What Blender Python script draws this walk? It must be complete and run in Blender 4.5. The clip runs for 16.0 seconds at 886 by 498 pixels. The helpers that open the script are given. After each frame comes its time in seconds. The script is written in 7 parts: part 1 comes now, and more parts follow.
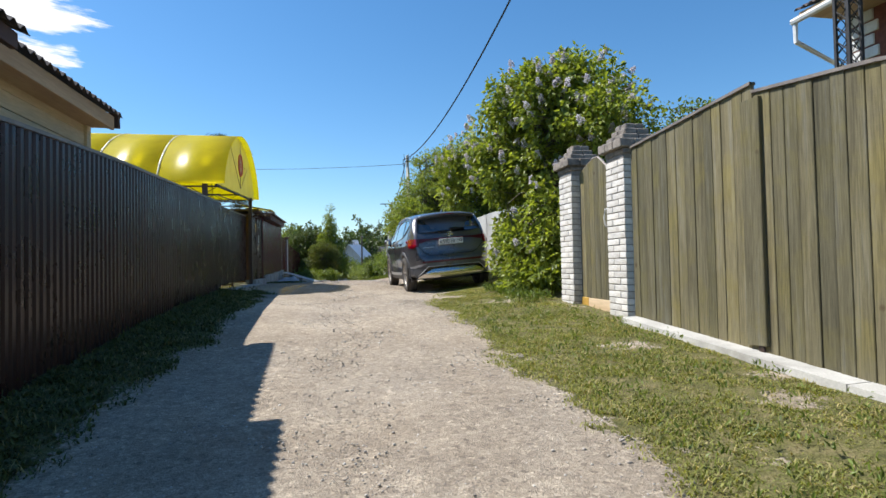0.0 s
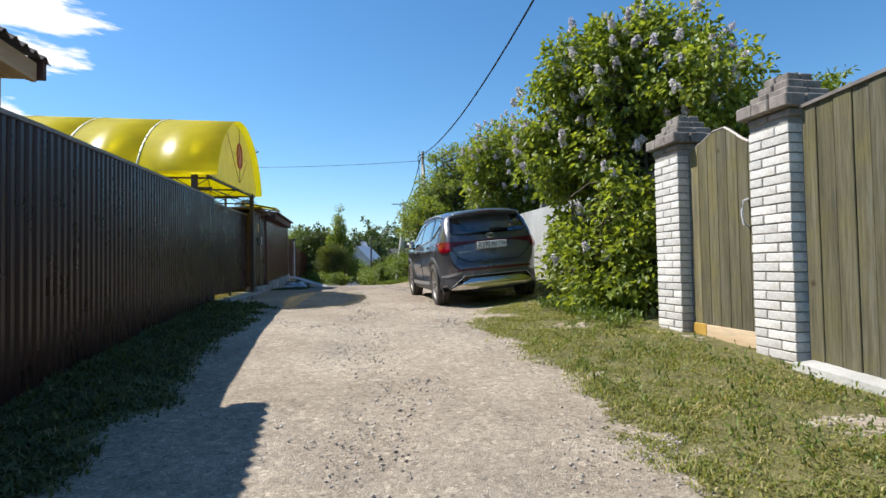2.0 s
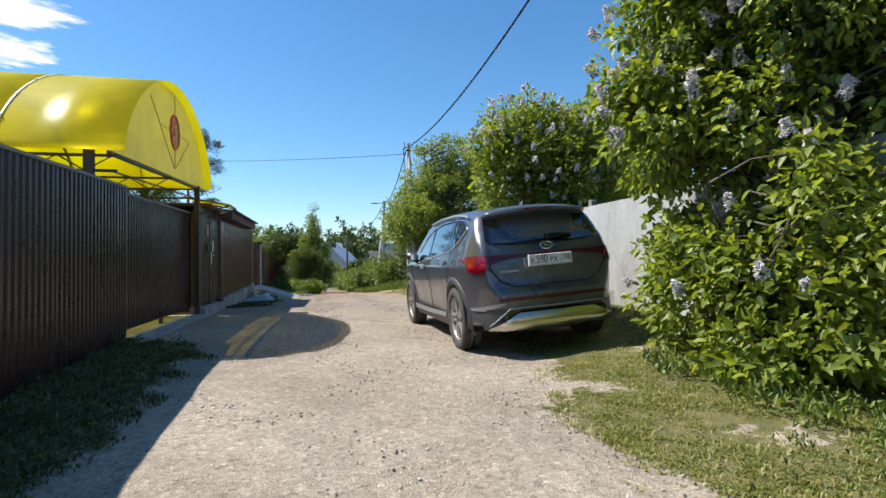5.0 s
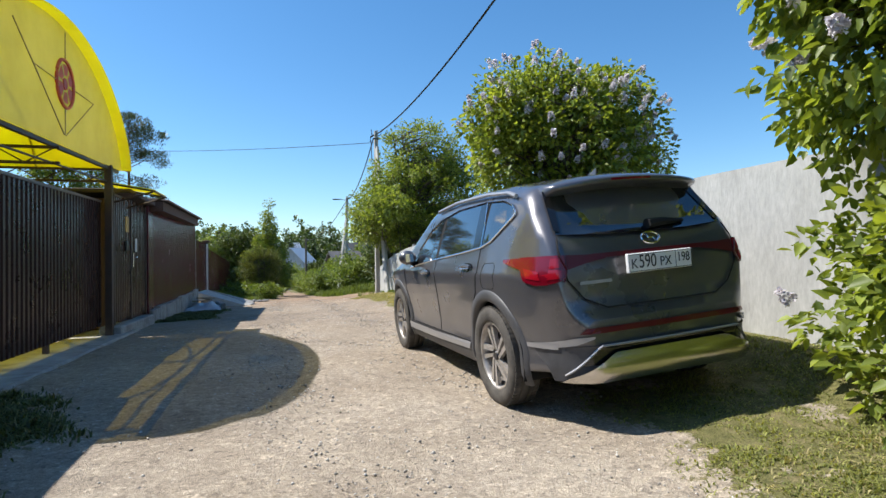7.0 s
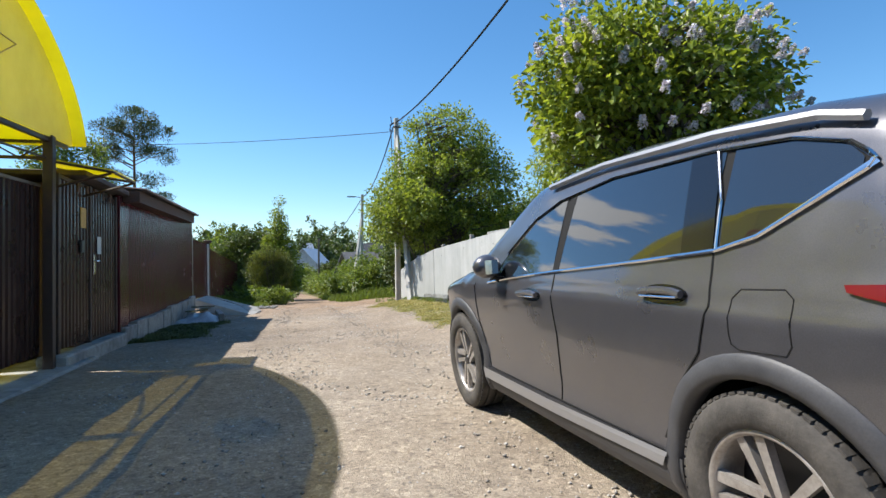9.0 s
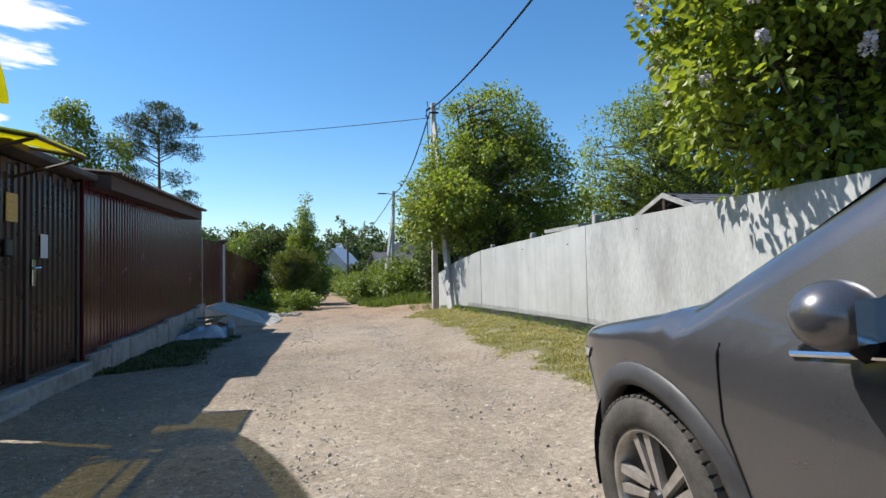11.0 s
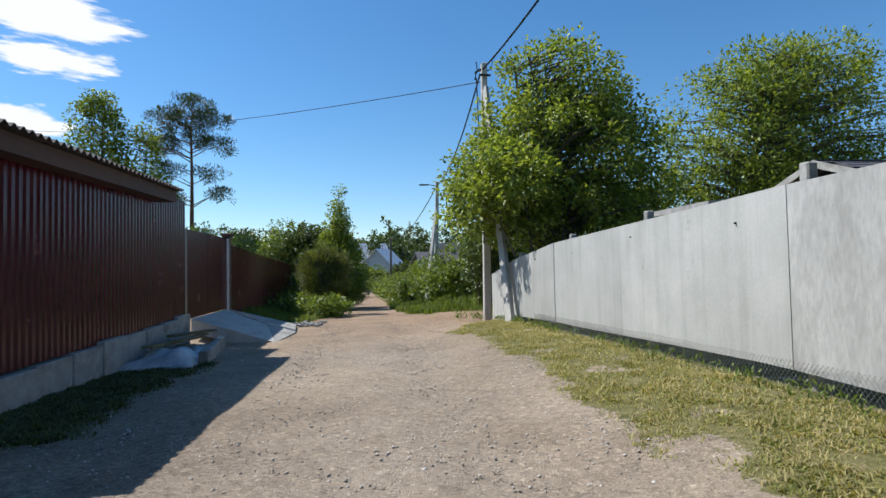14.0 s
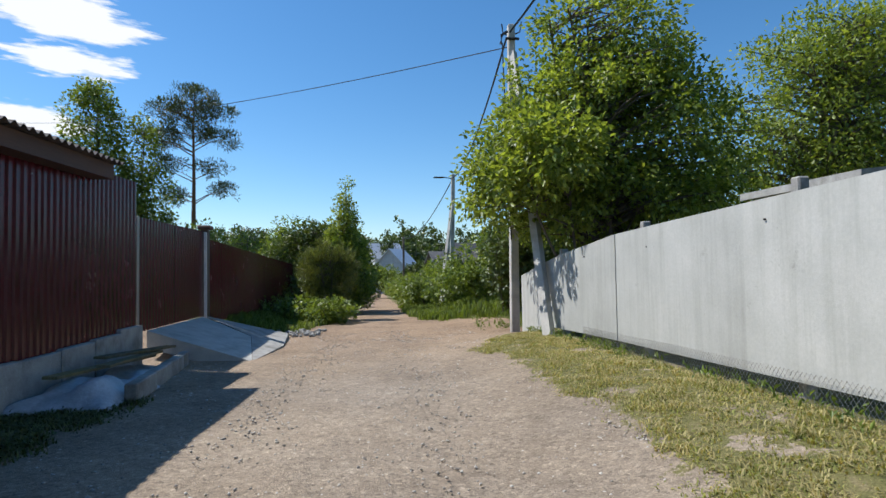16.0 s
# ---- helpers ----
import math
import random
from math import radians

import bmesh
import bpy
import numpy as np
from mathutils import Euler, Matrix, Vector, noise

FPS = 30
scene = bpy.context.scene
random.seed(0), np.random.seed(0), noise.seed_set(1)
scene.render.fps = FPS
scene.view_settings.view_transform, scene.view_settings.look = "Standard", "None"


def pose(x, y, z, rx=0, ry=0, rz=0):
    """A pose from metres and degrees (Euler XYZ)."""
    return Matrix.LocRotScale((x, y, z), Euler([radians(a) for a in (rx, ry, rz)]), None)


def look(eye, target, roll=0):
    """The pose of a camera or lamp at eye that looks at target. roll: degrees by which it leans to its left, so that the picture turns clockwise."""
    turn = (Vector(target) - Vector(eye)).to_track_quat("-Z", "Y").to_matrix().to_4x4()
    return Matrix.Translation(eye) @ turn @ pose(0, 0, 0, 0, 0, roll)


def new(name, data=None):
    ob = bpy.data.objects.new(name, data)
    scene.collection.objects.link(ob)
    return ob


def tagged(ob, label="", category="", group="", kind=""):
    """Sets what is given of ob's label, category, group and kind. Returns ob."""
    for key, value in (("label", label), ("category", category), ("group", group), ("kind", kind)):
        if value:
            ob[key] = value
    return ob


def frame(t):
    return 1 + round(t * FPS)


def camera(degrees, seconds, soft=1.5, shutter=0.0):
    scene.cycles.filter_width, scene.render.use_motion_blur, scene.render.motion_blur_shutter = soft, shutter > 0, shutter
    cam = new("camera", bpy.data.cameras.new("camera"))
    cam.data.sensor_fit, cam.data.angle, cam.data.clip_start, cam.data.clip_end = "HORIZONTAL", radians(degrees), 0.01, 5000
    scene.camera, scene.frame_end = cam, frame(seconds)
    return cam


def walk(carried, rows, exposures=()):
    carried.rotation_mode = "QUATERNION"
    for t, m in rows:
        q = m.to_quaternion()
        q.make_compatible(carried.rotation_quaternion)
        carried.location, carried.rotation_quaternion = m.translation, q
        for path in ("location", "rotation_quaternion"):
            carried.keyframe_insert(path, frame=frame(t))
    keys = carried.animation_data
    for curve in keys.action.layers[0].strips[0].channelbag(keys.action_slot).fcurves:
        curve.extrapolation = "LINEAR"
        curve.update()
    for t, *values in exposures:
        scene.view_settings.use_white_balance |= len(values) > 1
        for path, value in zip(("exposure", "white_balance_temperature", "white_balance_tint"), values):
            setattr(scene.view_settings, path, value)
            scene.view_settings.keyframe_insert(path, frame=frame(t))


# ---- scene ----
cam = camera(77.2, 16.0)
METRES, EYE, TILT, LEAN, TURN = 18.5, 1.15, 0.0, 0.0, -11.1
ROWS = [
    (0.0, 0.0, 0.0, 0.0, 0.03, 1.56, 1.19),
    (0.5, -0.0074, 0.0266, 0.0002, 0.02, 1.55, 1.17),
    (1.0, -0.0133, 0.0533, 0.0001, -0.02, 1.63, 1.13),
    (1.5, -0.0208, 0.0831, 0.0028, 0.41, 1.6, 1.1),
    (2.0, -0.028, 0.1095, 0.0064, 0.79, 1.75, 1.03),
    (2.5, -0.0347, 0.1404, 0.0112, 0.85, 1.64, 1.12),
    (3.0, -0.0405, 0.1696, 0.0144, 1.13, 1.69, 0.99),
    (3.5, -0.043, 0.2007, 0.0155, 0.84, 1.68, 1.22),
    (4.0, -0.0509, 0.2277, 0.0172, 0.52, 1.75, 1.11),
    (6.5, -0.0807, 0.3808, 0.0256, -5.67, 1.69, 1.25),
    (7.0, -0.0854, 0.4157, 0.0249, -5.91, 1.68, 1.34),
    (7.5, -0.0926, 0.45, 0.0263, -5.48, 1.68, 1.22),
    (8.0, -0.0955, 0.4837, 0.0268, -5.17, 1.74, 1.25),
    (8.5, -0.1001, 0.5168, 0.0291, -4.89, 1.73, 1.26),
    (9.0, -0.1029, 0.5468, 0.0301, -4.65, 1.78, 1.25),
    (9.5, -0.1066, 0.5805, 0.0329, -4.06, 1.77, 1.21),
    (12.0, -0.1201, 0.7343, 0.0361, -0.4, 1.97, 1.14),
    (12.5, -0.1201, 0.7665, 0.0356, 0.34, 2.0, 1.18),
    (13.0, -0.1229, 0.7985, 0.0349, 1.84, 1.96, 1.11),
    (13.5, -0.122, 0.8303, 0.0341, 2.4, 2.04, 1.15),
    (14.0, -0.1232, 0.8618, 0.0342, 3.02, 2.03, 1.14),
    (14.5, -0.1242, 0.8915, 0.0342, 3.34, 2.11, 1.08),
    (15.0, -0.1277, 0.9227, 0.0326, 3.95, 2.09, 1.07),
    (15.5, -0.1319, 0.9527, 0.0325, 4.31, 2.15, 0.95),
    (16.0, -0.1363, 0.9853, 0.0336, 4.42, 2.12, 0.97),
]
EXPOSURE = [(0.0, 0.50, 6500, 10), (4.0, 0.52, 6500, 10), (7.0, 0.62, 6500, 10), (9.5, 0.68, 6450, 10), (12.0, 0.38, 6350, 10), (16.0, 0.30, 6300, 10)]
walk(cam, [(t, pose(0, 0, EYE, TILT, LEAN, TURN) @ pose(METRES * x, METRES * y, METRES * z, 90 + pitch, roll, yaw)) for t, x, y, z, yaw, pitch, roll in ROWS], EXPOSURE)

# ---- world and sun ----
SUN_WAY = Vector((0.68, -0.34, -1.0)).normalized()      # the way in which sunlight travels
world = bpy.data.worlds.new("sky")
scene.world = world
world.use_nodes = True
wn, wl = world.node_tree.nodes, world.node_tree.links
sky = wn.new("ShaderNodeTexSky")
sky.sky_type = "NISHITA"
sky.sun_disc = False
sky.sun_elevation = math.asin(-SUN_WAY.z)
sky.sun_rotation = math.atan2(-SUN_WAY.x, -SUN_WAY.y)
sky.air_density, sky.dust_density, sky.ozone_density = 1.0, 0.2, 4.4
wn["Background"].inputs["Strength"].default_value = 0.118
deep = wn.new("ShaderNodeHueSaturation")
deep.inputs["Saturation"].default_value = 1.2
deep.inputs["Hue"].default_value = 0.496
wl.new(sky.outputs["Color"], deep.inputs["Color"])
wl.new(deep.outputs["Color"], wn["Background"].inputs["Color"])
sun = new("sun", bpy.data.lights.new("sun", "SUN"))
sun.data.energy, sun.data.angle, sun.data.color = 5.0, radians(0.53), (1.0, 0.955, 0.89)
sun.matrix_world = look((-40, 30, 60), Vector((-40, 30, 60)) + SUN_WAY)

# ---- materials ----
def graph(name, rough=0.8, metal=0.0, spec=0.5):
    m = bpy.data.materials.new(name)
    m.use_nodes = True
    b = m.node_tree.nodes["Principled BSDF"]
    b.inputs["Roughness"].default_value = rough
    b.inputs["Metallic"].default_value = metal
    b.inputs["Specular IOR Level"].default_value = spec
    return m, m.node_tree.nodes, m.node_tree.links, b


def coords(n, l, scale=(1, 1, 1), kind="Object"):
    tc, mp = n.new("ShaderNodeTexCoord"), n.new("ShaderNodeMapping")
    mp.inputs["Scale"].default_value = scale
    l.new(tc.outputs[kind], mp.inputs["Vector"])
    return mp.outputs["Vector"]


def noise_tex(n, l, vec, scale, detail=4.0, rough=0.6):
    t = n.new("ShaderNodeTexNoise")
    t.inputs["Scale"].default_value, t.inputs["Detail"].default_value, t.inputs["Roughness"].default_value = scale, detail, rough
    l.new(vec, t.inputs["Vector"])
    return t.outputs["Fac"]


def ramp(n, l, fac, stops):
    r = n.new("ShaderNodeValToRGB")
    e = r.color_ramp.elements
    while len(e) < len(stops):
        e.new(0.5)
    for k, (p, c) in zip(e, stops):
        k.position, k.color = p, (*c, 1) if len(c) == 3 else c
    l.new(fac, r.inputs["Fac"])
    return r.outputs["Color"]


def mix(n, l, fac, a, b, mode="MIX"):
    m = n.new("ShaderNodeMix")
    m.data_type, m.blend_type = "RGBA", mode
    for sock, v in ((m.inputs[0], fac), (m.inputs[6], a), (m.inputs[7], b)):
        if isinstance(v, (int, float)):
            sock.default_value = v
        elif isinstance(v, tuple):
            sock.default_value = (*v, 1)
        else:
            l.new(v, sock)
    return m.outputs[2]


def bump(n, l, b, height, strength=0.4, dist=0.01):
    k = n.new("ShaderNodeBump")
    k.inputs["Strength"].default_value, k.inputs["Distance"].default_value = strength, dist
    l.new(height, k.inputs["Height"])
    l.new(k.outputs["Normal"], b.inputs["Normal"])


def surface(name, dark, light, scale=6.0, rough=0.8, metal=0.0, fine=60.0, relief=0.3, dist=0.004, stretch=(1, 1, 1), vary=0.0, spec=0.5, stain=None, kind="Object"):
    """A worn surface: broad mottling, fine grain, relief, some change from piece to piece, and stains."""
    m, n, l, b = graph(name, rough, metal, spec)
    v = coords(n, l, stretch, kind)
    broad = noise_tex(n, l, v, scale, 5)
    grain = noise_tex(n, l, v, fine, 3)
    col = ramp(n, l, broad, [(0.3, dark), (0.7, light)])
    g = ramp(n, l, grain, [(0.25, (0.78,) * 3), (0.75, (1.15,) * 3)])
    col = mix(n, l, 0.8, col, g, "MULTIPLY")
    if stain:
        s = ramp(n, l, noise_tex(n, l, v, scale * 0.35, 6, 0.7), [(0.5, (0, 0, 0)), (0.68, (1, 1, 1))])
        col = mix(n, l, s, col, stain)
    if vary:
        oi = n.new("ShaderNodeObjectInfo")
        r = ramp(n, l, oi.outputs["Random"], [(0, (1 - vary,) * 3), (1, (1 + vary,) * 3)])
        col = mix(n, l, 1.0, col, r, "MULTIPLY")
    l.new(col, b.inputs["Base Color"])
    rr = ramp(n, l, broad, [(0.2, (max(rough - 0.1, 0.02),) * 3), (0.8, (min(rough + 0.1, 1),) * 3)])
    l.new(rr, b.inputs["Roughness"])
    if relief:
        bump(n, l, b, grain, relief, dist)
    return m


def plain(name, colour, rough=0.5, metal=0.0, spec=0.5, coat=0.0):
    m, n, l, b = graph(name, rough, metal, spec)
    b.inputs["Base Color"].default_value = (*colour, 1)
    b.inputs["Coat Weight"].default_value = coat
    b.inputs["Coat Roughness"].default_value = 0.03
    return m


def leaf_mat(name, shade, bright, back=0.35, rough=0.45, tint=(1.35, 1.3, 0.5)):
    m, n, l, b = graph(name, rough)
    geo = n.new("ShaderNodeNewGeometry")
    col = ramp(n, l, geo.outputs["Random Per Island"], [(0.0, shade), (0.7, bright), (1.0, tuple(min(1, c * 1.25) for c in bright))])
    broad = noise_tex(n, l, coords(n, l), 1.3, 3)
    col = mix(n, l, 0.6, col, ramp(n, l, broad, [(0.3, (0.75, 0.8, 0.7)), (0.7, (1.2, 1.15, 1.1))]), "MULTIPLY")
    l.new(col, b.inputs["Base Color"])
    tr, ad = n.new("ShaderNodeBsdfTranslucent"), n.new("ShaderNodeMixShader")
    ad.inputs["Fac"].default_value = back
    l.new(mix(n, l, 1.0, col, tint, "MULTIPLY"), tr.inputs["Color"])
    l.new(b.outputs["BSDF"], ad.inputs[1])
    l.new(tr.outputs["BSDF"], ad.inputs[2])
    l.new(ad.outputs["Shader"], n["Material Output"].inputs["Surface"])
    return m

# ---- mesh helpers ----
def link(name, bm, mat, parent=None, label="", smooth=False):
    me = bpy.data.meshes.new(name)
    bm.normal_update()
    bm.to_mesh(me)
    bm.free()
    for m in (mat if isinstance(mat, (list, tuple)) else [mat]):
        me.materials.append(m)
    if smooth:
        me.polygons.foreach_set("use_smooth", [True] * len(me.polygons))
    ob = new(name, me)
    if parent:
        ob.parent = parent
    if label:
        ob["label"] = label
    return ob


def part(name, bm, mat, parent, label="", smooth=False):
    """Links a bmesh as one mesh object under a thing or a part."""
    return link(name, bm, mat, parent, label, smooth)


def thing(name, label, category, group="", kind="", at=None):
    ob = new(name)
    ob.empty_display_size = 0.2
    if at is not None:
        ob.matrix_world = at
    return tagged(ob, label, category, group, kind)


def box(bm, x0, x1, y0, y1, z0, z1, bevel=0.0, m=None):
    """A box between the given planes, with bevelled edges."""
    vs = [bm.verts.new((x, y, z)) for x in (x0, x1) for y in (y0, y1) for z in (z0, z1)]
    fs = [bm.faces.new([vs[i] for i in q]) for q in ((0, 1, 3, 2), (4, 6, 7, 5), (0, 4, 5, 1), (2, 3, 7, 6), (0, 2, 6, 4), (1, 5, 7, 3))]
    if bevel:
        es = list({e for f in fs for e in f.edges})
        r = bmesh.ops.bevel(bm, geom=es, offset=bevel, segments=1, affect="EDGES", profile=0.6)
        vs = list({v for v in vs if v.is_valid} | set(r["verts"]))
    if m is not None:
        bmesh.ops.transform(bm, matrix=m, verts=[v for v in vs if v.is_valid])
    return bm


def boxed(x0, x1, y0, y1, z0, z1, bevel=0.0, m=None):
    return box(bmesh.new(), x0, x1, y0, y1, z0, z1, bevel, m)


def tube(bm, pts, radii, sides=8, cap=True):
    """A round bar along points."""
    pts = [Vector(p) for p in pts]
    if isinstance(radii, (int, float)):
        radii = [radii] * len(pts)
    rings = []
    for i, p in enumerate(pts):
        d = (pts[min(i + 1, len(pts) - 1)] - pts[max(i - 1, 0)]).normalized()
        a = d.cross(Vector((0, 0, 1)) if abs(d.z) < 0.95 else Vector((1, 0, 0))).normalized()
        b = d.cross(a)
        rings.append([bm.verts.new(p + radii[i] * (math.cos(t) * a + math.sin(t) * b)) for t in (2 * math.pi * k / sides for k in range(sides))])
    for r, s in zip(rings, rings[1:]):
        for k in range(sides):
            bm.faces.new((r[k], r[(k + 1) % sides], s[(k + 1) % sides], s[k]))
    if cap:
        bm.faces.new(rings[0])
        bm.faces.new(rings[-1][::-1])
    return bm


def tubed(pts, radii, sides=8):
    return tube(bmesh.new(), pts, radii, sides)


def mesh_from(name, verts, faces, mat, smooth=False):
    """A mesh from arrays: verts (n, 3); faces (m, k) with one k for all."""
    me = bpy.data.meshes.new(name)
    verts, faces = np.asarray(verts, np.float32), np.asarray(faces, np.int32)
    me.vertices.add(len(verts))
    me.vertices.foreach_set("co", verts.ravel())
    k = faces.shape[1]
    me.loops.add(faces.size)
    me.loops.foreach_set("vertex_index", faces.ravel())
    me.polygons.add(len(faces))
    me.polygons.foreach_set("loop_start", np.arange(0, faces.size, k, dtype=np.int32))
    me.polygons.foreach_set("loop_total", np.full(len(faces), k, np.int32))
    me.update(calc_edges=True)
    me.materials.append(mat)
    if smooth:
        me.polygons.foreach_set("use_smooth", [True] * len(faces))
    return me


# ---- the lie of the land ----
def smooth_step(a, b, v):
    t = np.clip((np.asarray(v, float) - a) / (b - a), 0, 1)
    return t * t * (3 - 2 * t)


ROAD_Y = (-30, -4, 0, 2, 3.8, 5.5, 7.2, 10, 14, 18.4, 23, 28, 33, 38, 60, 95, 150, 260, 600)
ROAD_Z = (-1.6, -0.25, 0.0, 0.12, 0.24, 0.34, 0.45, 0.57, 0.65, 0.63, 0.55, 0.42, 0.28, 0.12, -0.65, -1.9, -3.0, -3.0, -3.0)


def road_z(y):
    return sum(np.interp(np.asarray(y, float) + d, ROAD_Y, ROAD_Z) for d in (-1.2, -0.6, 0, 0.6, 1.2)) / 5


def ground_z(x, y):
    """The height of the ground."""
    x, y = np.asarray(x, float), np.asarray(y, float)
    z = road_z(y)
    near = 1 - smooth_step(9, 13, y)
    z = z + near * 0.13 * smooth_step(1.5, 3.2, x)
    z = z + (1 - near) * (1 - smooth_step(27, 31, y)) * (0.16 + 0.08 * smooth_step(14, 18, y)) * smooth_step(1.7, 3.7, x)
    z = z + 0.02 * smooth_step(0.9, 2.4, -x) * (1 - smooth_step(12, 16, y))
    z = z + 0.2 * smooth_step(3.1, 3.8, x) * smooth_step(7.8, 9.5, y) * (1 - smooth_step(12, 15, y))
    z = z + 0.42 * smooth_step(1.0, 3.0, -x) * smooth_step(26.5, 29, y) * (1 - smooth_step(34, 42, y))
    z = z + smooth_step(38, 60, y) * (0.5 * smooth_step(2.0, 6.0, np.abs(x - 1)))
    z = z + 0.5 * smooth_step(30, 36, y) * smooth_step(2.6, 5.0, x) * (1 - smooth_step(50, 60, y))
    return z

# ---- the place's own materials ----
def ground_material():
    m, n, l, b = graph("lane_and_grass", 0.95, 0, 0.2)
    v = coords(n, l)
    at = n.new("ShaderNodeAttribute")
    at.attribute_name = "grass"
    broad, mid, fine = noise_tex(n, l, v, 0.7, 5, 0.65), noise_tex(n, l, v, 9, 5, 0.7), noise_tex(n, l, v, 85, 3, 0.7)
    sand = ramp(n, l, broad, [(0.3, (0.35, 0.29, 0.222)), (0.5, (0.45, 0.38, 0.295)), (0.7, (0.53, 0.455, 0.36))])
    sep = n.new("ShaderNodeSeparateXYZ")
    l.new(v, sep.inputs[0])
    mr = n.new("ShaderNodeMapRange")
    mr.inputs["From Min"].default_value, mr.inputs["From Max"].default_value = 11.0, 19.0
    l.new(sep.outputs["Y"], mr.inputs["Value"])
    sand = mix(n, l, mr.outputs["Result"], sand, mix(n, l, 1.0, sand, (0.80, 0.77, 0.75), "MULTIPLY"))
    mr2 = n.new("ShaderNodeMapRange")
    mr2.inputs["From Min"].default_value, mr2.inputs["From Max"].default_value = 24.5, 31.0
    l.new(sep.outputs["Y"], mr2.inputs["Value"])
    sand = mix(n, l, mr2.outputs["Result"], sand, mix(n, l, 1.0, sand, (0.98, 0.86, 0.76), "MULTIPLY"))
    sand = mix(n, l, 0.55, sand, ramp(n, l, mid, [(0.3, (0.68, 0.67, 0.67)), (0.7, (1.2, 1.19, 1.17))]), "MULTIPLY")
    warp = n.new("ShaderNodeVectorMath")
    warp.operation = "ADD"
    wv = n.new("ShaderNodeTexNoise")
    wv.inputs["Scale"].default_value = 30
    l.new(v, wv.inputs["Vector"])
    ws = n.new("ShaderNodeVectorMath")
    ws.operation = "SCALE"
    ws.inputs["Scale"].default_value = 0.03
    l.new(wv.outputs["Color"], ws.inputs[0])
    l.new(v, warp.inputs[0])
    l.new(ws.outputs[0], warp.inputs[1])
    chips = []
    for size in (34, 95):
        vo = n.new("ShaderNodeTexVoronoi")
        vo.inputs["Scale"].default_value = size
        l.new(warp.outputs[0], vo.inputs["Vector"])
        chips.append(vo)
        sx = n.new("ShaderNodeSeparateColor")
        l.new(vo.outputs["Color"], sx.inputs[0])
        chip = ramp(n, l, sx.outputs[0], [(0.0, (0.55, 0.55, 0.56)), (0.12, (0.85, 0.84, 0.83)), (0.75, (1.03, 1.03, 1.02)), (0.95, (1.2, 1.2, 1.19)), (1.0, (1.5, 1.5, 1.48))])
        sand = mix(n, l, 0.75, sand, chip, "MULTIPLY")
    grey = ramp(n, l, noise_tex(n, l, v, 0.32, 4, 0.6), [(0.42, (0, 0, 0)), (0.62, (0.8,) * 3)])
    sand = mix(n, l, grey, sand, mix(n, l, 1.0, sand, (0.86, 0.88, 0.92), "MULTIPLY"))
    sand = mix(n, l, 0.7, sand, ramp(n, l, fine, [(0.3, (0.7,) * 3), (0.7, (1.22,) * 3)]), "MULTIPLY")
    turf = ramp(n, l, mid, [(0.3, (0.085, 0.088, 0.032)), (0.5, (0.165, 0.155, 0.06)), (0.7, (0.25, 0.205, 0.11))])
    turf = mix(n, l, 0.9, turf, ramp(n, l, fine, [(0.3, (0.55,) * 3), (0.7, (1.4,) * 3)]), "MULTIPLY")
    add = n.new("ShaderNodeMath")
    add.operation = "ADD"
    l.new(at.outputs["Fac"], add.inputs[0])
    l.new(ramp(n, l, noise_tex(n, l, v, 5.5, 6, 0.75), [(0.25, (0.0,) * 3), (0.75, (1.0,) * 3)]), add.inputs[1])
    fac = ramp(n, l, add.outputs[0], [(0.0, (0, 0, 0)), (0.93, (0, 0, 0)), (1.0, (1, 1, 1))])
    l.new(mix(n, l, fac, sand, turf), b.inputs["Base Color"])
    hs = n.new("ShaderNodeMath")
    hs.operation = "ADD"
    l.new(fine, hs.inputs[0])
    l.new(noise_tex(n, l, v, 28, 5, 0.75), hs.inputs[1])
    bump(n, l, b, hs.outputs[0], 0.75, 0.022)
    return m


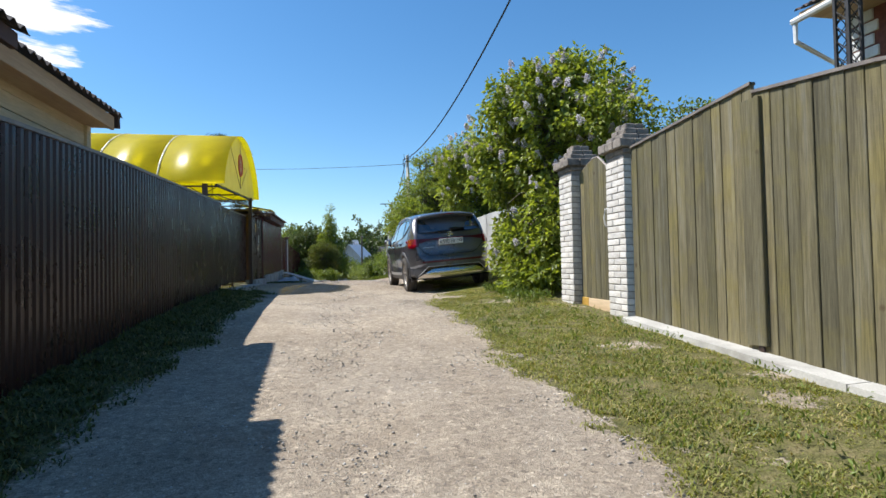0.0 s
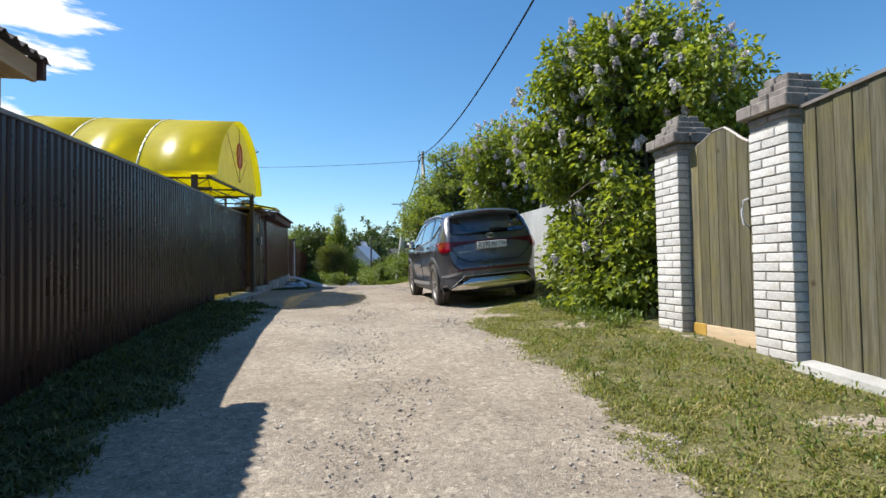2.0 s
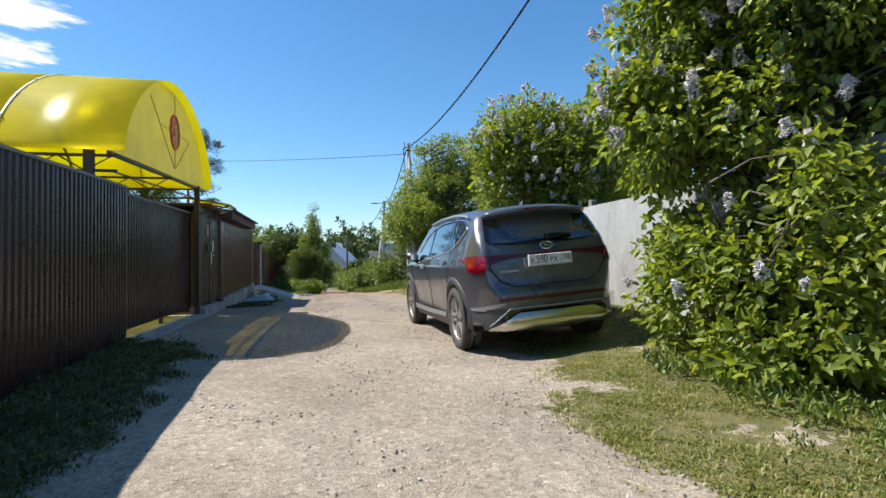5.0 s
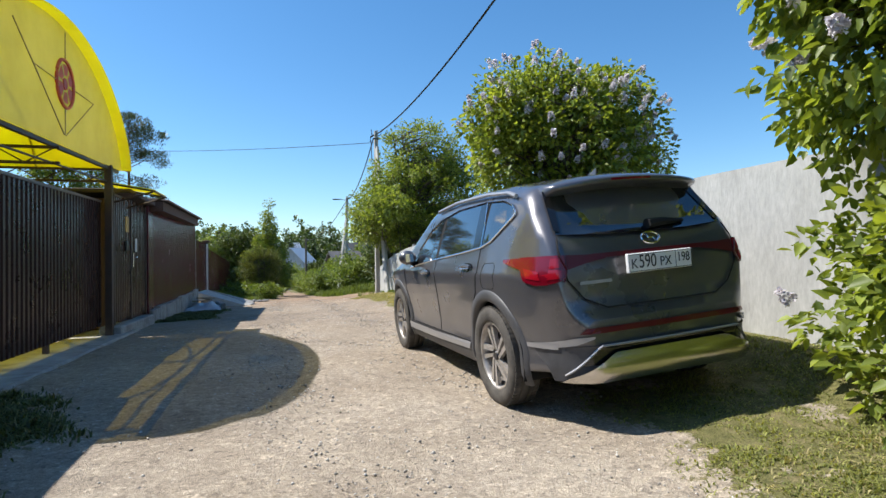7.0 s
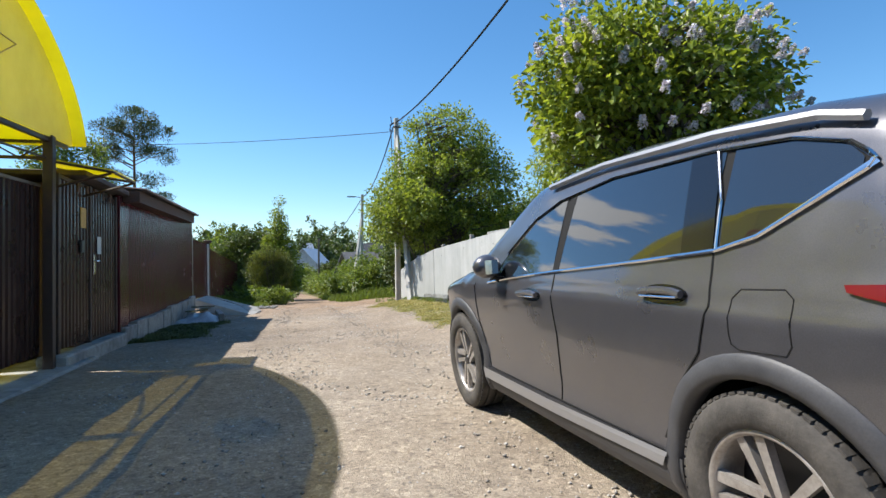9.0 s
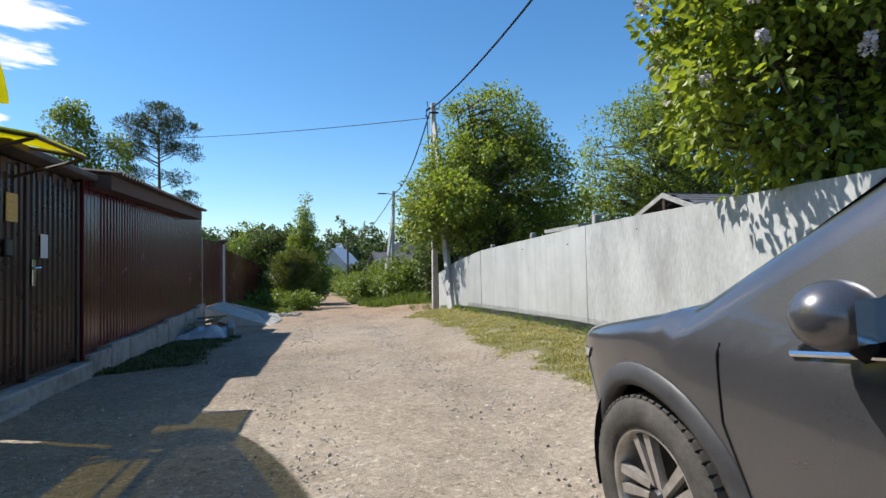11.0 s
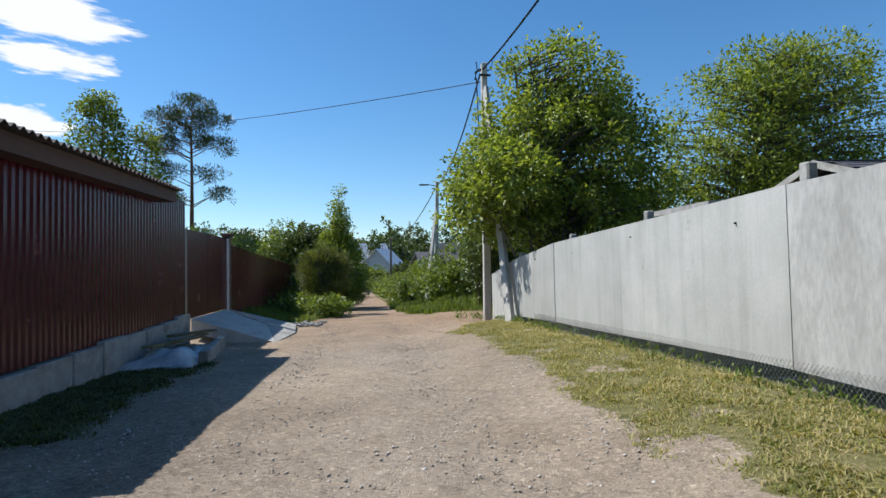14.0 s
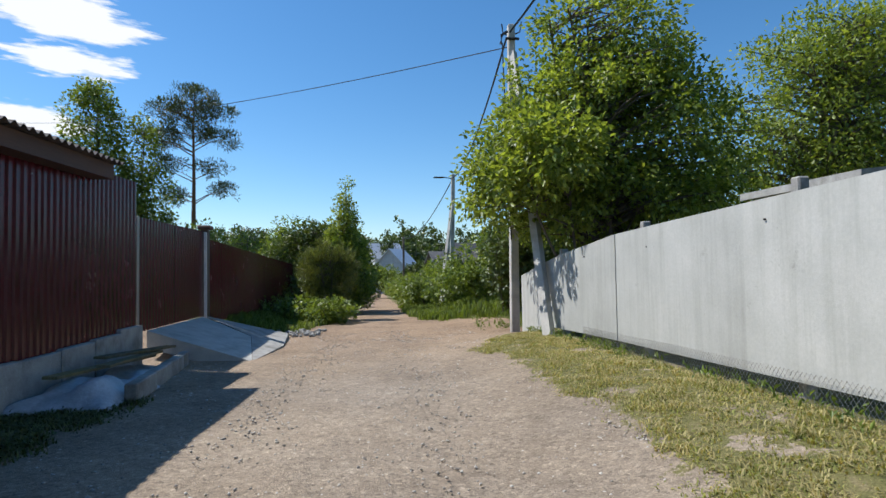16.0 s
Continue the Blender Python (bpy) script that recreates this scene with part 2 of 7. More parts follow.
def plank_material():
    m, n, l, b = graph("weathered_plank", 0.85, 0, 0.25)
    oi = n.new("ShaderNodeObjectInfo")
    v0 = coords(n, l, (1, 1, 1))
    shift = n.new("ShaderNodeVectorMath")
    shift.operation = "ADD"
    sc = n.new("ShaderNodeVectorMath")
    sc.operation = "SCALE"
    sc.inputs[0].default_value = (7, 13, 31)
    l.new(oi.outputs["Random"], sc.inputs["Scale"])
    l.new(v0, shift.inputs[0])
    l.new(sc.outputs[0], shift.inputs[1])
    mp = n.new("ShaderNodeMapping")
    mp.inputs["Scale"].default_value = (1, 1, 0.05)
    l.new(shift.outputs[0], mp.inputs["Vector"])
    grain = noise_tex(n, l, mp.outputs[0], 75, 6, 0.7)
    streak = noise_tex(n, l, mp.outputs[0], 14, 4)
    lichen = noise_tex(n, l, shift.outputs[0], 2.6, 5, 0.6)
    base = ramp(n, l, streak, [(0.3, (0.095, 0.085, 0.055)), (0.55, (0.165, 0.148, 0.092)), (0.75, (0.195, 0.188, 0.155))])
    base = mix(n, l, ramp(n, l, lichen, [(0.47, (0, 0, 0)), (0.68, (0.55,) * 3)]), base, (0.19, 0.162, 0.055))
    base = mix(n, l, 0.85, base, ramp(n, l, grain, [(0.28, (0.5,) * 3), (0.6, (1.15,) * 3)]), "MULTIPLY")
    kn = n.new("ShaderNodeTexVoronoi")
    kn.inputs["Scale"].default_value = 2.4
    l.new(shift.outputs[0], kn.inputs["Vector"])
    base = mix(n, l, ramp(n, l, kn.outputs["Distance"], [(0.03, (0.8,) * 3), (0.075, (0, 0, 0))]), base, (0.06, 0.038, 0.02))
    base = mix(n, l, 1.0, base, ramp(n, l, oi.outputs["Random"], [(0, (0.70, 0.72, 0.72)), (0.5, (1.0, 0.99, 0.93)), (1, (1.26, 1.22, 1.10))]), "MULTIPLY")
    l.new(base, b.inputs["Base Color"])
    bump(n, l, b, grain, 0.5, 0.006)
    return m


def wall_sheet_material():
    m, n, l, b = graph("weathered_grey_sheet", 0.7, 0, 0.3)
    v = coords(n, l)
    broad, fine = noise_tex(n, l, v, 1.1, 6, 0.65), noise_tex(n, l, v, 40, 4, 0.7)
    mp = n.new("ShaderNodeMapping")
    mp.inputs["Scale"].default_value = (1, 1, 0.06)
    l.new(v, mp.inputs["Vector"])
    drips = noise_tex(n, l, mp.outputs[0], 6.5, 5, 0.7)
    col = ramp(n, l, broad, [(0.3, (0.36, 0.365, 0.345)), (0.55, (0.43, 0.435, 0.415)), (0.75, (0.49, 0.49, 0.47))])
    oi = n.new("ShaderNodeObjectInfo")
    col = mix(n, l, 1.0, col, ramp(n, l, oi.outputs["Random"], [(0, (0.86, 0.86, 0.85)), (1, (1.06, 1.055, 1.04))]), "MULTIPLY")
    col = mix(n, l, 0.4, col, ramp(n, l, drips, [(0.32, (0.62, 0.62, 0.58)), (0.55, (1.05,) * 3)]), "MULTIPLY")
    col = mix(n, l, 0.5, col, ramp(n, l, fine, [(0.3, (0.85,) * 3), (0.7, (1.1,) * 3)]), "MULTIPLY")
    col = mix(n, l, ramp(n, l, noise_tex(n, l, v, 3.1, 6, 0.8), [(0.62, (0, 0, 0)), (0.75, (0.6,) * 3)]), col, (0.19, 0.185, 0.16))
    l.new(col, b.inputs["Base Color"])
    bump(n, l, b, fine, 0.25, 0.004)
    return m


def poly_material(name, colour, through_fac, rough=0.25):
    """Thin cellular plastic that lets tinted light through."""
    m, n, l, b = graph(name, rough)
    v = coords(n, l, (1, 1, 1))
    w = n.new("ShaderNodeTexWave")
    w.bands_direction, w.inputs["Scale"].default_value, w.inputs["Distortion"].default_value = "X", 16, 0.3
    l.new(v, w.inputs["Vector"])
    col = mix(n, l, 0.5, colour, ramp(n, l, noise_tex(n, l, v, 2.2, 4), [(0.3, (0.75,) * 3), (0.7, (1.1,) * 3)]), "MULTIPLY")
    l.new(col, b.inputs["Base Color"])
    bump(n, l, b, w.outputs["Fac"], 0.12, 0.004)
    tr, tp, m1, m2 = n.new("ShaderNodeBsdfTranslucent"), n.new("ShaderNodeBsdfTransparent"), n.new("ShaderNodeMixShader"), n.new("ShaderNodeMixShader")
    l.new(col, tr.inputs["Color"])
    tp.inputs["Color"].default_value = (*colour, 1)
    m1.inputs["Fac"].default_value, m2.inputs["Fac"].default_value = 0.5, through_fac
    l.new(b.outputs["BSDF"], m1.inputs[1])
    l.new(tr.outputs["BSDF"], m1.inputs[2])
    l.new(m1.outputs["Shader"], m2.inputs[1])
    l.new(tp.outputs["BSDF"], m2.inputs[2])
    l.new(m2.outputs["Shader"], n["Material Output"].inputs["Surface"])
    return m


M_GROUND = ground_material()
M_PLANK = plank_material()
M_SHEETWALL = wall_sheet_material()
M_ROUGHWALL = surface("stained_rough_concrete", (0.34, 0.34, 0.32), (0.50, 0.50, 0.475), 1.6, 0.9, 0, 34, 0.5, 0.006, stretch=(1, 1, 0.35), stain=(0.2, 0.195, 0.175))
M_BROWN = surface("dark_brown_painted_steel", (0.027, 0.011, 0.010), (0.042, 0.017, 0.014), 3, 0.3, 0.0, 90, 0.05, 0.002, spec=0.3)
M_REDBROWN = surface("red_brown_painted_steel", (0.055, 0.007, 0.013), (0.085, 0.011, 0.02), 3, 0.22, 0.0, 90, 0.05, 0.002, spec=0.26)
M_STEELDK = surface("brown_painted_frame_steel", (0.035, 0.02, 0.015), (0.06, 0.034, 0.026), 8, 0.5, 0.0, 120, 0.15, 0.002)
M_TRIMCAP = surface("galvanised_edge", (0.16, 0.13, 0.11), (0.27, 0.24, 0.21), 7, 0.5, 0.2, 120, 0.1, 0.002)
M_YELLOW = poly_material("yellow_cellular_plastic", (0.93, 0.84, 0.05), 0.42, 0.30)
M_SEAM = surface("pale_seam_strip", (0.5, 0.47, 0.25), (0.65, 0.62, 0.38), 8, 0.4)
M_TYMP = poly_material("pale_cellular_plastic", (0.92, 0.90, 0.50), 0.55, 0.4)
M_RED = surface("faded_red_paint", (0.45, 0.07, 0.05), (0.6, 0.11, 0.08), 20, 0.6)
M_CONC = surface("rough_concrete", (0.26, 0.25, 0.23), (0.42, 0.41, 0.38), 5, 0.9, 0, 70, 0.5, 0.006, stain=(0.16, 0.15, 0.13))
M_CONCLT = surface("pale_concrete", (0.42, 0.41, 0.38), (0.55, 0.54, 0.5), 4, 0.9, 0, 70, 0.4, 0.005, stain=(0.3, 0.29, 0.26))
M_BRICK = surface("white_silicate_brick", (0.56, 0.54, 0.50), (0.72, 0.70, 0.66), 14, 0.9, 0, 120, 0.5, 0.004, vary=0.16, stain=(0.40, 0.36, 0.31))
M_MORTAR = surface("grey_mortar", (0.2, 0.19, 0.17), (0.32, 0.30, 0.27), 30, 0.95, 0, 150, 0.6, 0.006)
M_CAP = surface("weathered_cap_concrete", (0.16, 0.14, 0.12), (0.33, 0.29, 0.25), 9, 0.95, 0, 80, 0.6, 0.008, stain=(0.09, 0.08, 0.07))
M_SIDING = surface("cream_painted_board", (0.50, 0.40, 0.25), (0.62, 0.51, 0.34), 4, 0.7, 0, 60, 0.2, 0.003, stretch=(1, 0.1, 1), vary=0.06)
M_FASCIA = surface("pale_bare_board", (0.36, 0.24, 0.14), (0.5, 0.36, 0.22), 5, 0.8, 0, 60, 0.3, 0.003, stretch=(1, 0.1, 1))
M_FASCIADK = surface("dark_brown_board", (0.055, 0.028, 0.02), (0.1, 0.05, 0.033), 5, 0.7, 0, 60, 0.3, 0.003, stretch=(1, 0.1, 1))
M_SLATE = surface("grey_corrugated_roofing", (0.07, 0.055, 0.05), (0.14, 0.11, 0.10), 4, 0.85, 0, 60, 0.4, 0.004, stain=(0.045, 0.04, 0.035))
M_BOARDNEW = surface("fresh_pine_board", (0.55, 0.40, 0.24), (0.70, 0.55, 0.37), 6, 0.75, 0, 60, 0.3, 0.003, stretch=(1, 0.08, 1))
M_OCHRE = surface("ochre_varnished_board", (0.42, 0.24, 0.04), (0.55, 0.34, 0.07), 6, 0.6, 0, 60, 0.2, 0.003)
M_POLE = surface("pole_concrete", (0.40, 0.385, 0.35), (0.55, 0.53, 0.49), 3, 0.9, 0, 60, 0.3, 0.004, stain=(0.32, 0.3, 0.27))
M_BLACK = surface("black_rubber_cable", (0.012, 0.012, 0.013), (0.022, 0.022, 0.024), 20, 0.6)
M_WIRE = surface("galvanised_wire", (0.25, 0.24, 0.22), (0.4, 0.39, 0.37), 40, 0.5, 0.6)
M_CHROME = plain("worn_chrome", (0.62, 0.62, 0.63), 0.18, 1.0)
M_WHITEP = surface("white_painted_metal", (0.6, 0.6, 0.6), (0.75, 0.75, 0.74), 9, 0.5)
M_TARP = surface("dusty_grey_plastic_film", (0.30, 0.31, 0.33), (0.52, 0.53, 0.55), 6, 0.4, 0, 30, 0.5, 0.01)
M_BARK = surface("grey_brown_bark", (0.07, 0.055, 0.04), (0.17, 0.14, 0.11), 7, 0.95, 0, 30, 0.8, 0.02, stretch=(1, 1, 0.25))
M_PINEBARK = surface("orange_pine_bark", (0.13, 0.065, 0.035), (0.28, 0.15, 0.085), 5, 0.95, 0, 25, 0.8, 0.02, stretch=(1, 1, 0.3))
M_REDBRICK = surface("dark_red_brick", (0.12, 0.04, 0.03), (0.23, 0.085, 0.06), 12, 0.9, 0, 60, 0.4, 0.005, vary=0.2)
M_ROOFDK = surface("dark_grey_shingle", (0.05, 0.05, 0.052), (0.1, 0.1, 0.105), 5, 0.8, 0, 50, 0.3, 0.004, vary=0.15)
M_PLASTER = surface("white_plaster", (0.55, 0.55, 0.54), (0.7, 0.7, 0.69), 3, 0.9)
M_GLASSDK = plain("window_glass_dark", (0.02, 0.025, 0.03), 0.05, 0.0, 0.6)
L_LILAC = leaf_mat("lilac_leaf", (0.10, 0.145, 0.024), (0.28, 0.335, 0.062), 0.45)
L_ROWAN = leaf_mat("broad_leaf", (0.06, 0.10, 0.018), (0.18, 0.235, 0.045), 0.40)
L_SUNNY = leaf_mat("sunlit_broad_leaf", (0.085, 0.13, 0.024), (0.25, 0.305, 0.066), 0.48)
L_HEDGE = leaf_mat("dark_hedge_leaf", (0.035, 0.058, 0.012), (0.095, 0.13, 0.028), 0.28)
L_WOODS = leaf_mat("far_wood_leaf", (0.035, 0.06, 0.016), (0.095, 0.135, 0.038), 0.25)
L_LUSH = leaf_mat("lush_green_blade", (0.075, 0.11, 0.018), (0.17, 0.225, 0.045), 0.4, 0.6)
L_WILLOW = leaf_mat("willow_leaf", (0.075, 0.115, 0.022), (0.175, 0.235, 0.05), 0.36)
L_BIRCH = leaf_mat("birch_leaf", (0.08, 0.12, 0.022), (0.20, 0.26, 0.055), 0.4)
L_PINE = leaf_mat("pine_needle", (0.035, 0.055, 0.025), (0.085, 0.115, 0.05), 0.15)
L_JUNIPER = leaf_mat("young_pine_needle", (0.07, 0.085, 0.022), (0.17, 0.19, 0.052), 0.3)
L_GRASS = leaf_mat("grass_blade", (0.125, 0.15, 0.036), (0.285, 0.30, 0.085), 0.4, 0.6)
# Grass colour darkened to put the fence's shade into the blades.
L_SHADY = leaf_mat("shade_darkened_grass", (0.05, 0.06, 0.02), (0.13, 0.145, 0.045), 0.3, 0.65)
L_STRAW = leaf_mat("dry_grass_blade", (0.25, 0.21, 0.09), (0.42, 0.36, 0.17), 0.3, 0.7)
L_FLOWER = leaf_mat("lilac_blossom", (0.50, 0.46, 0.53), (0.78, 0.73, 0.79), 0.3, 0.7, (1.0, 1.0, 1.0))

# ---- ground ----
def lattice(a, b, fine, lo, hi, steps):
    inner = list(np.arange(a, b + 1e-6, fine))
    out_lo = [a - (a - lo) * (k / steps) ** 2.2 for k in range(steps, 0, -1)]
    out_hi = [b + (hi - b) * (k / steps) ** 2.2 for k in range(1, steps + 1)]
    return np.array(out_lo + inner + out_hi)


def wobble(x, y, s):
    """Smooth random values, about -1 to 1."""
    x, y = np.asarray(x, float) * s, np.asarray(y, float) * s
    return (np.sin(1.7 * x + 0.6 * y + 1.1 * np.sin(0.9 * y)) + np.sin(1.3 * y - 0.8 * x + 1.4 * np.sin(1.1 * x + 2)) + 0.6 * np.sin(3.1 * x + 2.7 * y)) / 2.6


def grass_cover(x, y):
    """How much turf grows at a place: 0 bare lane, 1 full turf."""
    x, y = np.asarray(x, float), np.asarray(y, float)
    w = 0.16 * wobble(x, y, 1.6) + 0.1 * wobble(x, y, 5.0)
    right = np.interp(y, (-30, 2, 8, 9.5, 11, 15, 17, 22, 27.5, 29.5, 33, 36, 40), (1.6, 1.55, 1.55, 1.75, 2.1, 2.45, 2.55, 2.7, 2.65, 4.6, 4.2, 2.3, 2.2))
    left = np.interp(y, (-30, 3, 8, 12, 13.2, 14, 19.5, 20.5, 24, 25.8, 26.5, 31.2, 32, 36, 40), (-1.5, -1.5, -1.45, -1.5, -2.0, -4, -3.0, -1.45, -1.4, -1.9, -3.6, -3.4, -1.0, -0.3, -0.2))
    g = np.maximum(smooth_step(-0.3, 0.35, x - right + w), smooth_step(-0.25, 0.3, left - x + w))
    patch = smooth_step(0.25, 0.75, wobble(x + 3, y * 1.3, 2.1)) * (y < 30) * (x > 0)
    return np.clip(g * (1 - 0.6 * patch), 0, 1)


gx, gy = lattice(-4.2, 5.2, 0.11, -900, 900, 26), lattice(-4, 46, 0.12, -700, 1500, 26)
GX, GY = np.meshgrid(gx, gy, indexing="ij")
rut = np.exp(-((GX - 0.1) / 0.28) ** 2) + np.exp(-((GX - 1.55) / 0.28) ** 2)
GZ = ground_z(GX, GY) + (GY < 60) * (0.012 * wobble(GX, GY, 2.3) + 0.007 * wobble(GX, GY, 7.0)) - 0.015 * rut * (np.abs(GY - 15) < 40)
nx, ny = GX.shape
idx = np.arange(nx * ny).reshape(nx, ny)
quads = np.stack([idx[:-1, :-1], idx[1:, :-1], idx[1:, 1:], idx[:-1, 1:]], -1).reshape(-1, 4)
gme = mesh_from("ground", np.stack([GX, GY, GZ], -1).reshape(-1, 3), quads, M_GROUND, True)
gme.attributes.new("grass", "FLOAT", "POINT").data.foreach_set("value", grass_cover(GX, GY).ravel().astype(np.float32))
ground = tagged(new("ground", gme), "dry sandy gravel lane with mown grass verges", "ground", kind="structure")


# ---- profiled steel fences along the left ----
def ribbed(y0, y1, x, bots, tops, pitch=0.115, depth=0.018, flip=1):
    """A trapezoid-ribbed steel sheet in the plane of one x, from y0 to y1; bots and tops: heights at both ends."""
    bm = bmesh.new()
    ys, xs = [], []
    k = y0
    while k < y1 - 1e-4:
        for dy, dx in ((0, 0), (0.04, 0), (0.055, depth), (0.1, depth)):
            if k + dy <= y1:
                ys.append(k + dy)
                xs.append(x + flip * dx)
        k += pitch
    ys.append(y1)
    xs.append(x)
    rows = []
    for yy, xx in zip(ys, xs):
        f = (yy - y0) / (y1 - y0)
        b, t = bots[0] + f * (bots[1] - bots[0]), tops[0] + f * (tops[1] - tops[0])
        rows.append([bm.verts.new((xx, yy, b)), bm.verts.new((xx, yy, t)), bm.verts.new((xx - 0.004, yy, t)), bm.verts.new((xx - 0.004, yy, b))])
    for r, s in zip(rows, rows[1:]):
        for k in range(4):
            bm.faces.new((r[k], s[k], s[(k + 1) % 4], r[(k + 1) % 4]))
    return bm


def sheet_fence(name, label, y0, y1, x, bot, top, mat, cap=True, width=1.15, cap_mat=None):
    """A fence of ribbed sheets side by side; bot and top give heights at y."""
    f = thing(name, label, "fence")
    n = max(1, round((y1 - y0) / width))
    for k in range(n):
        a, b = y0 + (y1 - y0) * k / n, y0 + (y1 - y0) * (k + 1) / n
        off = 0.0025 * (k % 2)
        part("metal_sheet", ribbed(a, b + 0.01, x + off, (bot(a), bot(b)), (top(a), top(b))), mat, f)
        if k % 2 == 0:
            part("post", boxed(x - 0.07, x - 0.012, a + 0.02, a + 0.08, bot(a) - 0.35, top(a) - 0.06), M_STEELDK, f)
    if cap:
        bm = bmesh.new()
        for k in range(n):
            a, b = y0 + (y1 - y0) * k / n, y0 + (y1 - y0) * (k + 1) / n
            vs = [bm.verts.new((x + dx, yy, top(yy) + dz)) for yy in (a, b) for dx, dz in ((-0.03, -0.02), (-0.03, 0.012), (0.032, 0.012), (0.032, -0.02))]
            for q in ((0, 4, 5, 1), (1, 5, 6, 2), (2, 6, 7, 3), (3, 7, 4, 0)):
                bm.faces.new([vs[i] for i in q])
        part("edge_strip", bm, cap_mat or M_TRIMCAP, f, "pale metal edge strip")
    return f


top_left = lambda y: float(np.interp(y, (-8, 0, 4.5, 6.5, 10, 13.45), (1.25, 1.88, 2.23, 2.355, 2.51, 2.67)))
bot_left = lambda y: float(road_z(y)) + 0.0
lane_fence = sheet_fence("profiled_fence", "dark brown ribbed steel fence beside the lane", -7, 13.42, -2.56, bot_left, top_left, M_BROWN)
lane_fence.matrix_world = Matrix.Translation((-2.56, 13.42, 0)) @ pose(0, 0, 0, 0, 0, 2.05) @ Matrix.Translation((2.56, -13.42, 0))
sheet_fence("sliding_gate", "dark brown ribbed steel sliding gate under the canopy", 13.46, 17.56, -2.62, lambda y: 0.76 + 0.01 * (y - 13), lambda y: 2.60 + 0.03 * (y - 13.4), M_BROWN)

# sill of concrete under the gate
tagged(link("gate_sill", boxed(-2.95, -2.22, 13.0, 18.3, 0.40, 0.672, 0.02), M_CONC), "worn grey concrete driveway slab under the gate", "slab", kind="structure")

# wicket gate beside the canopy post
wicket = thing("wicket_gate", "dark brown ribbed steel wicket gate with lever handle", "gate")
part("metal_sheet", ribbed(17.62, 19.85, -2.46, (0.84, 0.86), (2.82, 2.84)), M_BROWN, wicket)
for y in (17.62, 18.7, 19.86):
    part("gate_frame", boxed(-2.53, -2.425, y - 0.03, y + 0.03, 0.80, 2.88, 0.006), M_STEELDK, wicket)
part("top_rail", boxed(-2.52, -2.47, 17.65, 19.83, 2.84, 2.89, 0.006), M_STEELDK, wicket)
h = bmesh.new()
box(h, -2.425, -2.41, 18.76, 18.82, 1.70, 1.96, 0.005)
tube(h, [(-2.41, 18.79, 1.88), (-2.36, 18.79, 1.88), (-2.355, 18.66, 1.875)], 0.011)
part("lever_handle", h, M_CHROME, wicket, "steel lever handle")
part("lock_plate", boxed(-2.44, -2.405, 18.28, 18.40, 1.98, 2.14, 0.012), plain("black_plastic", (0.015,) * 3, 0.4), wicket, "black lock box")
part("sign_plate", boxed(-2.44, -2.43, 18.33, 18.52, 2.30, 2.56, 0.002), surface("ochre_sign", (0.4, 0.24, 0.06), (0.6, 0.4, 0.12), 30, 0.6), wicket, "faded ochre sign plate")
part("paper_notice", boxed(-2.43, -2.424, 18.95, 19.1, 1.98, 2.22, 0.001), plain("paper", (0.55, 0.57, 0.56), 0.7), wicket, "small pale notice")
part("threshold", boxed(-2.62, -2.3, 17.5, 19.95, 0.55, 0.79, 0.02), M_CONC, wicket)

# ---- yellow canopy ----
canopy = thing("gate_canopy", "yellow arched plastic canopy on brown steel posts", "canopy")
CY0, CY1, CZ, CR = 12.47, 18.03, 3.12, 1.44
base_z = lambda y: CZ + 0.055 * (y - (CY0 + CY1) / 2)      # the canopy climbs with the lane
def arch_pt(f, grow=0.0):
    a = math.pi * f
    yc, ry = (CY0 + CY1) / 2, (CY1 - CY0) / 2 + grow
    y = yc - ry * math.cos(a)
    return y, base_z(y) + (CR + grow) * (math.sin(a) ** 1.3)
def barrel(x0, x1, grow, segs=28, thick=0.01):
    bm = bmesh.new()
    rows = []
    for k in range(segs + 1):
        y, z = arch_pt(k / segs, grow)
        y2, z2 = arch_pt(k / segs, grow - thick)
        rows.append([bm.verts.new(p) for p in ((x0, y, z), (x1, y, z), (x1, y2, z2), (x0, y2, z2))])
    for r, s in zip(rows, rows[1:]):
        for k in range(4):
            bm.faces.new((r[k], r[(k + 1) % 4], s[(k + 1) % 4], s[k]))
    bm.faces.new(rows[0][::-1])
    bm.faces.new(rows[-1])
    return bm
xs = (-2.27, -3.62, -4.86, -6.1, -7.34, -8.58, -9.82, -11.06, -12.3)
for a, b in zip(xs, xs[1:]):
    part("roof_sheet", barrel(b + 0.004, a - 0.004, 0.0), M_YELLOW, canopy, "translucent yellow roof sheet", True)
for a in xs[1:-1]:
    part("seam_strip", barrel(a - 0.018, a + 0.018, 0.008, 28, 0.006), M_SEAM, canopy, "pale clear seam strip", True)
    for f in (0.03, 0.12, 0.2, 0.28):
        y, z = arch_pt(f, 0.014)
        part("screw_cap", tubed([(a, y, z), (a, y - 0.008, z + 0.008)], 0.014, 6), M_TRIMCAP, canopy)
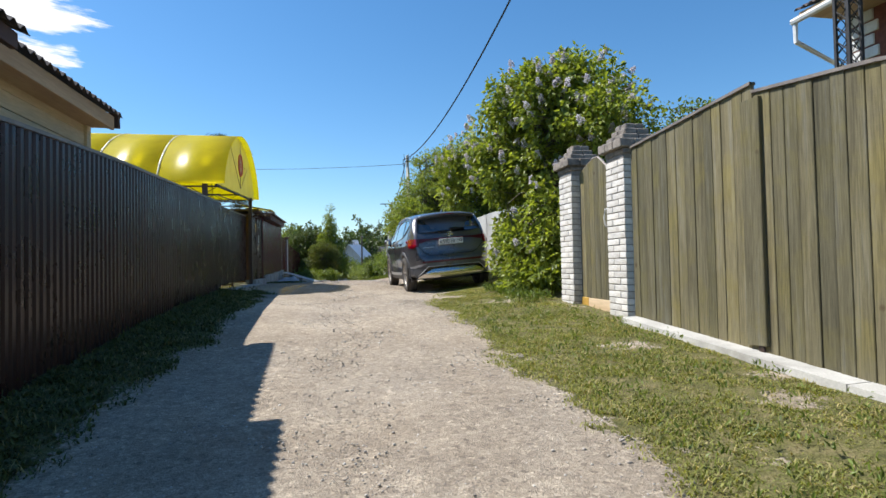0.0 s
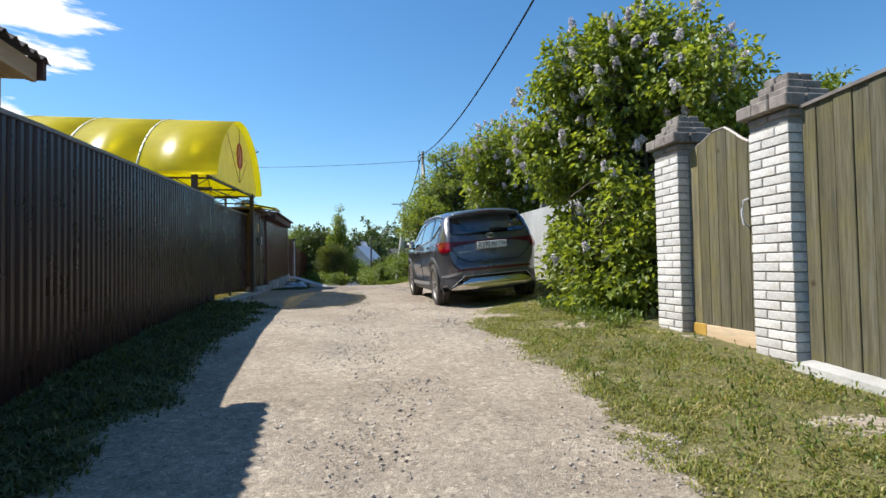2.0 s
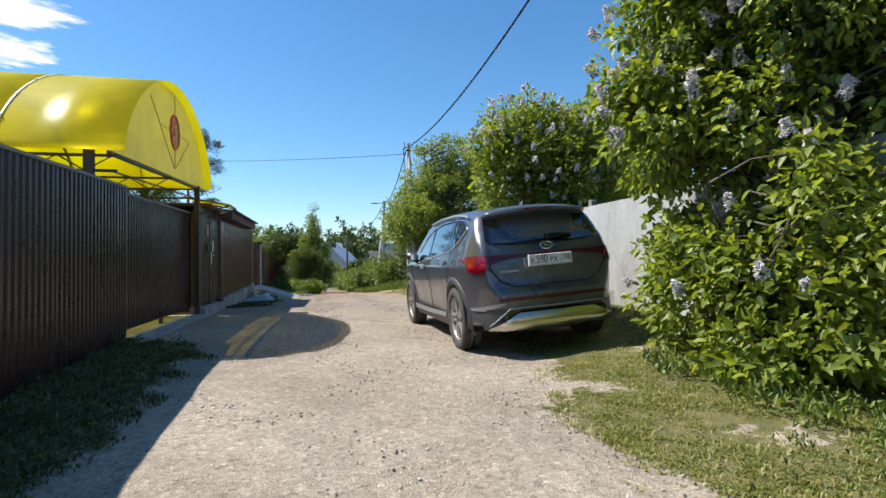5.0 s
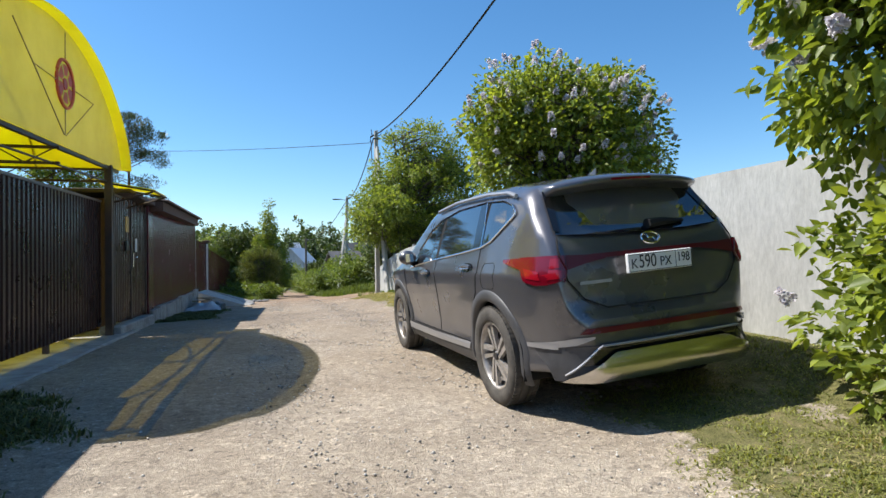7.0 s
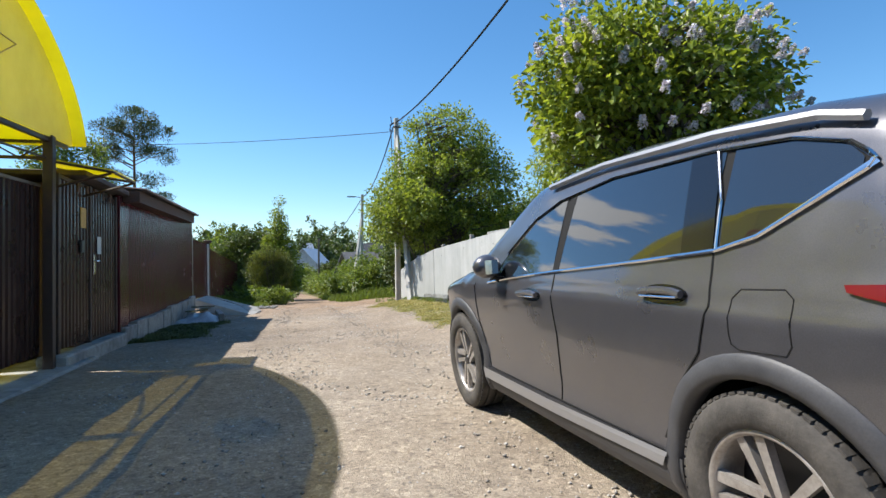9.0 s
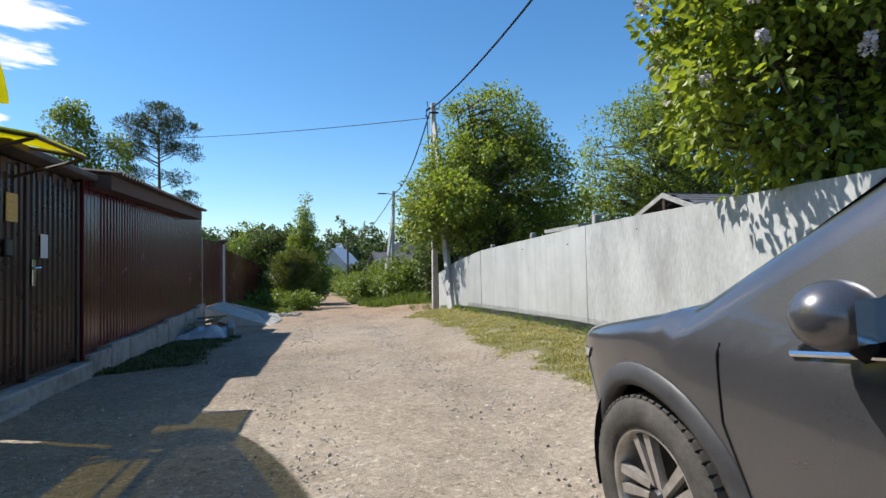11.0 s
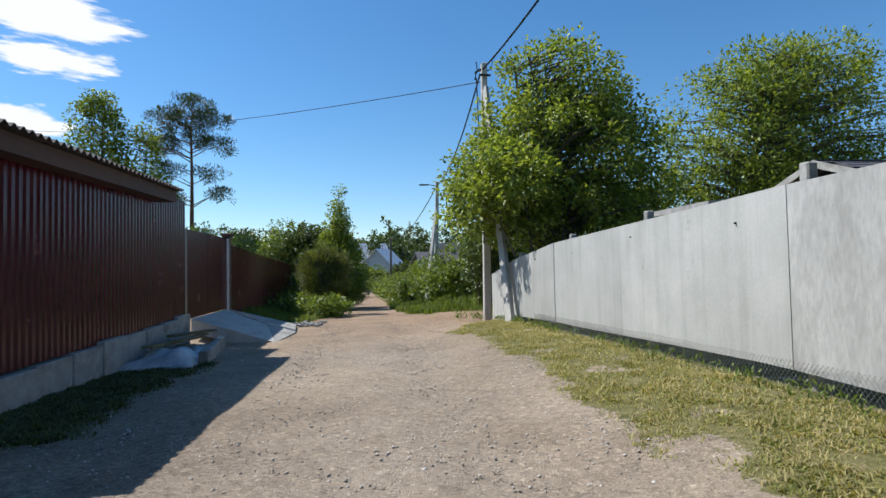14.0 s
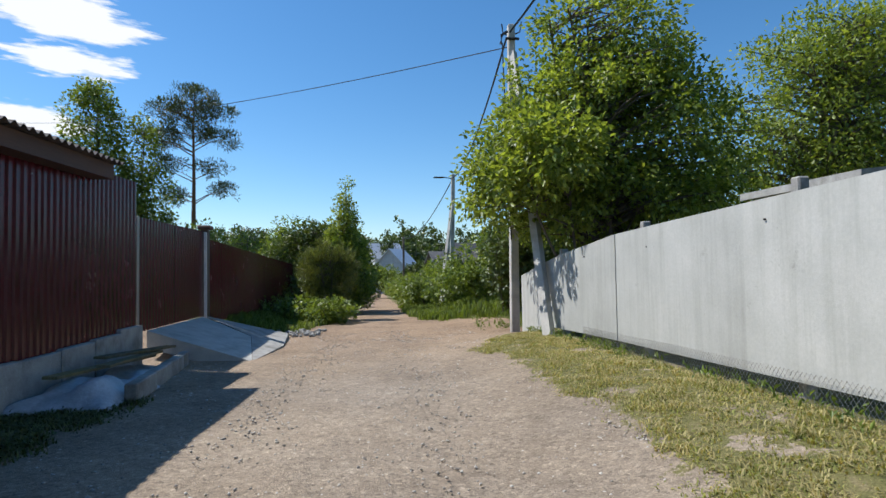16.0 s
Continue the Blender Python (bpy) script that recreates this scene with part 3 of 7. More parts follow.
# front tympanum with spokes and a round sign
bm = bmesh.new()
rim = [arch_pt(k / 28, -0.02) for k in range(29)]
front = [bm.verts.new((-2.42, y, z)) for y, z in rim]
back = [bm.verts.new((-2.43, y, z)) for y, z in rim]
bm.faces.new(front)
bm.faces.new(back[::-1])
for k in range(28):
    bm.faces.new((front[k], front[k + 1], back[k + 1], back[k]))
bm.faces.new((front[28], front[0], back[0], back[28]))
part("tympanum", bm, M_TYMP, canopy, "pale translucent arched front panel")
SY, SZ = 15.41, 3.87
for (ya, za), (yb_, zb_) in (((14.01, 4.08), (15.38, 3.26)), ((14.49, 3.80), (15.16, 3.84)), ((15.66, 3.89), (16.5, 3.94)), ((15.41, 4.50), (15.41, 4.16)), ((15.41, 3.58), (15.41, 3.26)), ((16.5, 3.94), (15.44, 3.26)), ((14.49, 3.80), (15.36, 3.26)), ((14.01, 4.08), (14.49, 3.80))):
    part("spoke", tubed([(-2.405, ya, za), (-2.405, yb_, zb_)], 0.006, 6), M_TRIMCAP, canopy)
sign = part("round_sign", tubed([(-2.412, SY, SZ), (-2.398, SY, SZ)], 0.07, 20), M_RED, canopy, "faded red round emblem of plain shapes")
for k in range(6):
    seg = bmesh.new()
    fan = [[seg.verts.new((x, SY + r * math.cos(a), SZ + r * math.sin(a))) for a in np.linspace(2 * math.pi * (k + 0.1) / 6, 2 * math.pi * (k + 0.9) / 6, 5) for r in (0.10, 0.23)] for x in (-2.412, -2.40)]
    for j in range(4):
        seg.faces.new([fan[1][i] for i in (2 * j, 2 * j + 1, 2 * j + 3, 2 * j + 2)])
    part("segment", seg, M_RED, sign)
part("ring", tubed([(-2.404, SY + 0.28 * math.cos(a), SZ + 0.28 * math.sin(a)) for a in np.linspace(0, 2 * math.pi, 33)], 0.02, 6), M_RED, sign)
# posts, ties and trusses
for x in (-2.45, -6.3, -10.5):
    for y in (12.62, 17.40):
        px = x - (0.25 if y < 15 else 0)
        part("post", boxed(px - 0.05, px + 0.05, y - 0.05, y + 0.05, 0.45, base_z(y) + 0.02, 0.006), M_STEELDK, canopy)
lie = Matrix.Translation((0, (CY0 + CY1) / 2, CZ)) @ pose(0, 0, 0, math.degrees(math.atan(0.055)))
half = (CY1 - CY0) / 2
for x in (-2.46, -4.86, -7.34, -9.82):
    part("tie_beam", boxed(x - 0.025, x + 0.025, 0.05 - half, half - 0.1, -0.05, 0, 0.004, lie), M_STEELDK, canopy)
    if x < -3:
        part("arch_rib", barrel(x - 0.012, x + 0.012, -0.03, 20, 0.025), M_STEELDK, canopy)
part("gate_beam", boxed(-2.48, -2.46, 0.12 - half, half - 0.6, -0.24, -0.22, 0.003, lie), M_STEELDK, canopy)
for y in (12.62, 15.2, 17.40):
    for z in (base_z(y) - 0.05, base_z(y) - 0.23):
        part("truss_chord", boxed(-12.3, -2.4, y - 0.016, y + 0.016, z - 0.016, z + 0.016), M_STEELDK, canopy)
    web = bmesh.new()
    for k in range(33):
        xa = -2.45 - 0.295 * k
        tube(web, [(xa, y, base_z(y) - 0.05 - 0.18 * (k % 2)), (xa - 0.295, y, base_z(y) - 0.23 + 0.18 * (k % 2))], 0.009, 5)
    part("truss_web", web, M_STEELDK, canopy)
# a little canopy over the wicket
small = thing("wicket_canopy", "small yellow plastic awning on a steel frame", "awning")
bm = bmesh.new()
vs = [bm.verts.new(p) for p in ((-2.75, 17.5, 3.06), (-1.84, 17.5, 2.90), (-1.84, 18.45, 2.92), (-2.75, 18.45, 3.08))]
vt = [bm.verts.new(v.co + Vector((0, 0, 0.01))) for v in vs]
bm.faces.new(vs[::-1]); bm.faces.new(vt)
for k in range(4):
    bm.faces.new((vs[k], vs[(k + 1) % 4], vt[(k + 1) % 4], vt[k]))
part("roof_sheet", bm, M_YELLOW, small)
for p, q in (((-2.75, 17.5, 3.04), (-1.84, 17.5, 2.88)), ((-2.75, 18.45, 3.06), (-1.84, 18.45, 2.90)), ((-1.84, 17.5, 2.88), (-1.84, 18.45, 2.90)), ((-2.48, 18.45, 2.70), (-1.86, 18.45, 2.89)), ((-2.48, 17.5, 2.68), (-1.86, 17.5, 2.87))):
    part("frame_bar", tubed([p, q], 0.016, 6), M_STEELDK, small)

# ---- long shed with red-brown sheet front ----
shed = thing("long_shed", "red-brown sheet metal shed on a concrete plinth", "shed")
ysh = np.linspace(19.95, 26.75, 7)
for a, b in zip(ysh, ysh[1:]):
    part("metal_sheet", ribbed(a, b + 0.008, -2.41, (0.90 + 0.012 * (a - 20), 0.90 + 0.012 * (b - 20)), (2.94 + 0.024 * (a - 20), 2.94 + 0.024 * (b - 20))), M_REDBROWN, shed)
part("corner_sheet", boxed(-2.47, -2.395, 19.92, 20.35, 0.80, 2.92, 0.01), M_REDBROWN, shed)
part("back_wall", boxed(-6.4, -2.5, 18.3, 26.0, 0.7, 2.86), M_FASCIADK, shed)
bm = bmesh.new()
for yy, z in ((20.1, 2.93), (25.55, 3.04)):
    for x, dz in ((-2.46, -0.1), (-2.16, -0.1), (-2.16, 0.08), (-2.46, 0.08)):
        bm.verts.new((x, yy, z + dz))
bm.verts.ensure_lookup_table()
for q in ((0, 4, 5, 1), (1, 5, 6, 2), (2, 6, 7, 3), (3, 7, 4, 0), (0, 1, 2, 3), (7, 6, 5, 4)):
    bm.faces.new([bm.verts[i] for i in q])
part("fascia", bm, M_FASCIADK, shed, "dark brown eaves board")
for k in range(22):
    y = 18.25 + k * 0.33
    part("rafter_batten", boxed(-2.52, -2.44, y, y + 0.09, 2.74 + 0.018 * (y - 18), 2.86 + 0.018 * (y - 18)), M_FASCIADK, shed)
def wavy_roof(y0, y1, z0, z1, xe, xr, rise, pitch=0.13, amp=0.022):
    """Corrugated roofing whose waves run up from the eave at xe to xr; z0 and z1: eave heights at both ends."""
    bm = bmesh.new()
    n = int((y1 - y0) / pitch) * 6
    rows = []
    for k in range(n + 1):
        y = y0 + (y1 - y0) * k / n
        z = z0 + (z1 - z0) * k / n + amp * math.sin(2 * math.pi * (y - y0) / pitch)
        rows.append([bm.verts.new(p) for p in ((xe, y, z), (xr, y, z + rise), (xr, y, z + rise - 0.008), (xe, y, z - 0.008))])
    for r, s in zip(rows, rows[1:]):
        for k in range(4):
            bm.faces.new((r[k], s[k], s[(k + 1) % 4], r[(k + 1) % 4]))
    bm.faces.new(rows[0])
    bm.faces.new(rows[-1][::-1])
    return bm
part("corrugated_roof", wavy_roof(20.1, 25.62, 3.04, 3.145, -2.06, -6.4, 0.35), M_SLATE, shed, "weathered corrugated roofing")
part("porch_board", boxed(-6.4, -2.30, 18.1, 20.08, 2.93, 3.0, 0.01), M_SLATE, shed, "flat grey roof edge over the wicket")
yb = np.linspace(19.95, 26.85, 11)
for k, (a, b) in enumerate(zip(yb, yb[1:])):
    part("plinth_block", boxed(-2.62, -2.33 + 0.012 * (k % 3), a, b - 0.012, 0.30, 0.86 + 0.026 * (a - 20) + (0.03 if k % 4 == 1 else 0), 0.012), M_CONC, shed, "stained concrete plinth block")

# far gate, its posts, and the fence past it
sheet_fence("yard_gate", "red-brown ribbed steel yard gate", 26.9, 29.95, -2.46, lambda y: 0.93, lambda y: 2.62, M_REDBROWN, cap=False, width=1.55)
gp = thing("gate_post", "brown steel gate post with galvanised edge", "post")
part("post_tube", boxed(-2.5, -2.36, 30.0, 30.14, 0.3, 2.66, 0.008), M_STEELDK, gp)
part("edge_plate", boxed(-2.42, -2.37, 29.955, 29.997, 0.85, 2.6, 0.002), M_WHITEP, gp, "pale galvanised edge plate")
tagged(link("gate_jamb", boxed(-2.45, -2.395, 26.80, 26.87, 0.88, 2.62, 0.004), M_WIRE), "pale galvanised steel gate jamb beside the shed", "post")
part("post_cap", boxed(-2.55, -2.3, 29.95, 30.2, 2.66, 2.74, 0.02), M_FASCIADK, gp)
sheet_fence("boundary_fence", "red-brown ribbed steel boundary fence", 30.18, 42.0, -2.48, lambda y: float(ground_z(-2.48, y)) + 0.05, lambda y: 2.50 - 0.035 * (y - 30), M_REDBROWN, cap=False)

# ---- cottage behind the left fence ----
cottage = thing("cottage", "cream boarded cottage with a corrugated roof", "house")
for k in range(18):
    z = 0.3 + 0.148 * k
    part("board", boxed(-2.70, -2.665 + 0.004 * (k % 2), -5.5, 6.72, z, z + 0.144, 0.004), M_SIDING, cottage)
part("wall", boxed(-7.0, -2.705, -5.5, 6.7, 0.2, 2.95), M_SIDING, cottage)
for k in range(18):
    z = 0.3 + 0.148 * k
    part("end_board", boxed(-7.0, -2.72, 6.71, 6.735, z, z + 0.144, 0.004), M_SIDING, cottage)
part("corner_trim", boxed(-2.72, -2.63, 6.66, 6.76, 0.25, 2.9, 0.006), M_SIDING, cottage)
part("fascia", boxed(-2.44, -2.40, -5.5, 6.78, 2.73, 2.88, 0.004), M_FASCIA, cottage, "pale bare eaves board")
part("soffit", boxed(-2.7, -2.44, -5.5, 6.78, 2.75, 2.79), M_FASCIA, cottage)
part("corrugated_roof", wavy_roof(-5.6, 6.86, 2.91, 2.91, -2.34, -5.2, 1.25), M_SLATE, cottage, "weathered corrugated roofing")
part("gable_board", boxed(-2.5, -2.36, 6.79, 6.84, 2.76, 2.93, 0.004), M_FASCIADK, cottage)
porch = thing("porch_roof", "dark boarded porch roof beside the cottage", "roof")
part("fascia", boxed(-2.24, -2.19, -2.0, 4.42, 2.74, 2.86, 0.004), M_FASCIADK, porch)
part("corrugated_roof", wavy_roof(-2.0, 4.48, 2.89, 2.89, -2.14, -2.62, 0.2), M_SLATE, porch)
for y in (-1.5, 1.4, 4.2):
    part("bracket", tubed([(-2.66, y, 2.45), (-2.24, y, 2.76)], 0.025, 6), M_FASCIADK, porch)

# ---- wooden gates and fence on the right ----
GATE_TOP = ((-6, 1.55), (0.0, 1.95), (1.7, 2.12), (2.7, 2.33), (3.79, 2.46), (3.8, 2.53), (5.66, 2.40))
gate_top = lambda y: float(np.interp(y, *zip(*GATE_TOP)))
gate_bot = lambda y: float(np.interp(y, (-6, 2.9, 3.8, 5.66), (-0.3, 0.28, 0.36, 0.50)))
def plank(y0, y1, x, b0, b1, t0, t1, th=0.024):
    bm = bmesh.new()
    c = 0.004
    vs = []
    for xx, inset in ((x, c), (x + 0.004, 0), (x + th, 0)):
        vs.append([bm.verts.new(p) for p in ((xx, y0 + inset, b0), (xx, y1 - inset, b1), (xx, y1 - inset, t1), (xx, y0 + inset, t0))])
    bm.faces.new(vs[0][::-1])
    bm.faces.new(vs[2])
    for r, s in zip(vs, vs[1:]):
        for k in range(4):
            bm.faces.new((r[k], r[(k + 1) % 4], s[(k + 1) % 4], s[k]))
    return bm
rnd = random.Random(4)
def plank_run(name, label, y0, y1, cat):
    g = thing(name, label, cat)
    y = y0
    while y < y1 - 0.05:
        w = min(rnd.uniform(0.105, 0.15), y1 - y)
        if y1 - y - w < 0.06:
            w = y1 - y
        e = rnd.uniform(-0.035, 0.02)
        part("plank", plank(y, y + w - 0.004, 3.255 + rnd.uniform(0, 0.01), gate_bot(y) + e, gate_bot(y + w) + e, gate_top(y), gate_top(y + w)), M_PLANK, g)
        y += w
    bm = bmesh.new()
    ys = np.linspace(y0, y1, 9)
    for a, b in zip(ys, ys[1:]):
        vs = [bm.verts.new((3.24 + dx, yy, gate_top(min(max(yy, y0 + 0.011), y1 - 0.011)) + dz)) for yy in (a, b) for dx, dz in ((0, -0.012), (0, 0.012), (0.055, 0.012), (0.055, -0.012))]
        for q in ((0, 4, 5, 1), (1, 5, 6, 2), (2, 6, 7, 3), (3, 7, 4, 0)):
            bm.faces.new([vs[i] for i in q])
    part("edge_strip", bm, M_TRIMCAP, g, "grey metal edge strip")
    for z in (0.75, 1.85):
        part("rail", boxed(3.295, 3.34, y0 + 0.02, y1 - 0.02, z, z + 0.09), M_PLANK, g)
    return g
leaf_a = plank_run("gate_leaf", "weathered wooden plank gate leaf with arched top", 3.80, 5.64, "gate")
leaf_b = plank_run("gate_leaf", "weathered wooden plank gate leaf with arched top", 1.75, 3.79, "gate")
plank_run("plank_fence", "weathered wooden plank fence", -5.0, 1.70, "fence")
part("cover_board", plank(3.70, 3.90, 3.225, 0.47, 0.46, 2.40, 2.40, 0.03), M_PLANK, leaf_a, "wide grey cover board over the joint")
part("bolt", boxed(3.24, 3.255, 3.74, 3.80, 0.36, 0.48, 0.004), M_STEELDK, leaf_a)
sill = bmesh.new()
for a, b in ((-5.0, 0.0), (0.0, 2.9), (2.9, 5.62)):
    for z0, z1, x0 in ((-0.5, 0.06, 3.06),):
        vs = [sill.verts.new((x, yy, (float(ground_z(3.1, yy)) + dz))) for yy in (a, b - 0.01) for x, dz in ((x0, -0.3), (x0 + 0.02, 0.05), (3.36, 0.06), (3.36, -0.3))]
        for q in ((0, 1, 2, 3), (7, 6, 5, 4), (0, 4, 5, 1), (1, 5, 6, 2), (2, 6, 7, 3)):
            sill.faces.new([vs[i] for i in q])
tagged(link("gate_kerb", sill, M_CONCLT), "pale concrete strip under the plank gates", "kerb", kind="structure")

# ---- brick pillars with stepped caps, and the wicket ----
def brick_mesh(name, lx, ly):
    bm = boxed(-lx / 2, lx / 2, -ly / 2, ly / 2, -0.0325, 0.0325, 0.004)
    me = bpy.data.meshes.new(name)
    bm.to_mesh(me)
    bm.free()
    me.materials.append(M_BRICK)
    return me
BR_L, BR_S, BR_L2, BR_S2 = brick_mesh("brick", 0.125, 0.272), brick_mesh("brick", 0.125, 0.132), brick_mesh("brick", 0.272, 0.125), brick_mesh("brick", 0.132, 0.125)
def pillar(y0, base, top):
    p = thing("brick_pillar", "white brick gate pillar with a stepped weathered cap", "pillar", "gate pillars")
    x0, w = 3.215, 0.416
    part("core", boxed(x0 + 0.008, x0 + w - 0.008, y0 + 0.008, y0 + w - 0.008, base - 0.3, top), M_MORTAR, p, "grey mortar core")
    n = int((top - base) / 0.0755)
    for k in range(-2, n):
        z = base + 0.0755 * (k + 0.5)
        spots = []
        spots.append((BR_L, x0 + 0.0625, y0 + (0.136 if k % 2 else 0.28)))
        spots.append((BR_S, x0 + 0.0625, y0 + (0.35 if k % 2 else 0.066)))
        spots.append((BR_L, x0 + w - 0.0625, y0 + (0.28 if k % 2 else 0.136)))
        spots.append((BR_S, x0 + w - 0.0625, y0 + (0.066 if k % 2 else 0.35)))
        for yy in (y0 + 0.0625, y0 + w - 0.0625):
            spots.append((BR_S2, x0 + 0.208, yy))
        for me, x, y in spots:
            o = new("brick", me)
            o.parent = p
            o.matrix_local = pose(x + rnd.uniform(-0.003, 0.003), y + rnd.uniform(-0.003, 0.003), z, 0, 0, rnd.uniform(-0.8, 0.8))
    for dz, grow, h in ((0.0, 0.012, 0.06), (0.064, 0.065, 0.1), (0.168, -0.01, 0.065), (0.237, -0.05, 0.065), (0.306, -0.09, 0.065)):
        lo, wide = x0 - grow, w + 2 * grow
        cut = 2 if wide < 0.45 else 3
        for i in range(cut):
            for j in range(cut):
                jx, jy = rnd.uniform(-0.006, 0.006), rnd.uniform(-0.006, 0.006)
                part("cap_brick", boxed(lo + wide * i / cut + jx, lo + wide * (i + 1) / cut - 0.007 + jx, y0 - grow + wide * j / cut + jy, y0 - grow + wide * (j + 1) / cut - 0.007 + jy, top + dz, top + dz + h + rnd.uniform(-0.004, 0.003), 0.009), M_CAP, p, "weathered grey cap brick")
    part("cap_bed", boxed(x0 + 0.02, x0 + w - 0.02, y0 + 0.02, y0 + w - 0.02, top - 0.01, top + 0.16), M_MORTAR, p)
    part("cap_bed", boxed(x0 + 0.1, x0 + w - 0.1, y0 + 0.1, y0 + w - 0.1, top + 0.15, top + 0.355), M_MORTAR, p)
    return p
pillar(5.72, 0.42, 2.36)
pillar(7.13, 0.45, 2.40)
wk = thing("wooden_wicket", "weathered wooden wicket gate with an arched top", "gate")
wy = np.linspace(6.16, 7.10, 8)
arch = lambda y: float(np.interp(y, (6.15, 6.33, 6.58, 6.74, 7.11), (2.24, 2.30, 2.48, 2.48, 2.35)))
for a, b in zip(wy, wy[1:]):
    part("plank", plank(a, b - 0.004, 3.33, 0.60, 0.60, arch(a), arch(b), 0.03), M_PLANK, wk)
part("arch_strip", tubed([(3.35, y, arch(y) + 0.008) for y in np.linspace(6.15, 7.11, 14)], 0.016, 6), M_TRIMCAP, wk)
part("kick_board", boxed(3.318, 3.345, 6.15, 6.90, 0.52, 0.66, 0.004), M_BOARDNEW, wk, "fresh pale kick board")
part("kick_board", boxed(3.316, 3.345, 6.903, 7.11, 0.52, 0.665, 0.004), M_OCHRE, wk, "ochre varnished kick board end")
hb = bmesh.new()
tube(hb, [(3.33, 6.30, 1.56), (3.28, 6.30, 1.58), (3.265, 6.30, 1.66), (3.265, 6.30, 1.70), (3.28, 6.30, 1.78), (3.33, 6.30, 1.80)], 0.011, 6)
part("pull_handle", hb, M_WHITEP, wk, "bent metal pull handle")
part("latch", boxed(3.30, 3.33, 6.165, 6.21, 1.28, 1.36, 0.004), M_STEELDK, wk)
tagged(link("wicket_step", boxed(3.1, 3.5, 6.10, 7.2, 0.25, 0.505, 0.015), surface("old_timber_step", (0.12, 0.1, 0.07), (0.24, 0.2, 0.15), 8, 0.9)), "old grey timber step below the wicket", "step")

# ---- long grey sheet wall on the right ----
wall = thing("sheet_wall", "weathered grey flat-sheet garden wall", "wall", kind="structure")
JOINTS = (7.62, 11.0, 14.0, 17.0, 19.8, 22.5, 24.95, 27.05, 29.5)
wtop = lambda y: float(np.interp(y, (7.6, 11, 14, 19.8, 25, 27.05, 29.5), (2.50, 2.40, 2.43, 2.36, 2.17, 1.98, 1.62)))
wbot = lambda y: float(np.interp(y, (7.6, 10, 12.5, 17.3, 20, 25, 27.5, 29.6), (0.55, 0.68, 0.82, 0.94, 0.99, 0.86, 0.77, 0.40)))
for k, (a, b) in enumerate(zip(JOINTS, JOINTS[1:])):
    bm = bmesh.new()
    rows = []
    bow = 0.012 * (-1) ** k
    for f in np.linspace(0, 1, 9):
        y = a + (b + (-0.014 if b == 24.95 else 0.012) - a) * f
        dx = bow * math.sin(math.pi * f)
        x = 3.95 + 0.006 * (k % 2) + dx - (0.03 if k < 3 else 0)
        rows.append([bm.verts.new(p) for p in ((x, y, wbot(y)), (x, y, wtop(y)), (x + (0.06 if k < 4 else 0.014), y, wtop(y)), (x + (0.06 if k < 4 else 0.014), y, wbot(y)))])
    for r, s in zip(rows, rows[1:]):
        for j in range(4):
            bm.faces.new((r[j], s[j], s[(j + 1) % 4], r[(j + 1) % 4]))
    bm.faces.new(rows[0])
    bm.faces.new(rows[-1][::-1])
    part("wall_panel", bm, M_ROUGHWALL if k < 4 else M_SHEETWALL, wall)
for k in range(9):
    y = 12.9 + 1.87 * k
    z = wtop(y) - (0.16 if k % 2 else 0.22)
    part("bolt_hole", tubed([(3.94, y, z), (3.965, y, z)], 0.009, 6), M_BLACK, wall)
part("base_rail", boxed(3.99, 4.06, 7.8, 29.3, 0.35, 0.62), M_FASCIADK, wall)
for y, h, w in ((19.68, 0.15, 0.09), (22.0, 0.12, 0.09), (24.35, 0.09, 0.09), (16.2, 0.04, 0.14), (13.2, 0.12, 0.1), (27.2, 0.12, 0.12)):
    part("post", boxed(4.035, 4.035 + w, y, y + w, 0.3, wtop(y) + h, 0.012), M_CONC, wall, "rough concrete post")
mesh_bm = bmesh.new()
y = 12.4
while y < 26.0:
    for s in (-1, 1):
        pts = []
        for j in range(5):
            yy = y + s * 0.02 * (1 if j % 2 else -1)
            zz = float(ground_z(3.92, yy)) + 0.01 + 0.052 * j
            pts.append((3.915 + 0.012 * math.sin(y * 3), yy, zz))
        tube(mesh_bm, pts, 0.0016, 3, False)
    y += 0.04
tagged(link("wire_netting", mesh_bm, M_WIRE), "strip of rusty chain-link netting along the wall foot", "netting", kind="stuff")

# ---- power poles and cables ----
def conc_pole(name, label, x, y, z0, z1, w0, w1, lean=(0, 0)):
    p = thing(name, label, "utility pole")
    bm = bmesh.new()
    lo = [bm.verts.new((x + sx * w0 / 2, y + sy * w0 / 2, z0)) for sx, sy in ((-1, -1), (1, -1), (1, 1), (-1, 1))]
    hi = [bm.verts.new((x + lean[0] + sx * w1 / 2, y + lean[1] + sy * w1 / 2, z1)) for sx, sy in ((-1, -1), (1, -1), (1, 1), (-1, 1))]
    bm.faces.new(hi)
    bm.faces.new(lo[::-1])
    for k in range(4):
        bm.faces.new((lo[k], lo[(k + 1) % 4], hi[(k + 1) % 4], hi[k]))
    bmesh.ops.bevel(bm, geom=list(bm.edges), offset=0.015, segments=1, affect="EDGES")
    part("shaft", bm, M_POLE, p)
    return p
pole = conc_pole("utility_pole", "grey concrete utility pole with cable clamps", 3.99, 30.3, -0.2, 7.2, 0.19, 0.15, (0.06, 0))
fit = bmesh.new()
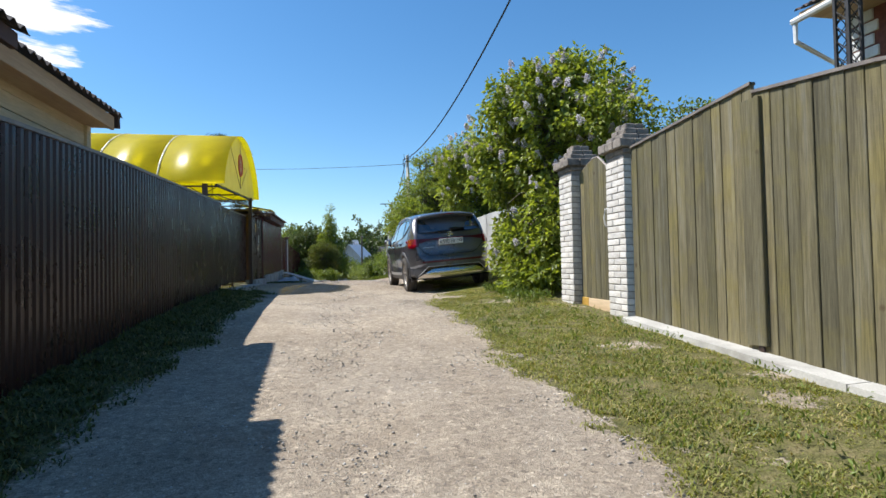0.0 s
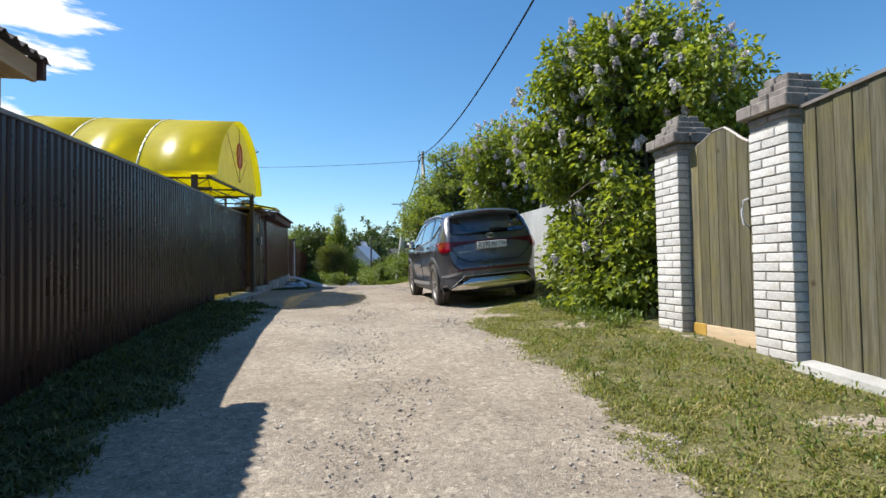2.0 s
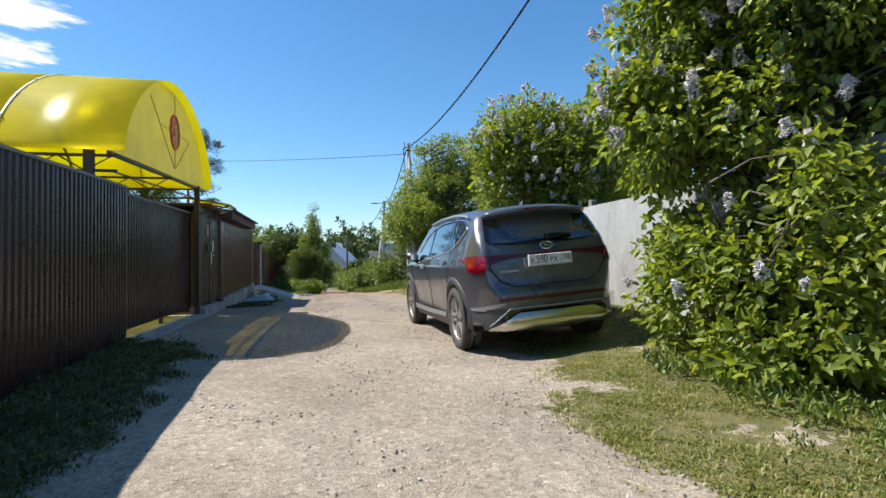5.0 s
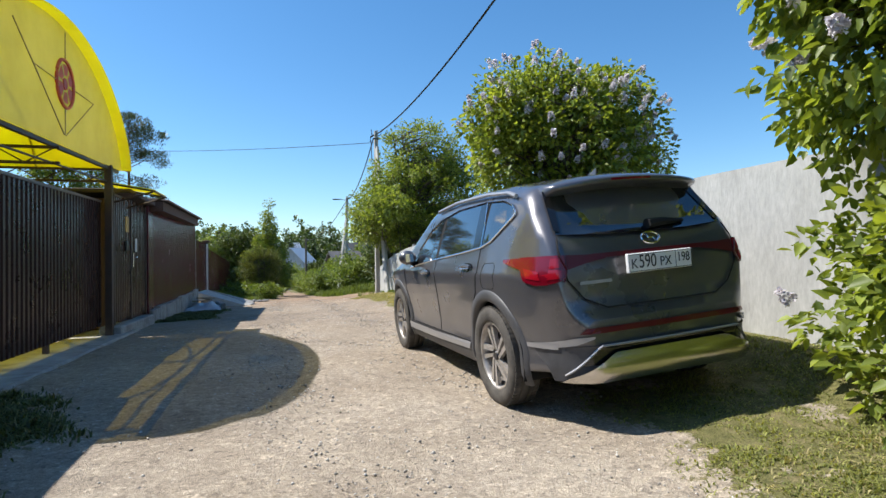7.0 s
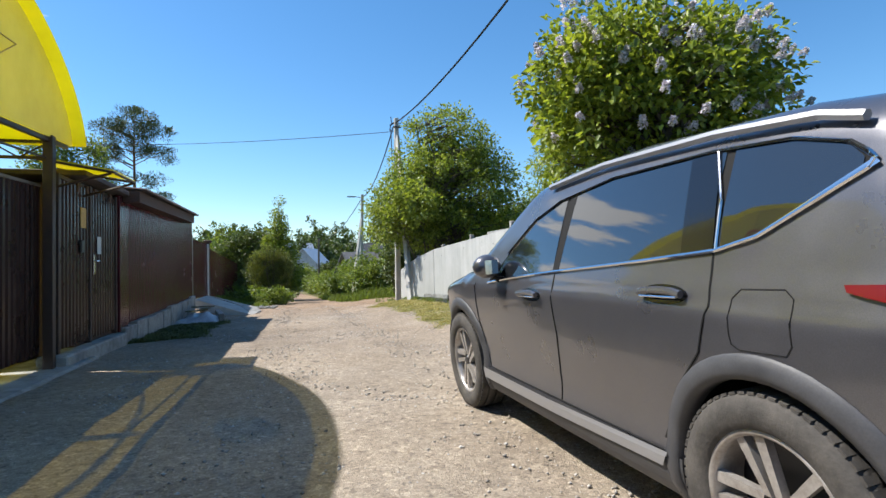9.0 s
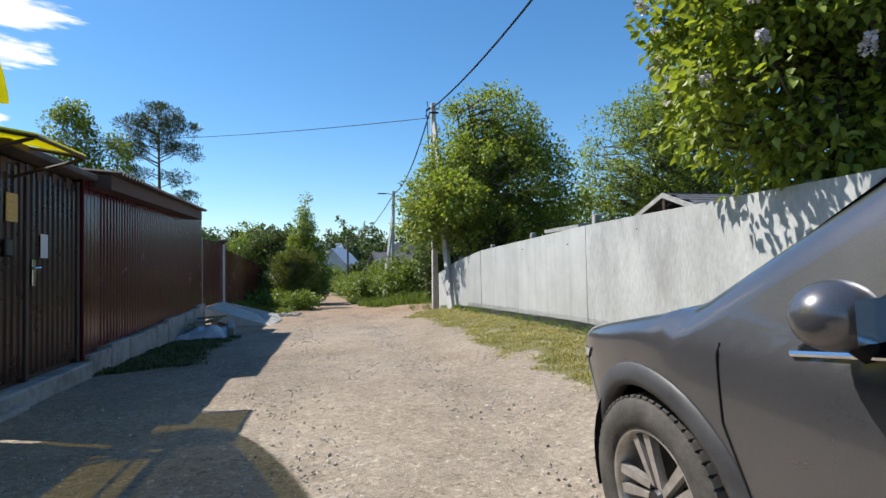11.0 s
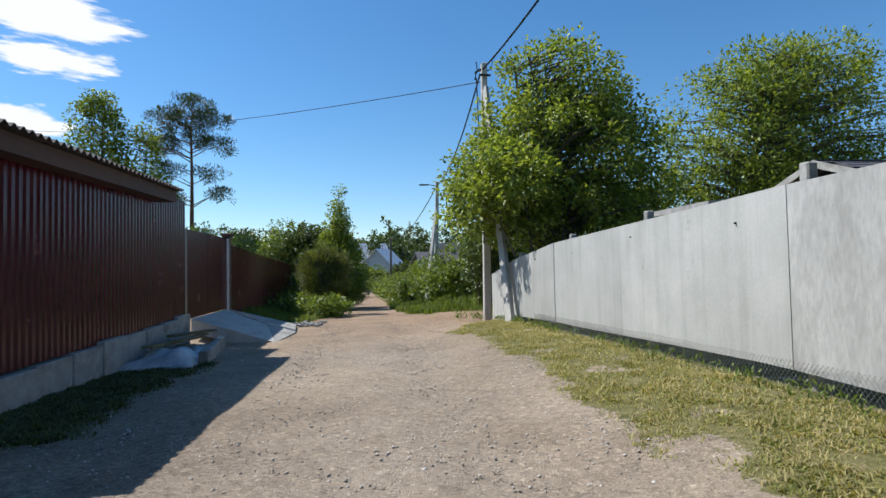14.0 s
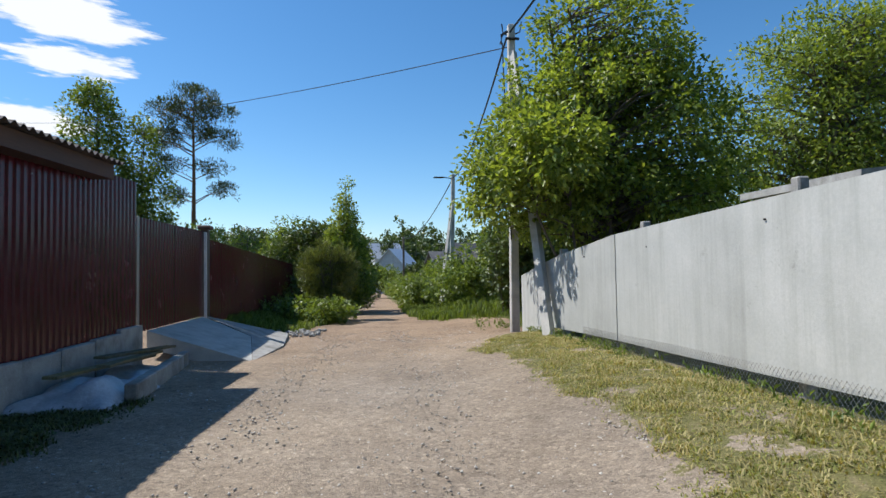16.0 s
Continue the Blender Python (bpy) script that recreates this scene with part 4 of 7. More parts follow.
for a in (0, 1.2, 2.4):
    tube(fit, [(4.05 + 0.09 * math.cos(a), 30.3 + 0.09 * math.sin(a), 7.0), (4.05 + 0.2 * math.cos(a), 30.3 + 0.2 * math.sin(a), 7.05), (4.05 + 0.24 * math.cos(a), 30.3 + 0.2 * math.sin(a), 7.28)], 0.016, 6)
tube(fit, [(3.93, 30.2, 7.0), (3.80, 30.15, 6.9), (3.78, 30.15, 6.7)], 0.035, 6)
tube(fit, [(3.9, 30.2, 6.85), (4.2, 30.2, 6.85)], 0.03, 6)
part("clamp_bracket", fit, M_BLACK, pole, "black cable clamps")
strut = bmesh.new()
st = Vector((4.03, 30.1, 6.5)) - Vector((3.74, 26.9, 0.3))
tube(strut, [(3.74, 26.9, 0.3), Vector((3.74, 26.9, 0.3)) + st * 0.5, (4.03, 30.1, 6.5)], [0.105, 0.095, 0.085], 4)
part("strut", strut, M_POLE, pole, "leaning concrete strut")
pole_b = conc_pole("utility_pole", "grey concrete utility pole with a street lamp", 4.25, 43.0, -0.6, 6.05, 0.2, 0.16, (0.2, 0))
part("strut", tubed([(3.6, 42.0, -0.4), (4.36, 42.85, 4.6)], [0.11, 0.09], 4), M_POLE, pole_b, "leaning concrete strut")
lampb = bmesh.new()
tube(lampb, [(4.4, 43, 5.85), (4.0, 42.9, 5.9)], 0.02, 6)
box(lampb, 3.55, 4.02, 42.83, 42.97, 5.86, 5.92, 0.02)
part("lamp_head", lampb, M_BLACK, pole_b, "dark street lamp head")
pole_c = thing("far_pole", "dark slim distant utility pole", "utility pole")
part("shaft", tubed([(3.62, 75, -1.8), (3.66, 75, 5.2)], 0.11, 8), M_BARK, pole_c)
def cable(a, b, sag, r, label):
    a, b = Vector(a), Vector(b)
    pts = [a.lerp(b, f) - Vector((0, 0, 4 * sag * f * (1 - f))) for f in np.linspace(0, 1, 33)]
    tagged(link("overhead_cable", tubed(pts, r, 5), M_BLACK), label, "cable")
cable((4.0, 30.2, 7.0), (4.33, -5.8, 12.6), 2.43, 0.024, "black twisted overhead power cable")
cable((4.05, 30.3, 6.72), (-24, 58, 12.1), 0.7, 0.012, "thin black overhead cable across the lane")
cable((3.95, 30.4, 6.9), (4.45, 43, 5.9), 0.55, 0.024, "black twisted overhead power cable")
cable((4.4, 43, 5.8), (3.66, 75, 5.1), 0.9, 0.024, "black twisted overhead power cable")
cable((3.82, 30.2, 6.75), (3.93, 30.2, 2.4), -0.05, 0.016, "black cable hanging down the pole")

# ---- ramp, film, planks and blocks before the far gate ----
def slab(pts, th):
    bm = bmesh.new()
    top = [bm.verts.new(p) for p in pts]
    low = [bm.verts.new((x, y, z - th)) for x, y, z in pts]
    bm.faces.new(top)
    bm.faces.new(low[::-1])
    for k in range(len(pts)):
        bm.faces.new((low[k], low[(k + 1) % len(pts)], top[(k + 1) % len(pts)], top[k]))
    bmesh.ops.recalc_face_normals(bm, faces=bm.faces)
    return bm
tagged(link("concrete_ramp", slab([(-2.42, 27.2, 0.93), (-0.86, 27.05, 0.44), (-1.35, 29.2, 0.58), (-2.42, 29.9, 0.92)], 0.25), M_CONCLT), "pale concrete ramp slab before the yard gate", "ramp", kind="structure")
tagged(link("concrete_ramp", slab([(-1.34, 29.2, 0.584), (-0.855, 27.06, 0.444), (-0.72, 29.0, 0.42), (-0.95, 31.0, 0.42), (-2.40, 30.0, 0.925)], 0.25), M_CONC), "grey concrete ramp slab before the yard gate", "ramp", kind="structure")
rnd = random.Random(9)
def crumpled(name, label, cx, cy, lx, ly, h, seed):
    n = 16
    bm = bmesh.new()
    vs = [[None] * (n + 1) for _ in range(n + 1)]
    for i in range(n + 1):
        for j in range(n + 1):
            u, v = i / n * 2 - 1, j / n * 2 - 1
            x, y = cx + u * lx + 0.06 * noise.noise((u * 3, v * 3, seed)), cy + v * ly + 0.06 * noise.noise((u * 3, v * 3, seed + 7))
            e = max(0.0, 1 - max(abs(u), abs(v)) ** 3)
            z = float(ground_z(x, y)) + 0.006 + e * (h * (0.55 + 0.7 * noise.noise((u * 1.5, v * 1.5, seed + 3))) + 0.05 * abs(noise.noise((u * 5, v * 5, seed))))
            vs[i][j] = bm.verts.new((x, y, z))
    for i in range(n):
        for j in range(n):
            bm.faces.new((vs[i][j], vs[i + 1][j], vs[i + 1][j + 1], vs[i][j + 1]))
    tagged(link(name, bm, M_TARP, smooth=True), label, "plastic film")
crumpled("plastic_film", "crumpled grey plastic film on the ground", -1.88, 24.4, 0.46, 0.62, 0.30, 2)
crumpled("plastic_film", "crumpled grey plastic film over timber", -2.0, 25.7, 0.3, 0.8, 0.2, 5)
for k in range(7):
    y = 24.35 + 0.40 * k
    z = float(ground_z(-1.45, y))
    tagged(link("kerb_block", boxed(-0.06, 0.06, -0.18, 0.17, -0.03, 0.17, 0.012, pose(-1.40 - 0.06 * k, y, z + 0.02, 0, 0, rnd.uniform(2, 9))), M_CONC), "short pale concrete kerb block beside the ramp", "block", "kerb blocks")
for k, (x, y, a, l) in enumerate(((-2.05, 25.2, 14, 1.1), (-1.9, 25.5, 20, 0.9), (-2.0, 25.9, 8, 0.8))):
    z = float(ground_z(x, y)) + 0.25 + 0.035 * k
    tagged(link("loose_board", boxed(-0.07, 0.07, -l, l, -0.015, 0.015, 0.003, pose(x, y, z, -3, 2, a - 16)), M_PLANK), "grey weathered loose board lying on film", "board", "loose boards")
rb = bmesh.new()
for k in range(160):
    x, y = rnd.uniform(-1.6, -0.3), rnd.uniform(30.9, 32.6)
    s = rnd.uniform(0.02, 0.08)
    bmesh.ops.create_icosphere(rb, subdivisions=1, radius=s, matrix=pose(x, y, float(ground_z(x, y)) + s * 0.4, rnd.uniform(0, 90), 0, rnd.uniform(0, 90)) @ Matrix.Diagonal((1, 0.7, 0.6, 1)))
tagged(link("rubble", rb, M_CONC), "heap of small grey rubble", "rubble", kind="stuff")

# ---- brick house with lattice mast, behind the plank gate ----
hs = thing("brick_house", "red brick house with pale quoins and a corrugated eave", "house")
part("wall", boxed(11.0, 18.0, 6.0, 9.9, 0.0, 6.6), M_REDBRICK, hs)
part("wall_side", boxed(10.98, 11.0, 5.98, 9.9, 0.0, 6.6), M_REDBRICK, hs)
for k in range(9):
    part("quoin", boxed(10.94, 11.2, 9.26 + 0.1 * (k % 2), 9.94, 4.2 + 0.26 * k, 4.42 + 0.26 * k, 0.01), M_PLASTER, hs, "pale quoin block")
part("eave_soffit", boxed(9.75, 11.0, 5.5, 9.95, 6.25, 6.32), M_FASCIA, hs, "pale boarded soffit")
part("corrugated_roof", wavy_roof(5.4, 10.0, 6.38, 6.38, 9.68, 13.0, 1.3, 0.18, 0.03), M_SLATE, hs)
gt = bmesh.new()
tube(gt, [(9.68, 5.4, 6.2), (9.68, 10.05, 6.15)], 0.07, 8)
tube(gt, [(9.70, 10.0, 6.12), (9.70, 10.0, 5.72), (10.9, 10.05, 5.25), (10.9, 10.05, 3.0)], 0.05, 8)
part("gutter", gt, M_WHITEP, hs, "grey metal gutter and downpipe")
part("window_frame", boxed(10.9, 10.97, 7.9, 8.8, 4.4, 6.0, 0.01), M_FASCIA, hs)
part("pane", boxed(10.885, 10.9, 8.0, 8.7, 4.5, 5.9), M_GLASSDK, hs)
mast = thing("lattice_mast", "dark steel lattice mast beside a house", "mast")
MX, MY = 9.0, 8.15
for sx, sy in ((-1, -1), (1, -1), (1, 1), (-1, 1)):
    part("leg", boxed(MX + sx * 0.13 - 0.025, MX + sx * 0.13 + 0.025, MY + sy * 0.13 - 0.025, MY + sy * 0.13 + 0.025, 0.2, 8.5), M_BLACK, mast)
wb = bmesh.new()
for k in range(30):
    z = 0.4 + 0.27 * k
    for p, q in (((-0.13, -0.13), (0.13, -0.13)), ((0.13, -0.13), (0.13, 0.13)), ((-0.13, 0.13), (-0.13, -0.13)), ((0.13, 0.13), (-0.13, 0.13))):
        tube(wb, [(MX + p[0], MY + p[1], z), (MX + q[0], MY + q[1], z + 0.27)], 0.011, 4, False)
        tube(wb, [(MX + q[0], MY + q[1], z), (MX + p[0], MY + p[1], z + 0.27)], 0.011, 4, False)
part("lattice", wb, M_BLACK, mast)

# ---- shingled roof behind the grey wall ----
gz_roof = thing("summer_house", "garden summer house with a dark shingle roof", "summer house")
part("wall", boxed(8.65, 11.4, 23.0, 26.0, 0.5, 2.9), M_FASCIADK, gz_roof)
RY, RZ = 24.5, 3.50
for sgn in (-1, 1):
    for j in range(7):
        for k in range(10):
            x0 = 8.45 + 0.29 * k + 0.145 * (j % 2)
            y0, y1 = RY + sgn * 1.75 * (1 - j / 7), RY + sgn * 1.75 * (1 - (j + 1.25) / 7)
            z0, z1 = RZ - 0.62 * (1 - j / 7), RZ - 0.62 * (1 - (j + 1.25) / 7)
            part("shingle", slab([(x0, y0, z0 + 0.02), (x0 + 0.28, y0, z0 + 0.02), (x0 + 0.28, y1, min(z1, RZ) + 0.006), (x0, y1, min(z1, RZ) + 0.006)], 0.012), M_ROOFDK, gz_roof)
    part("barge_board", slab([(8.41, RY, RZ + 0.0), (8.45, RY, RZ + 0.0), (8.45, RY + sgn * 1.8, RZ - 0.64), (8.41, RY + sgn * 1.8, RZ - 0.64)], 0.12), M_CONC, gz_roof, "grey barge board")
part("king_post", boxed(8.45, 8.51, RY - 0.05, RY + 0.05, 2.6, RZ - 0.05), M_FASCIADK, gz_roof)
part("lean_to", slab([(5.4, 22.9, 2.62), (6.4, 22.9, 2.72), (6.4, 24.6, 2.72), (5.4, 24.6, 2.62)], 0.08), M_CONC, gz_roof)

# ---- houses in the distance ----
def far_house(label, x, y, z, w, d, h, roof, wall_mat, roof_mat, turn):
    m = pose(x, y, z, 0, 0, turn)
    f = thing("distant_house", label, "house", at=m)
    part("wall", boxed(-w / 2, w / 2, -d / 2, d / 2, -1.5, h), wall_mat, f)
    for s in (-1, 1):
        part("roof", slab([(-w / 2 - 0.4, 0, h + roof), (w / 2 + 0.4, 0, h + roof), (w / 2 + 0.4, s * (d / 2 + 0.5), h - 0.3), (-w / 2 - 0.4, s * (d / 2 + 0.5), h - 0.3)], 0.12), roof_mat, f)
    for s in (-1, 1):
        gb = bmesh.new()
        gb.faces.new([gb.verts.new(p) for p in ((s * w / 2, -d / 2, h), (s * w / 2, d / 2, h), (s * w / 2, 0, h + roof))])
        part("gable", gb, wall_mat, f)
    for k in range(3):
        xx = -w / 2 + w * (k + 0.5) / 3
        wd = part("window", boxed(xx - 0.45, xx + 0.45, -d / 2 - 0.06, -d / 2 + 0.02, h * 0.35, h * 0.35 + 1.2, 0.01), M_WHITEP, f)
        part("pane", boxed(xx - 0.36, xx + 0.36, -d / 2 - 0.08, -d / 2 - 0.062, h * 0.35 + 0.1, h * 0.35 + 1.1), M_GLASSDK, wd)
    return f
M_ROOFPALE = surface("pale_metal_roof", (0.42, 0.46, 0.52), (0.55, 0.58, 0.63), 2, 0.4, 0.3)
M_WALLGREY = surface("bluish_plaster", (0.32, 0.36, 0.42), (0.45, 0.48, 0.53), 2, 0.85)
far_house("distant pale house with a bluish metal roof", 4.4, 118, -1.7, 5.5, 5.0, 4.6, 2.7, M_WALLGREY, M_ROOFPALE, 62)
far_house("distant white house with a grey roof", 2.2, 130, -1.0, 6, 6, 5.4, 2.8, M_PLASTER, M_ROOFPALE, 20)
far_house("low house with a dark hipped roof among shrubs", 9.8, 62, -1.2, 9, 7, 2.5, 1.9, M_PLASTER, M_ROOFDK, 8)
far_house("distant house with a dark roof", 13.5, 86, -1.4, 8, 7, 3.8, 2.6, M_PLASTER, M_ROOFDK, 25)

# ---- plants ----
def leaf_cloud(centres, normals, size, rs, droop=0.25, aspect=0.62, spread=0.9, full=True):
    """Folded leaves at the given places; returns verts and triangles."""
    n = len(centres)
    d = normals + rs.normal(0, spread, (n, 3))
    d[:, 2] -= droop
    d /= np.linalg.norm(d, axis=1)[:, None] + 1e-9
    up = rs.normal(0, 0.5, (n, 3)) + np.array((0, 0, 1.0))
    side = np.cross(d, up)
    side /= np.linalg.norm(side, axis=1)[:, None] + 1e-9
    nor = np.cross(side, d)
    s = (size * rs.uniform(0.6, 1.25, n))[:, None]
    w = s * aspect * 0.5
    tip = centres + d * s
    if not full:
        v = np.stack([centres, centres + d * s * 0.45 + side * w + nor * w * 0.3, tip, centres + d * s * 0.45 - side * w + nor * w * 0.3], 1)
        t = np.array([[0, 1, 2], [0, 2, 3]])
    else:
        v = np.stack([centres, centres + d * s * 0.3 + side * w * 0.95 + nor * w * 0.35, centres + d * s * 0.65 + side * w * 0.7 + nor * w * 0.25, tip - nor * s * 0.12,
                      centres + d * s * 0.65 - side * w * 0.7 + nor * w * 0.25, centres + d * s * 0.3 - side * w * 0.95 + nor * w * 0.35], 1)
        t = np.array([[0, 1, 2], [0, 2, 3], [0, 3, 4], [0, 4, 5]])
    k = v.shape[1]
    f = (np.arange(n)[:, None, None] * k + t[None]).reshape(-1, 3)
    return v.reshape(-1, 3), f


def in_lobes(lobes, count, rs, shell=0.75):
    """Clump centres on and in a set of ellipsoid lobes (x, y, z, rx, ry, rz)."""
    vol = np.array([l[3] * l[4] * l[5] for l in lobes]) ** 0.75
    pick = rs.choice(len(lobes), count, p=vol / vol.sum())
    L = np.array(lobes)[pick]
    u = rs.normal(0, 1, (count, 3))
    u /= np.linalg.norm(u, axis=1)[:, None]
    r = np.where(rs.uniform(0, 1, count) < shell, rs.uniform(0.78, 1.06, count), rs.uniform(0.25, 0.8, count))
    return L[:, :3] + u * L[:, 3:] * r[:, None], u


def plant(name, label, category, base, lobes, clumps, per, clump_r, leaf, mat, seed, trunk=0.12, stems=1, bark=None, full=True, limb_share=0.35, droop=0.25, aspect=0.62, flowers=0, low=None, flower_size=0.16, group="", lean=(0, 0)):
    """A tree or bush: tapered stems, limbs to the clumps, a crown of leaves, and blossoms where it flowers."""
    rs = np.random.RandomState(seed)
    bark = bark or M_BARK
    t = thing(name, label, category, group)
    cc, uu = in_lobes(lobes, clumps, rs)
    if low is not None:
        keep = cc[:, 2] > low
        cc, uu = cc[keep], uu[keep]
    mid = np.mean([l[:3] for l in lobes], axis=0)
    bx, by = base
    bz = float(ground_z(bx, by)) - 0.1
    top = max(l[2] + 0.6 * l[5] for l in lobes)
    bm = bmesh.new()
    heads = []
    for k in range(stems):
        a = 2 * math.pi * k / max(stems, 1) + rs.uniform(0, 1)
        off = 0.0 if stems == 1 else trunk * 1.6
        sp = 0.1 if stems == 1 else 0.45
        p0 = Vector((bx + off * math.cos(a), by + off * math.sin(a), bz))
        p3 = Vector((mid[0] + sp * math.cos(a) + lean[0], mid[1] + sp * math.sin(a) + lean[1], top))
        pts = [p0.lerp(p3, f) + Vector((rs.normal(0, 0.05), rs.normal(0, 0.05), 0)) * (0 if f == 0 else 1) for f in (0, 0.2, 0.4, 0.6, 0.8, 1.0)]
        rr = trunk if stems == 1 else trunk * rs.uniform(0.5, 0.9)
        tube(bm, pts, [rr * q for q in (1.15, 0.95, 0.8, 0.6, 0.4, 0.15)], 8)
        heads.append(pts)
    part("trunk", bm, bark, t, smooth=True)
    lb = bmesh.new()
    for c in cc[: int(len(cc) * limb_share)]:
        c = Vector(c)
        pts = heads[rs.randint(len(heads))]
        axis = pts[-1] - pts[0]
        far = math.hypot(c.x - (pts[0].x + pts[-1].x) / 2, c.y - (pts[0].y + pts[-1].y) / 2)
        f = min(0.96, max(0.12, (c.z - rs.uniform(0.1, 0.45) * far - pts[0].z) / axis.z))
        k5 = min(4, int(f * 5))
        start = pts[k5].lerp(pts[k5 + 1], f * 5 - k5)
        m1 = start.lerp(c, 0.5) + Vector((0, 0, 0.1 * (c - start).length))
        r = min(trunk * 0.35, 0.012 + 0.012 * (c - start).length)
        tube(lb, [start, m1, c], [r, r * 0.6, r * 0.2], 5, False)
    part("limb", lb, bark, t, smooth=True)
    n = len(cc) * per
    cen = np.repeat(cc, per, 0)
    out = np.repeat(uu, per, 0)
    q = rs.normal(0, 1, (n, 3))
    q *= (clump_r * rs.uniform(0.2, 1, n) ** 0.6 / (np.linalg.norm(q, axis=1) + 1e-9))[:, None]
    pos = cen + q * np.array((1, 1, 0.8))
    g = ground_z(pos[:, 0], pos[:, 1])
    ok = pos[:, 2] > g + 0.08
    pos, q, out = pos[ok], q[ok], out[ok]
    v, f = leaf_cloud(pos, out * 0.5 + q / clump_r * 0.7, leaf, rs, droop, aspect, 0.6, full)
    crown = new("crown", mesh_from("crown", v, f, mat))
    crown.parent = t
    if flowers:
        fc, fu = in_lobes(lobes, flowers, rs, 1.0)
        ok = (fu[:, 2] > -0.35) & (fc[:, 2] > float(ground_z(bx, by)) + 0.5)
        fc, fu = fc[ok] + fu[ok] * clump_r * 0.4, fu[ok]
        m = 110
        ax = fu * 0.7 + np.array((0, 0, 0.7))
        ax /= np.linalg.norm(ax, axis=1)[:, None]
        h = rs.uniform(0, 1, (len(fc), m, 1))
        rad = (1 - h) * 0.24 + 0.05
        dirs = rs.normal(0, 1, (len(fc), m, 3))
        dirs -= (dirs * ax[:, None]).sum(-1, keepdims=True) * ax[:, None]
        dirs /= np.linalg.norm(dirs, axis=-1, keepdims=True) + 1e-9
        sz = rs.uniform(0.7, 1.2, (len(fc), 1, 1)) * flower_size
        p = (fc[:, None] + sz * (ax[:, None] * h + dirs * rad)).reshape(-1, 3)
        v, f = leaf_cloud(p, dirs.reshape(-1, 3), 0.033, rs, 0.0, 1.0, 0.5, False)
        fl = new("blossoms", mesh_from("blossoms", v, f, L_FLOWER))
        fl.parent = t
        fl["label"] = "pale mauve lilac blossoms"
    return t


# lilacs along the right
plant("lilac_bush", "green lilac bush in flower beside a brick pillar", "bush", (3.35, 9.0),
      [(3.58, 8.45, 1.15, 0.48, 0.55, 0.65), (3.43, 9.0, 1.35, 0.58, 0.6, 0.8), (3.33, 9.7, 1.25, 0.5, 0.6, 0.75), (3.53, 8.7, 1.95, 0.45, 0.5, 0.5), (3.38, 9.5, 1.7, 0.5, 0.55, 0.5), (3.43, 10.2, 1.3, 0.5, 0.45, 0.7), (3.33, 8.9, 0.9, 0.5, 0.7, 0.35)],
      430, 24, 0.19, 0.098, L_LILAC, 11, 0.035, 7, flowers=60, limb_share=0.5, flower_size=0.13)
plant("lilac_tree", "large lilac in flower behind the garden wall", "tree", (4.5, 9.3),
      [(4.15, 9.4, 3.75, 1.1, 1.0, 1.0), (3.7, 9.7, 4.1, 0.85, 0.8, 0.7), (4.4, 9.1, 4.05, 0.75, 0.8, 0.75), (3.2, 10.0, 3.5, 0.64, 0.55, 0.7), (3.05, 9.9, 3.0, 0.5, 0.5, 0.5), (4.5, 8.3, 3.4, 0.65, 0.6, 0.7), (3.2, 9.8, 2.8, 0.7, 0.5, 0.55), (4.6, 8.6, 2.9, 0.7, 0.7, 0.6), (3.9, 9.4, 2.7, 0.9, 0.7, 0.5), (3.6, 10.2, 3.7, 0.75, 0.5, 0.75), (4.4, 10.1, 3.4, 0.9, 0.6, 0.9), (3.3, 10.3, 2.7, 0.5, 0.4, 0.5), (4.1, 9.5, 4.45, 0.55, 0.6, 0.42)],
      900, 32, 0.2, 0.095, L_LILAC, 12, 0.06, 7, flowers=300, flower_size=0.13, droop=0.55)
plant("lilac_tree", "round lilac in full flower behind the garden wall", "tree", (4.95, 16.7),
      [(4.85, 16.6, 3.6, 1.6, 1.3, 1.3), (4.4, 16.5, 4.4, 1.05, 1.0, 0.8), (5.6, 16.6, 4.25, 1.1, 1.0, 0.85), (3.75, 16.6, 3.9, 0.72, 0.7, 0.7), (6.2, 16.7, 3.5, 0.75, 0.85, 0.8), (4.25, 17.2, 3.5, 0.6, 0.5, 0.6), (5.15, 16.5, 2.8, 0.95, 0.9, 0.5)],
      760, 32, 0.25, 0.10, L_LILAC, 13, 0.08, 6, flowers=380, flower_size=0.13)
plant("garden_shrub", "leafy green shrub behind the plank gate", "bush", (8.4, 11.6), [(8.3, 11.4, 3.9, 1.3, 1.0, 0.9), (9.2, 11.6, 4.2, 0.9, 0.9, 0.7), (7.6, 11.4, 3.2, 1.0, 1.0, 1.0), (8.4, 11.6, 2.4, 1.4, 1.2, 1.0)],
      300, 28, 0.28, 0.11, L_WILLOW, 14, 0.07, 4)
# the big tree by the pole, and the trees past the wall
plant("roadside_tree", "dense broad-leaved tree beside the utility pole", "tree", (5.8, 28.8),
      [(5.5, 28.8, 4.3, 2.2, 2.0, 1.9), (5.5, 28.8, 5.9, 1.5, 1.5, 1.3), (4.2, 28.6, 3.8, 1.3, 1.3, 1.3), (6.9, 28.8, 4.0, 1.5, 1.5, 1.5), (5.6, 28.6, 2.9, 2.0, 1.5, 0.9), (4.5, 28.7, 5.0, 1.1, 1.1, 1.1), (6.6, 28.8, 5.3, 1.1, 1.1, 1.0), (3.2, 28.5, 3.6, 0.55, 0.8, 0.8), (2.95, 28.9, 3.1, 0.4, 0.5, 0.5), (3.3, 28.1, 2.9, 0.5, 0.5, 0.6)],
      1250, 30, 0.30, 0.105, L_SUNNY, 15, 0.16, 3, low=1.75)
